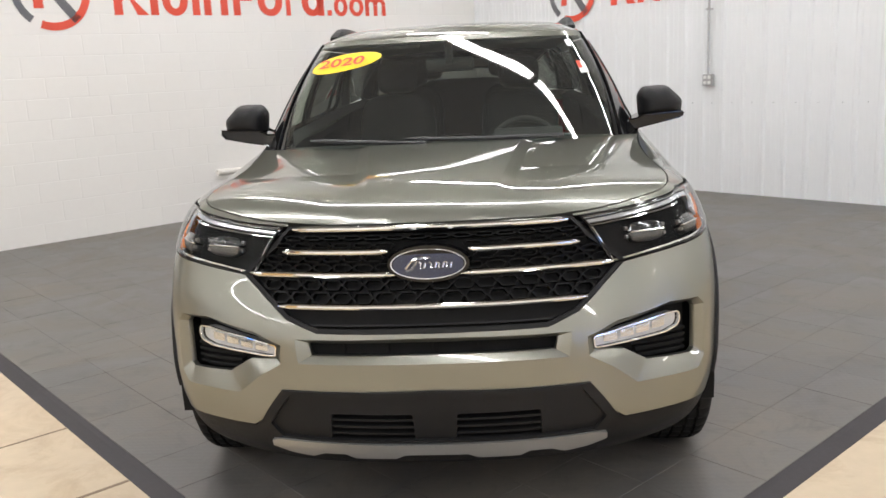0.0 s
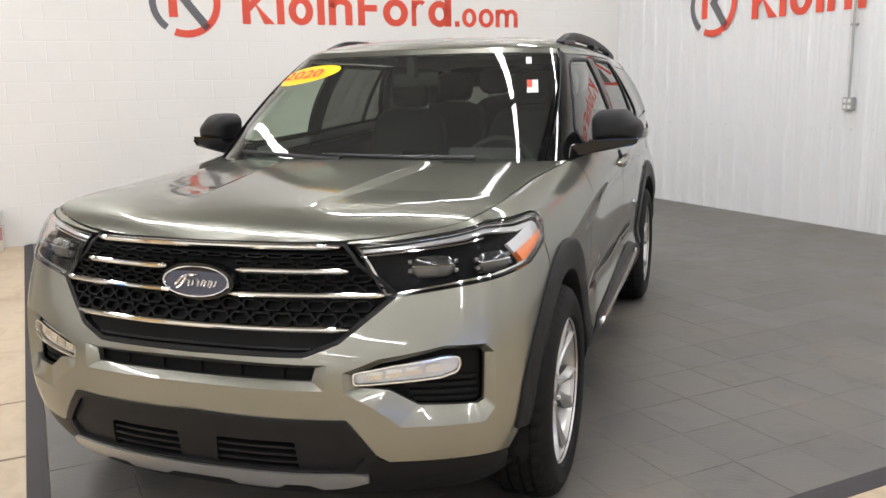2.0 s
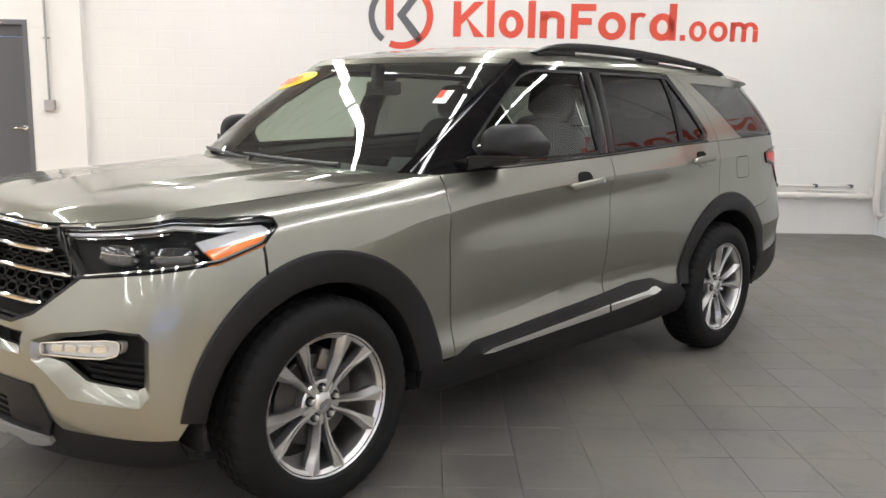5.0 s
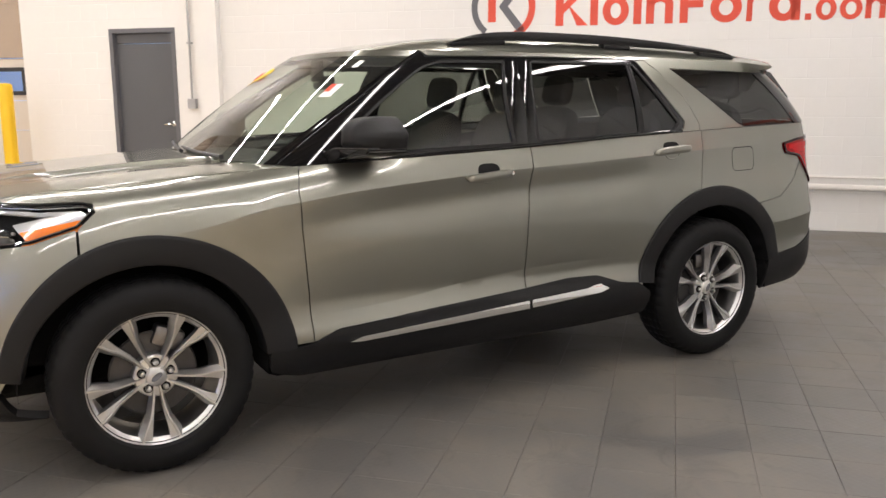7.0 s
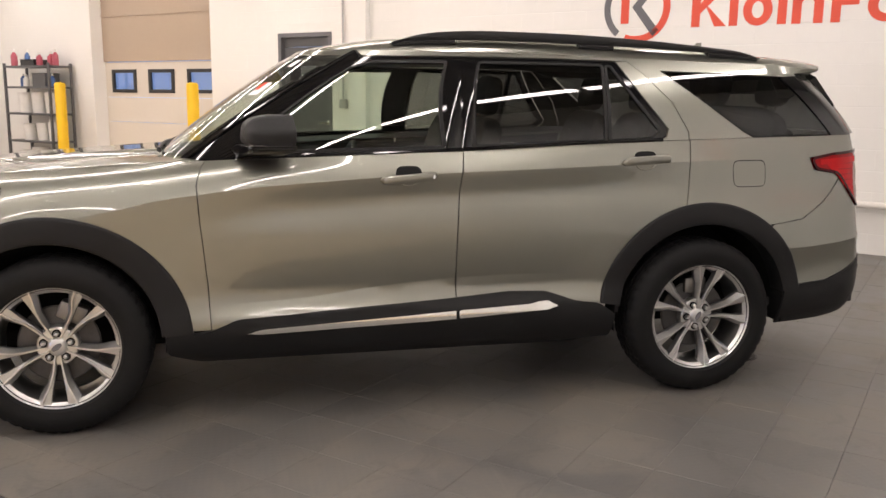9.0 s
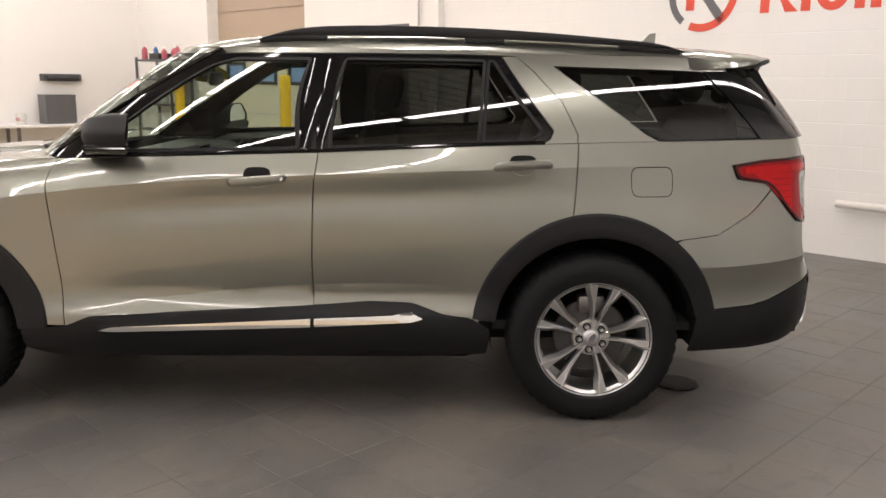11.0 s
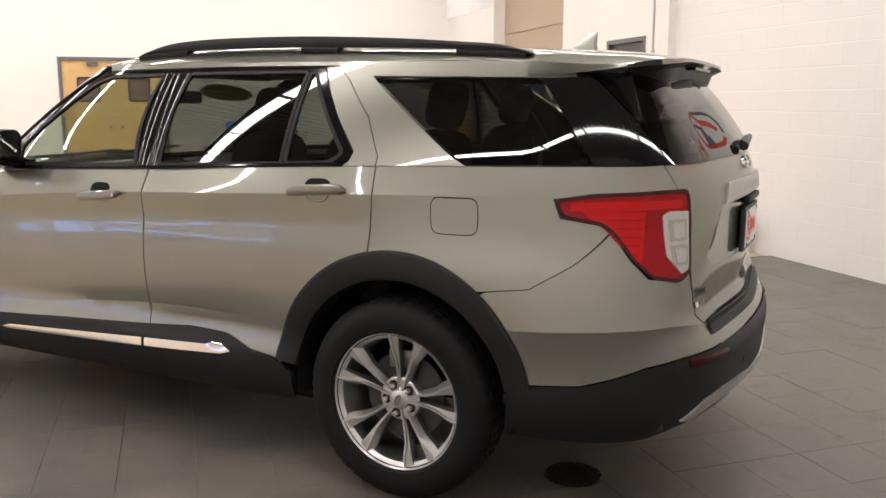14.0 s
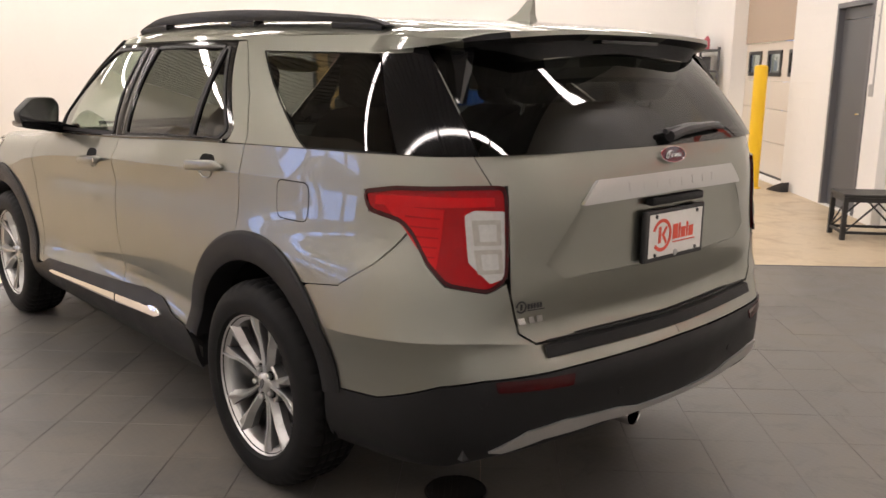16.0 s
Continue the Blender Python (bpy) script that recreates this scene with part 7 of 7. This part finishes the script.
for w, h in ((.030, .050), (.010, .052), (.026, .036), (.010, .050), (.027, .036)):
    bm = bmesh.new()
    box(bm, x - w, x, PY + .0242, PY + .0255, .995, .995 + h)
    part("bar", bm, M_RED, pl)
    x -= w + .005
bm = bmesh.new()
box(bm, -.115, .02, PY + .0242, PY + .025, .983, .987)
part("bar", bm, M_RED, pl)
for xx, zz in ((-.12, 1.08), (.12, 1.08), (-.12, .952), (.12, .952)):
    bm = bmesh.new()
    lathe(bm, [(PY + .0242, .007), (PY + .027, .006), (PY + .028, .0005)], 10, "y")
    bmesh.ops.translate(bm, verts=bm.verts[:], vec=(xx, 0, zz))
    part("screw", bm, M_BLACKSTEEL, pf)
bm = bmesh.new()
lathe(bm, [(PY + .0242, .012), (PY + .0265, .010), (PY + .0265, .0005)], 14, "y")
bmesh.ops.translate(bm, verts=bm.verts[:], vec=(0, 0, .948))
part("round_tag", bm, M_SATIN, pf, "small round silver tag")
# lamp pod and release above the plate
bm = bmesh.new()
box(bm, -.15, .15, PY - .005, PY + .03, 1.118, 1.146, .008)
part("release_pod", bm, M_PLASTIC, TAILGATE, "black handle pod", True)
# hollow round the plate with slanting cheeks
def tg_at(x, z, d):
    s_, t_ = W.find("X", max(abs(x), .006), z)
    p, n = on(W, s_, t_, -d)
    return (p.x if x >= 0 else -p.x, p.y, p.z)


bm = bmesh.new()
for sg in (1, -1):
    V = {k: bm.verts.new(tg_at(x * sg, z, d)) for k, (x, z, d) in {"A": (.45, 1.146, 0), "B": (.575, .975, 0), "C": (.50, .925, 0), "D": (.0, .925, 0), "A2": (.415, 1.146, .014), "B2": (.500, .985, .009), "T": (0, 1.150, .014),
                                                              "M": (.0, 1.03, .007), "N": (.25, .925, 0), "P": (.24, 1.147, .014), "Q": (.25, 1.02, .007)}.items()}
    for q in (("A", "B", "B2", "A2"), ("B", "C", "B2"), ("A2", "B2", "Q", "P"), ("P", "Q", "M", "T"), ("B2", "C", "N", "Q"), ("Q", "N", "D", "M")):
        f = bm.faces.new([V[k] for k in q])
bmesh.ops.remove_doubles(bm, verts=bm.verts[:], dist=1e-4)
bmesh.ops.recalc_face_normals(bm, faces=bm.faces[:])
part("plate_hollow", bm, M_PAINT, TAILGATE, "", True)
# trim badges as plain bars
for x, w in ((.665, .030), (.628, .026), (.596, .030)):
    s_, t_ = W.find("X", x, .815)
    p, n_ = on(W, s_, t_, .003)
    bm = bmesh.new()
    prism(bm, [(-w / 2, -.010), (w / 2 - .006, -.010), (w / 2, .010), (-w / 2 + .006, .010)], -.002, .003, "y")
    q = n_.to_track_quat("Y", "Z").to_matrix().to_4x4()
    ob = part("trim_badge", bm, M_CHROME, TAILGATE, "bright trim badge bar")
    ob.matrix_basis = Matrix.Translation(p) @ q
s_, t_ = W.find("X", .665, .858)
p, n_ = on(W, s_, t_, .002)
q = Matrix.Translation(p) @ n_.to_track_quat("Y", "Z").to_matrix().to_4x4()
bm = bmesh.new()
ring_sector(bm, 0, 0, .014, .019, 0, 330, 0, .001, 20)
box(bm, -.004, .003, 0, .001, -.010, .010)
part("dealer_tag", bm, M_BLACKSTEEL, TAILGATE, "small dark dealer tag").matrix_basis = q
bm = bmesh.new()
for k in range(5):
    box(bm, -.030 - .011 * k, -.022 - .011 * k, 0, .001, -.008, .008)
box(bm, -.085, -.022, 0, .001, -.014, -.011)
part("dealer_tag_bars", bm, M_BLACKSTEEL, TAILGATE, "small dark bars").matrix_basis = q

# bumper top pad, reflectors, rear skid
bm = bmesh.new()
n = 24
ra, rb2, rc2 = [], [], []
for i in range(n + 1):
    x = -.60 + 1.2 * i / n
    s_, t_ = W.find("X", max(abs(x), .004), .70)
    p, _ = on(W, s_, t_, .0)
    q2 = on(W, W.find("X", max(abs(x), .004), .76)[0], W.find("X", max(abs(x), .004), .76)[1], .0)[0]
    ra.append(bm.verts.new((x, q2.y - .02, .742)))
    rb2.append(bm.verts.new((x, p.y - .006, .733)))
    rc2.append(bm.verts.new((x, p.y + .006, .700)))
for i in range(n):
    bm.faces.new((ra[i], rb2[i], rb2[i + 1], ra[i + 1]))
    bm.faces.new((rb2[i], rc2[i], rc2[i + 1], rb2[i + 1]))
bmesh.ops.recalc_face_normals(bm, faces=bm.faces[:])
pad = part("bumper_pad", bm, M_PLASTIC, CAR, "black ribbed bumper step pad")
for k in range(4):
    bm = bmesh.new()
    pts = []
    for i in range(25):
        x = -.58 + 1.16 * i / 24
        s_, t_ = W.find("X", max(abs(x), .004), .70)
        p, _ = on(W, s_, t_, .0)
        pts.append((x, p.y - .022 - .018 * k, .744))
    tube(bm, pts, .004, 6)
    part("pad_rib", bm, M_PLASTIC, pad)
RCL = bpy.data.objects["rear_lower_cladding"]
both("reflector", W, outline(W, [("X", .52, .645), ("X", .77, .650), ("X", .765, .618), ("X", .53, .612)], .008), M_DEEPRED, RCL, off=.008, depth=.006, g=.03, label="red bumper reflector")
strip("rear_skid", W, [("s", W.end, W.find("X", .01, .476)[1]), ("X", .24, .478), ("X", .33, .494), ("X", .55, .503), ("X", .675, .487), ("X", .775, .430), ("X", .74, .424), ("X", .62, .455), ("X", .40, .464), ("X", .30, .458), ("s", W.end, W.find("X", .01, .460)[1])], M_SATIN, RCL, off=.012, depth=.02, g=.025, label="satin silver rear skid trim", front=False)
bm = bmesh.new()
lathe(bm, [(3.75, .042), (3.985, .042), (3.988, .040), (3.985, .037), (3.80, .037)], 24, "y")
bmesh.ops.translate(bm, verts=bm.verts[:], vec=(-.05, 0, .295))
part("exhaust_tip", bm, M_CHROME, CAR, "bright exhaust tip", True)
# parking sensors
for x, z in ((.80, .585), (.33, .55)):
    s_, t_ = W.find("X", x, z)
    for sg in (1, -1):
        p, n_ = on(W, s_ * sg, t_, .005)
        bm = bmesh.new()
        lathe(bm, [(0, .012), (.002, .011), (.002, .0005)], 16)
        ob = part("sensor", bm, M_PLASTIC, RCL)
        ob.matrix_basis = Matrix.Translation(p) @ n_.to_track_quat("X", "Z").to_matrix().to_4x4()
# rear wiper
bm = bmesh.new()
p0, n0 = on(G, G.end, .045, .018)
tube(bm, [(.0, p0.y + .002, p0.z), (-.10, p0.y - .002, p0.z + .018), (-.30, p0.y - .018, p0.z + .026), (-.40, p0.y - .036, p0.z + .012)], [.020, .018, .014, .007], 8)
tube(bm, [(.02, p0.y - .004, p0.z + .016), (-.12, p0.y - .010, p0.z + .030), (-.36, p0.y - .030, p0.z + .024)], .010, 6)
part("rear_wiper", bm, M_BLACKSTEEL, CAR, "black rear wiper", True)

# ---- cabin ----
rs2 = G.at(np.linspace(0, G.end, 120), np.full(120, .97))[:, :2] * [.985, 1]
rs2[0, 0] = rs2[-1, 0] = 0
sheet("headliner", ROOF, mirror_half(rs2, ROOF), M_HEADLINER, CAR, off=-.035, depth=0, g=.08)
bm = bmesh.new()
box(bm, -.84, .84, .45, 4.0, .40, .44)
part("cabin_floor", bm, M_FABRIC, CAR)
both("door_trim", W, outline(W, [("y", .66, .45), ("s", S_FC + .02, .985), ("s", S_RC - .02, .985), ("y", 2.85, .99), ("y", 2.5, .85), ("y", 2.38, .45)]), M_DASH, CAR, off=-.10, depth=0, g=.1)
both("luggage_trim", W, outline(W, [("y", 2.9, .99), ("s", S_RC, .985), ("y", 3.80, 1.27), ("y", 3.85, .99)]), M_DASH, CAR, off=-.09, depth=0, g=.1)
both("sill_top", G, np.array([(G.find("y", .9, 1.21)[0], 0), (G.find("y", 3.8, 1.3)[0], 0), (G.find("y", 3.8, 1.3)[0], .02), (G.find("y", .9, 1.21)[0], .02)]) * [1, G.tl], M_DASH, CAR, off=-.02, depth=.09, g=.1)
# dash
bm = bmesh.new()
prof = [(.58, 1.02), (.60, 1.14), (.70, 1.165), (.85, 1.165), (1.0, 1.15), (1.06, 1.12), (1.05, 1.0), (1.02, .85), (.95, .70), (.60, .70)]
prism(bm, prof, -.80, .80, "x")
part("dashboard", bm, M_DASH, CAR, "dark dashboard")
bm = bmesh.new()
prism(bm, [(.93, 1.14), (.98, 1.205), (1.06, 1.20), (1.09, 1.12)], .22, .56, "x")
part("instrument_hood", bm, M_DASH, CAR)
bm = bmesh.new()
prism(bm, [(1.055, 1.0), (1.04, 1.18), (1.055, 1.182), (1.072, 1.0)], -.06, .11, "x")
scr = part("touch_screen", bm, M_BLACKGLOSS, CAR)
bm = bmesh.new()
prism(bm, [(1.0735, 1.005), (1.0585, 1.165), (1.0605, 1.165), (1.0755, 1.005)], -.045, .095, "x")
part("screen_glow", bm, M_SCREEN, scr, "blue lit display")
bm = bmesh.new()
box(bm, -.13, .13, 1.05, 2.0, .44, .86, .03)
part("console", bm, M_DASH, CAR, "", True)
# steering wheel
bm = bmesh.new()
tube(bm, [(.185 * math.cos(a), 0, .185 * math.sin(a)) for a in (2 * math.pi * i / 36 for i in range(36))], .016, 10, closed=True)
sw = part("steering_wheel", bm, M_DASH, CAR, "black steering wheel", True)
sw.matrix_basis = pose(.38, 1.27, 1.06, -25, 0, 0)
bm = bmesh.new()
box(bm, -.07, .07, -.02, .04, -.06, .05, .02)
box(bm, -.18, -.06, -.01, .015, -.02, .025, .006)
box(bm, .06, .18, -.01, .015, -.02, .025, .006)
box(bm, -.03, .03, -.01, .015, -.18, -.05, .006)
part("wheel_hub", bm, M_DASH, sw, "", True)
bm = bmesh.new()
tube(bm, [(.38, 1.27, 1.06), (.38, .95, .93)], .04, 10)
part("steering_column", bm, M_DASH, CAR)
# rear-view mirror
bm = bmesh.new()
box(bm, -.125, .125, 1.10, 1.13, 1.50, 1.57, .015)
box(bm, -.02, .02, 1.05, 1.11, 1.54, 1.66, .006)
part("inside_mirror", bm, M_BLACKSTEEL, CAR, "black rear-view mirror", True)
for sg in (1, -1):
    bm = bmesh.new()
    box(bm, -.17, .17, -.08, .08, -.006, .006, .004)
    ob = part("sun_visor", bm, M_HEADLINER, CAR)
    ob.matrix_basis = pose(.34 * sg, 1.24, 1.655, -14, 0, 0)


def soft_box(bm, cx, cy, cz, sx, sy, sz, e=.45, rot=None):
    r = bmesh.ops.create_uvsphere(bm, u_segments=20, v_segments=12, radius=1.0)
    for v in r["verts"]:
        f = lambda q: math.copysign(abs(q) ** e, q)
        v.co = Vector((f(v.co.x) * sx, f(v.co.y) * sy, f(v.co.z) * sz))
    if rot:
        bmesh.ops.rotate(bm, verts=r["verts"], cent=(0, 0, 0), matrix=Matrix.Rotation(rot, 3, "X"))
    bmesh.ops.translate(bm, verts=r["verts"], vec=(cx, cy, cz))


def seat(x, y, z, w, label, head=True):
    bm = bmesh.new()
    soft_box(bm, 0, 0, 0, w, .26, .09)
    s = part("seat_cushion", bm, M_FABRIC, CAR, label, True)
    s.matrix_basis = pose(x, y, z)
    bm = bmesh.new()
    soft_box(bm, 0, .33, .33, w * .96, .085, .33, .5, radians(-16))
    part("seat_back", bm, M_FABRIC, s, "", True)
    if head:
        hx = (0,) if w < .35 else (-w * .6, w * .6)
        for q in hx:
            bm = bmesh.new()
            soft_box(bm, q, .43, .755, .125, .055, .10, .55, radians(-12))
            part("headrest", bm, M_FABRIC, s, "", True)
            bm = bmesh.new()
            for d in (-.05, .05):
                tube(bm, [(q + d, .405, .60), (q + d, .43, .70)], .007, 6)
            part("headrest_stem", bm, M_CHROME, s)


seat(.38, 1.62, .72, .25, "dark fabric front seat")
seat(-.38, 1.62, .72, .25, "dark fabric front seat")
seat(.38, 2.52, .74, .25, "dark fabric second-row seat")
seat(-.38, 2.52, .74, .25, "dark fabric second-row seat")
seat(0, 3.35, .78, .52, "dark fabric third-row bench")

# ---- windscreen stickers ----
def on_screen(x, z):
    s_, t_ = G.find("x", abs(x), z)
    return (s_ if x >= 0 else -s_), t_


M_STICKY = mat("yellow_sticker", (0.90, 0.62, 0.012), 0.45, vary=0.03)
M_STICKW = mat("white_sticker", (0.75, 0.76, 0.74), 0.5, vary=0.05)
sc, tc_ = on_screen(-.535, 1.566)
ell = np.array([(abs(sc) - .008 + .200 * math.cos(a), (tc_ * G.tl) + .047 * math.sin(a) - .026 * math.cos(a)) for a in (2 * math.pi * i / 36 for i in range(36))])
WSOB = bpy.data.objects["windscreen"]
stk = sheet("year_sticker", G, ell, M_STICKY, WSOB, off=.0015, depth=0, g=.02, flip=True, label="yellow oval year sticker")


def text_part(name, body, size, m, material, parent, bold=.0):
    cu = bpy.data.curves.new(name, "FONT")
    cu.body, cu.size, cu.align_x, cu.align_y, cu.extrude, cu.offset = body, size, "CENTER", "CENTER", .0004, bold
    tmp = new(name + "_tmp", cu)
    me = bpy.data.meshes.new_from_object(tmp.evaluated_get(bpy.context.evaluated_depsgraph_get()))
    bpy.data.objects.remove(tmp)
    bpy.data.curves.remove(cu)
    me.materials.append(material)
    ob = new(name, me)
    ob.parent = parent
    ob.matrix_basis = m
    return ob


pS, nS = on(G, sc, tc_, .004)
up = Vector((0, 0, 1)) - nS * nS.z
up.normalize()
rt = up.cross(nS)
mm = Matrix((rt, up, nS)).transposed().to_4x4()
mm.translation = pS
text_part("year", "2020", .098, mm @ pose(0.008, 0, 0, 0, 0, 8) @ Matrix.Diagonal((1.25, 1, 1, 1)), M_RED, stk, .0012)
for x, z, w, h, mt, lb in ((.655, 1.492, .028, .030, M_STICKW, "white tag with red mark"), (.600, 1.612, .016, .018, M_STICKW, "small pale tag")):
    s_, t_ = on_screen(x, z)
    tg_ = sheet("tag", G, np.array([(s_ - w, t_ * G.tl - h), (s_ + w, t_ * G.tl - h), (s_ + w, t_ * G.tl + h), (s_ - w, t_ * G.tl + h)]), mt, WSOB, off=.0012, depth=0, g=.03, label=lb)
    if w > .02:
        sheet("tag_mark", G, np.array([(s_ - w, t_ * G.tl - h * .2), (s_ - .002, t_ * G.tl - h * .2), (s_ - .002, t_ * G.tl + h), (s_ - w, t_ * G.tl + h)]), M_RED, tg_, off=.002, depth=0, g=.03)

# ---- floor tiles and edging, wall blocks ----
tm = tile_mesh()
TU, TV = 7.405 / TN, 7.495 / TN
rest = bmesh.new()
for i in range(TN):
    for j in range(TN):
        c = ((i + .5) * TU, (j + .5) * TV)
        if j >= 13 or i < 9:
            ob = new("tile", tm)
            ob.parent = MAT
            ob.matrix_basis = pose(c[0], c[1], random.uniform(-.0006, .0004), random.uniform(-.06, .06), random.uniform(-.06, .06), 180 * random.randrange(2)) @ Matrix.Diagonal((TU / TILE, TV / TILE, 1, 1))
        else:
            box(rest, c[0] - TU / 2 + .0008, c[0] + TU / 2 - .0008, c[1] - TV / 2 + .0008, c[1] + TV / 2 - .0008, -.014, random.uniform(-.0006, .0004))
tagged(part("far_tiles", rest, M_TILE, MAT), kind="stuff")
EU, EV, EW = 7.405, 7.495, .086
for axis, e0, ln in (("y", EU, EV + EW), ("x", EV, EU + .002)):
    bm = bmesh.new()
    prism(bm, [(e0 + .002, -.015), (e0 + .002, -.0005), (e0 + .03, -.001), (e0 + EW, -.0125), (e0 + EW, -.015)], 0, ln, axis)
    part("edging", bm, M_RAMP, MAT, "dark bevelled edging strip")
# dirty saw-cut joints in the bare concrete
for v0, w in ((4.954, .006), (5.69, .009)):
    bm = bmesh.new()
    box(bm, EU + EW + .003, ROOM_U - .3, v0 - w, v0 + w, -.02, -.0135)
    part("joint", bm, M_JOINT, FLOOR)

# painted block faces, proud of the recessed joints
BW, BH = .405, .203


def block_mesh(w, h):
    bm = bmesh.new()
    o = .002
    a = [bm.verts.new(p) for p in ((o, 0, o), (w - o, 0, o), (w - o, 0, h - o), (o, 0, h - o))]
    b = [bm.verts.new(p) for p in ((o + .004, .0014, o + .004), (w - o - .004, .0014, o + .004), (w - o - .004, .0014, h - o - .004), (o + .004, .0014, h - o - .004))]
    bm.faces.new(b[::-1])
    for i in range(4):
        bm.faces.new((a[i], b[i], b[(i + 1) % 4], a[(i + 1) % 4]))
    bmesh.ops.recalc_face_normals(bm, faces=bm.faces[:])
    me = bpy.data.meshes.new("block")
    bm.to_mesh(me)
    bm.free()
    me.materials.append(M_WALL)
    return me


fullb = block_mesh(BW, BH)
fv, ff = [], []
count = 0
for r in range(25):
    for c in range(-1, 45):
        u = c * BW + (BW / 2 if r % 2 else 0)
        z = r * BH
        ua, ub = max(u, .0), min(u + BW, ROOM_U)
        if ub - ua < .05 or any(ua < h[1] and ub > h[0] and z < h[3] for h in (DOOR_U, ROLL_U)):
            continue
        dy = random.uniform(-.0008, .0006)
        if ub - ua > BW - .001 and 5 <= r < 13 and .3 < u < 9.1 and count < 300:
            ob = new("block", fullb)
            ob.parent = WALL_NORTH
            ob.matrix_basis = pose(ua, dy, z)
            count += 1
        else:
            k = len(fv)
            o = .0025
            fv += [(ua + o, dy, z + o), (ub - o, dy, z + o), (ub - o, dy, z + BH - o), (ua + o, dy, z + BH - o),
                   (ua + 2 * o, dy + .0014, z + 2 * o), (ub - 2 * o, dy + .0014, z + 2 * o), (ub - 2 * o, dy + .0014, z + BH - 2 * o), (ua + 2 * o, dy + .0014, z + BH - 2 * o)]
            ff += [(k + 7, k + 6, k + 5, k + 4), (k, k + 4, k + 5, k + 1), (k + 1, k + 5, k + 6, k + 2), (k + 2, k + 6, k + 7, k + 3), (k + 3, k + 7, k + 4, k)]
me = bpy.data.meshes.new("far_blocks")
me.from_pydata(fv, [], ff)
me.materials.append(M_WALL)
ob = new("far_blocks", me)
ob.parent = WALL_NORTH
tagged(ob, kind="stuff")
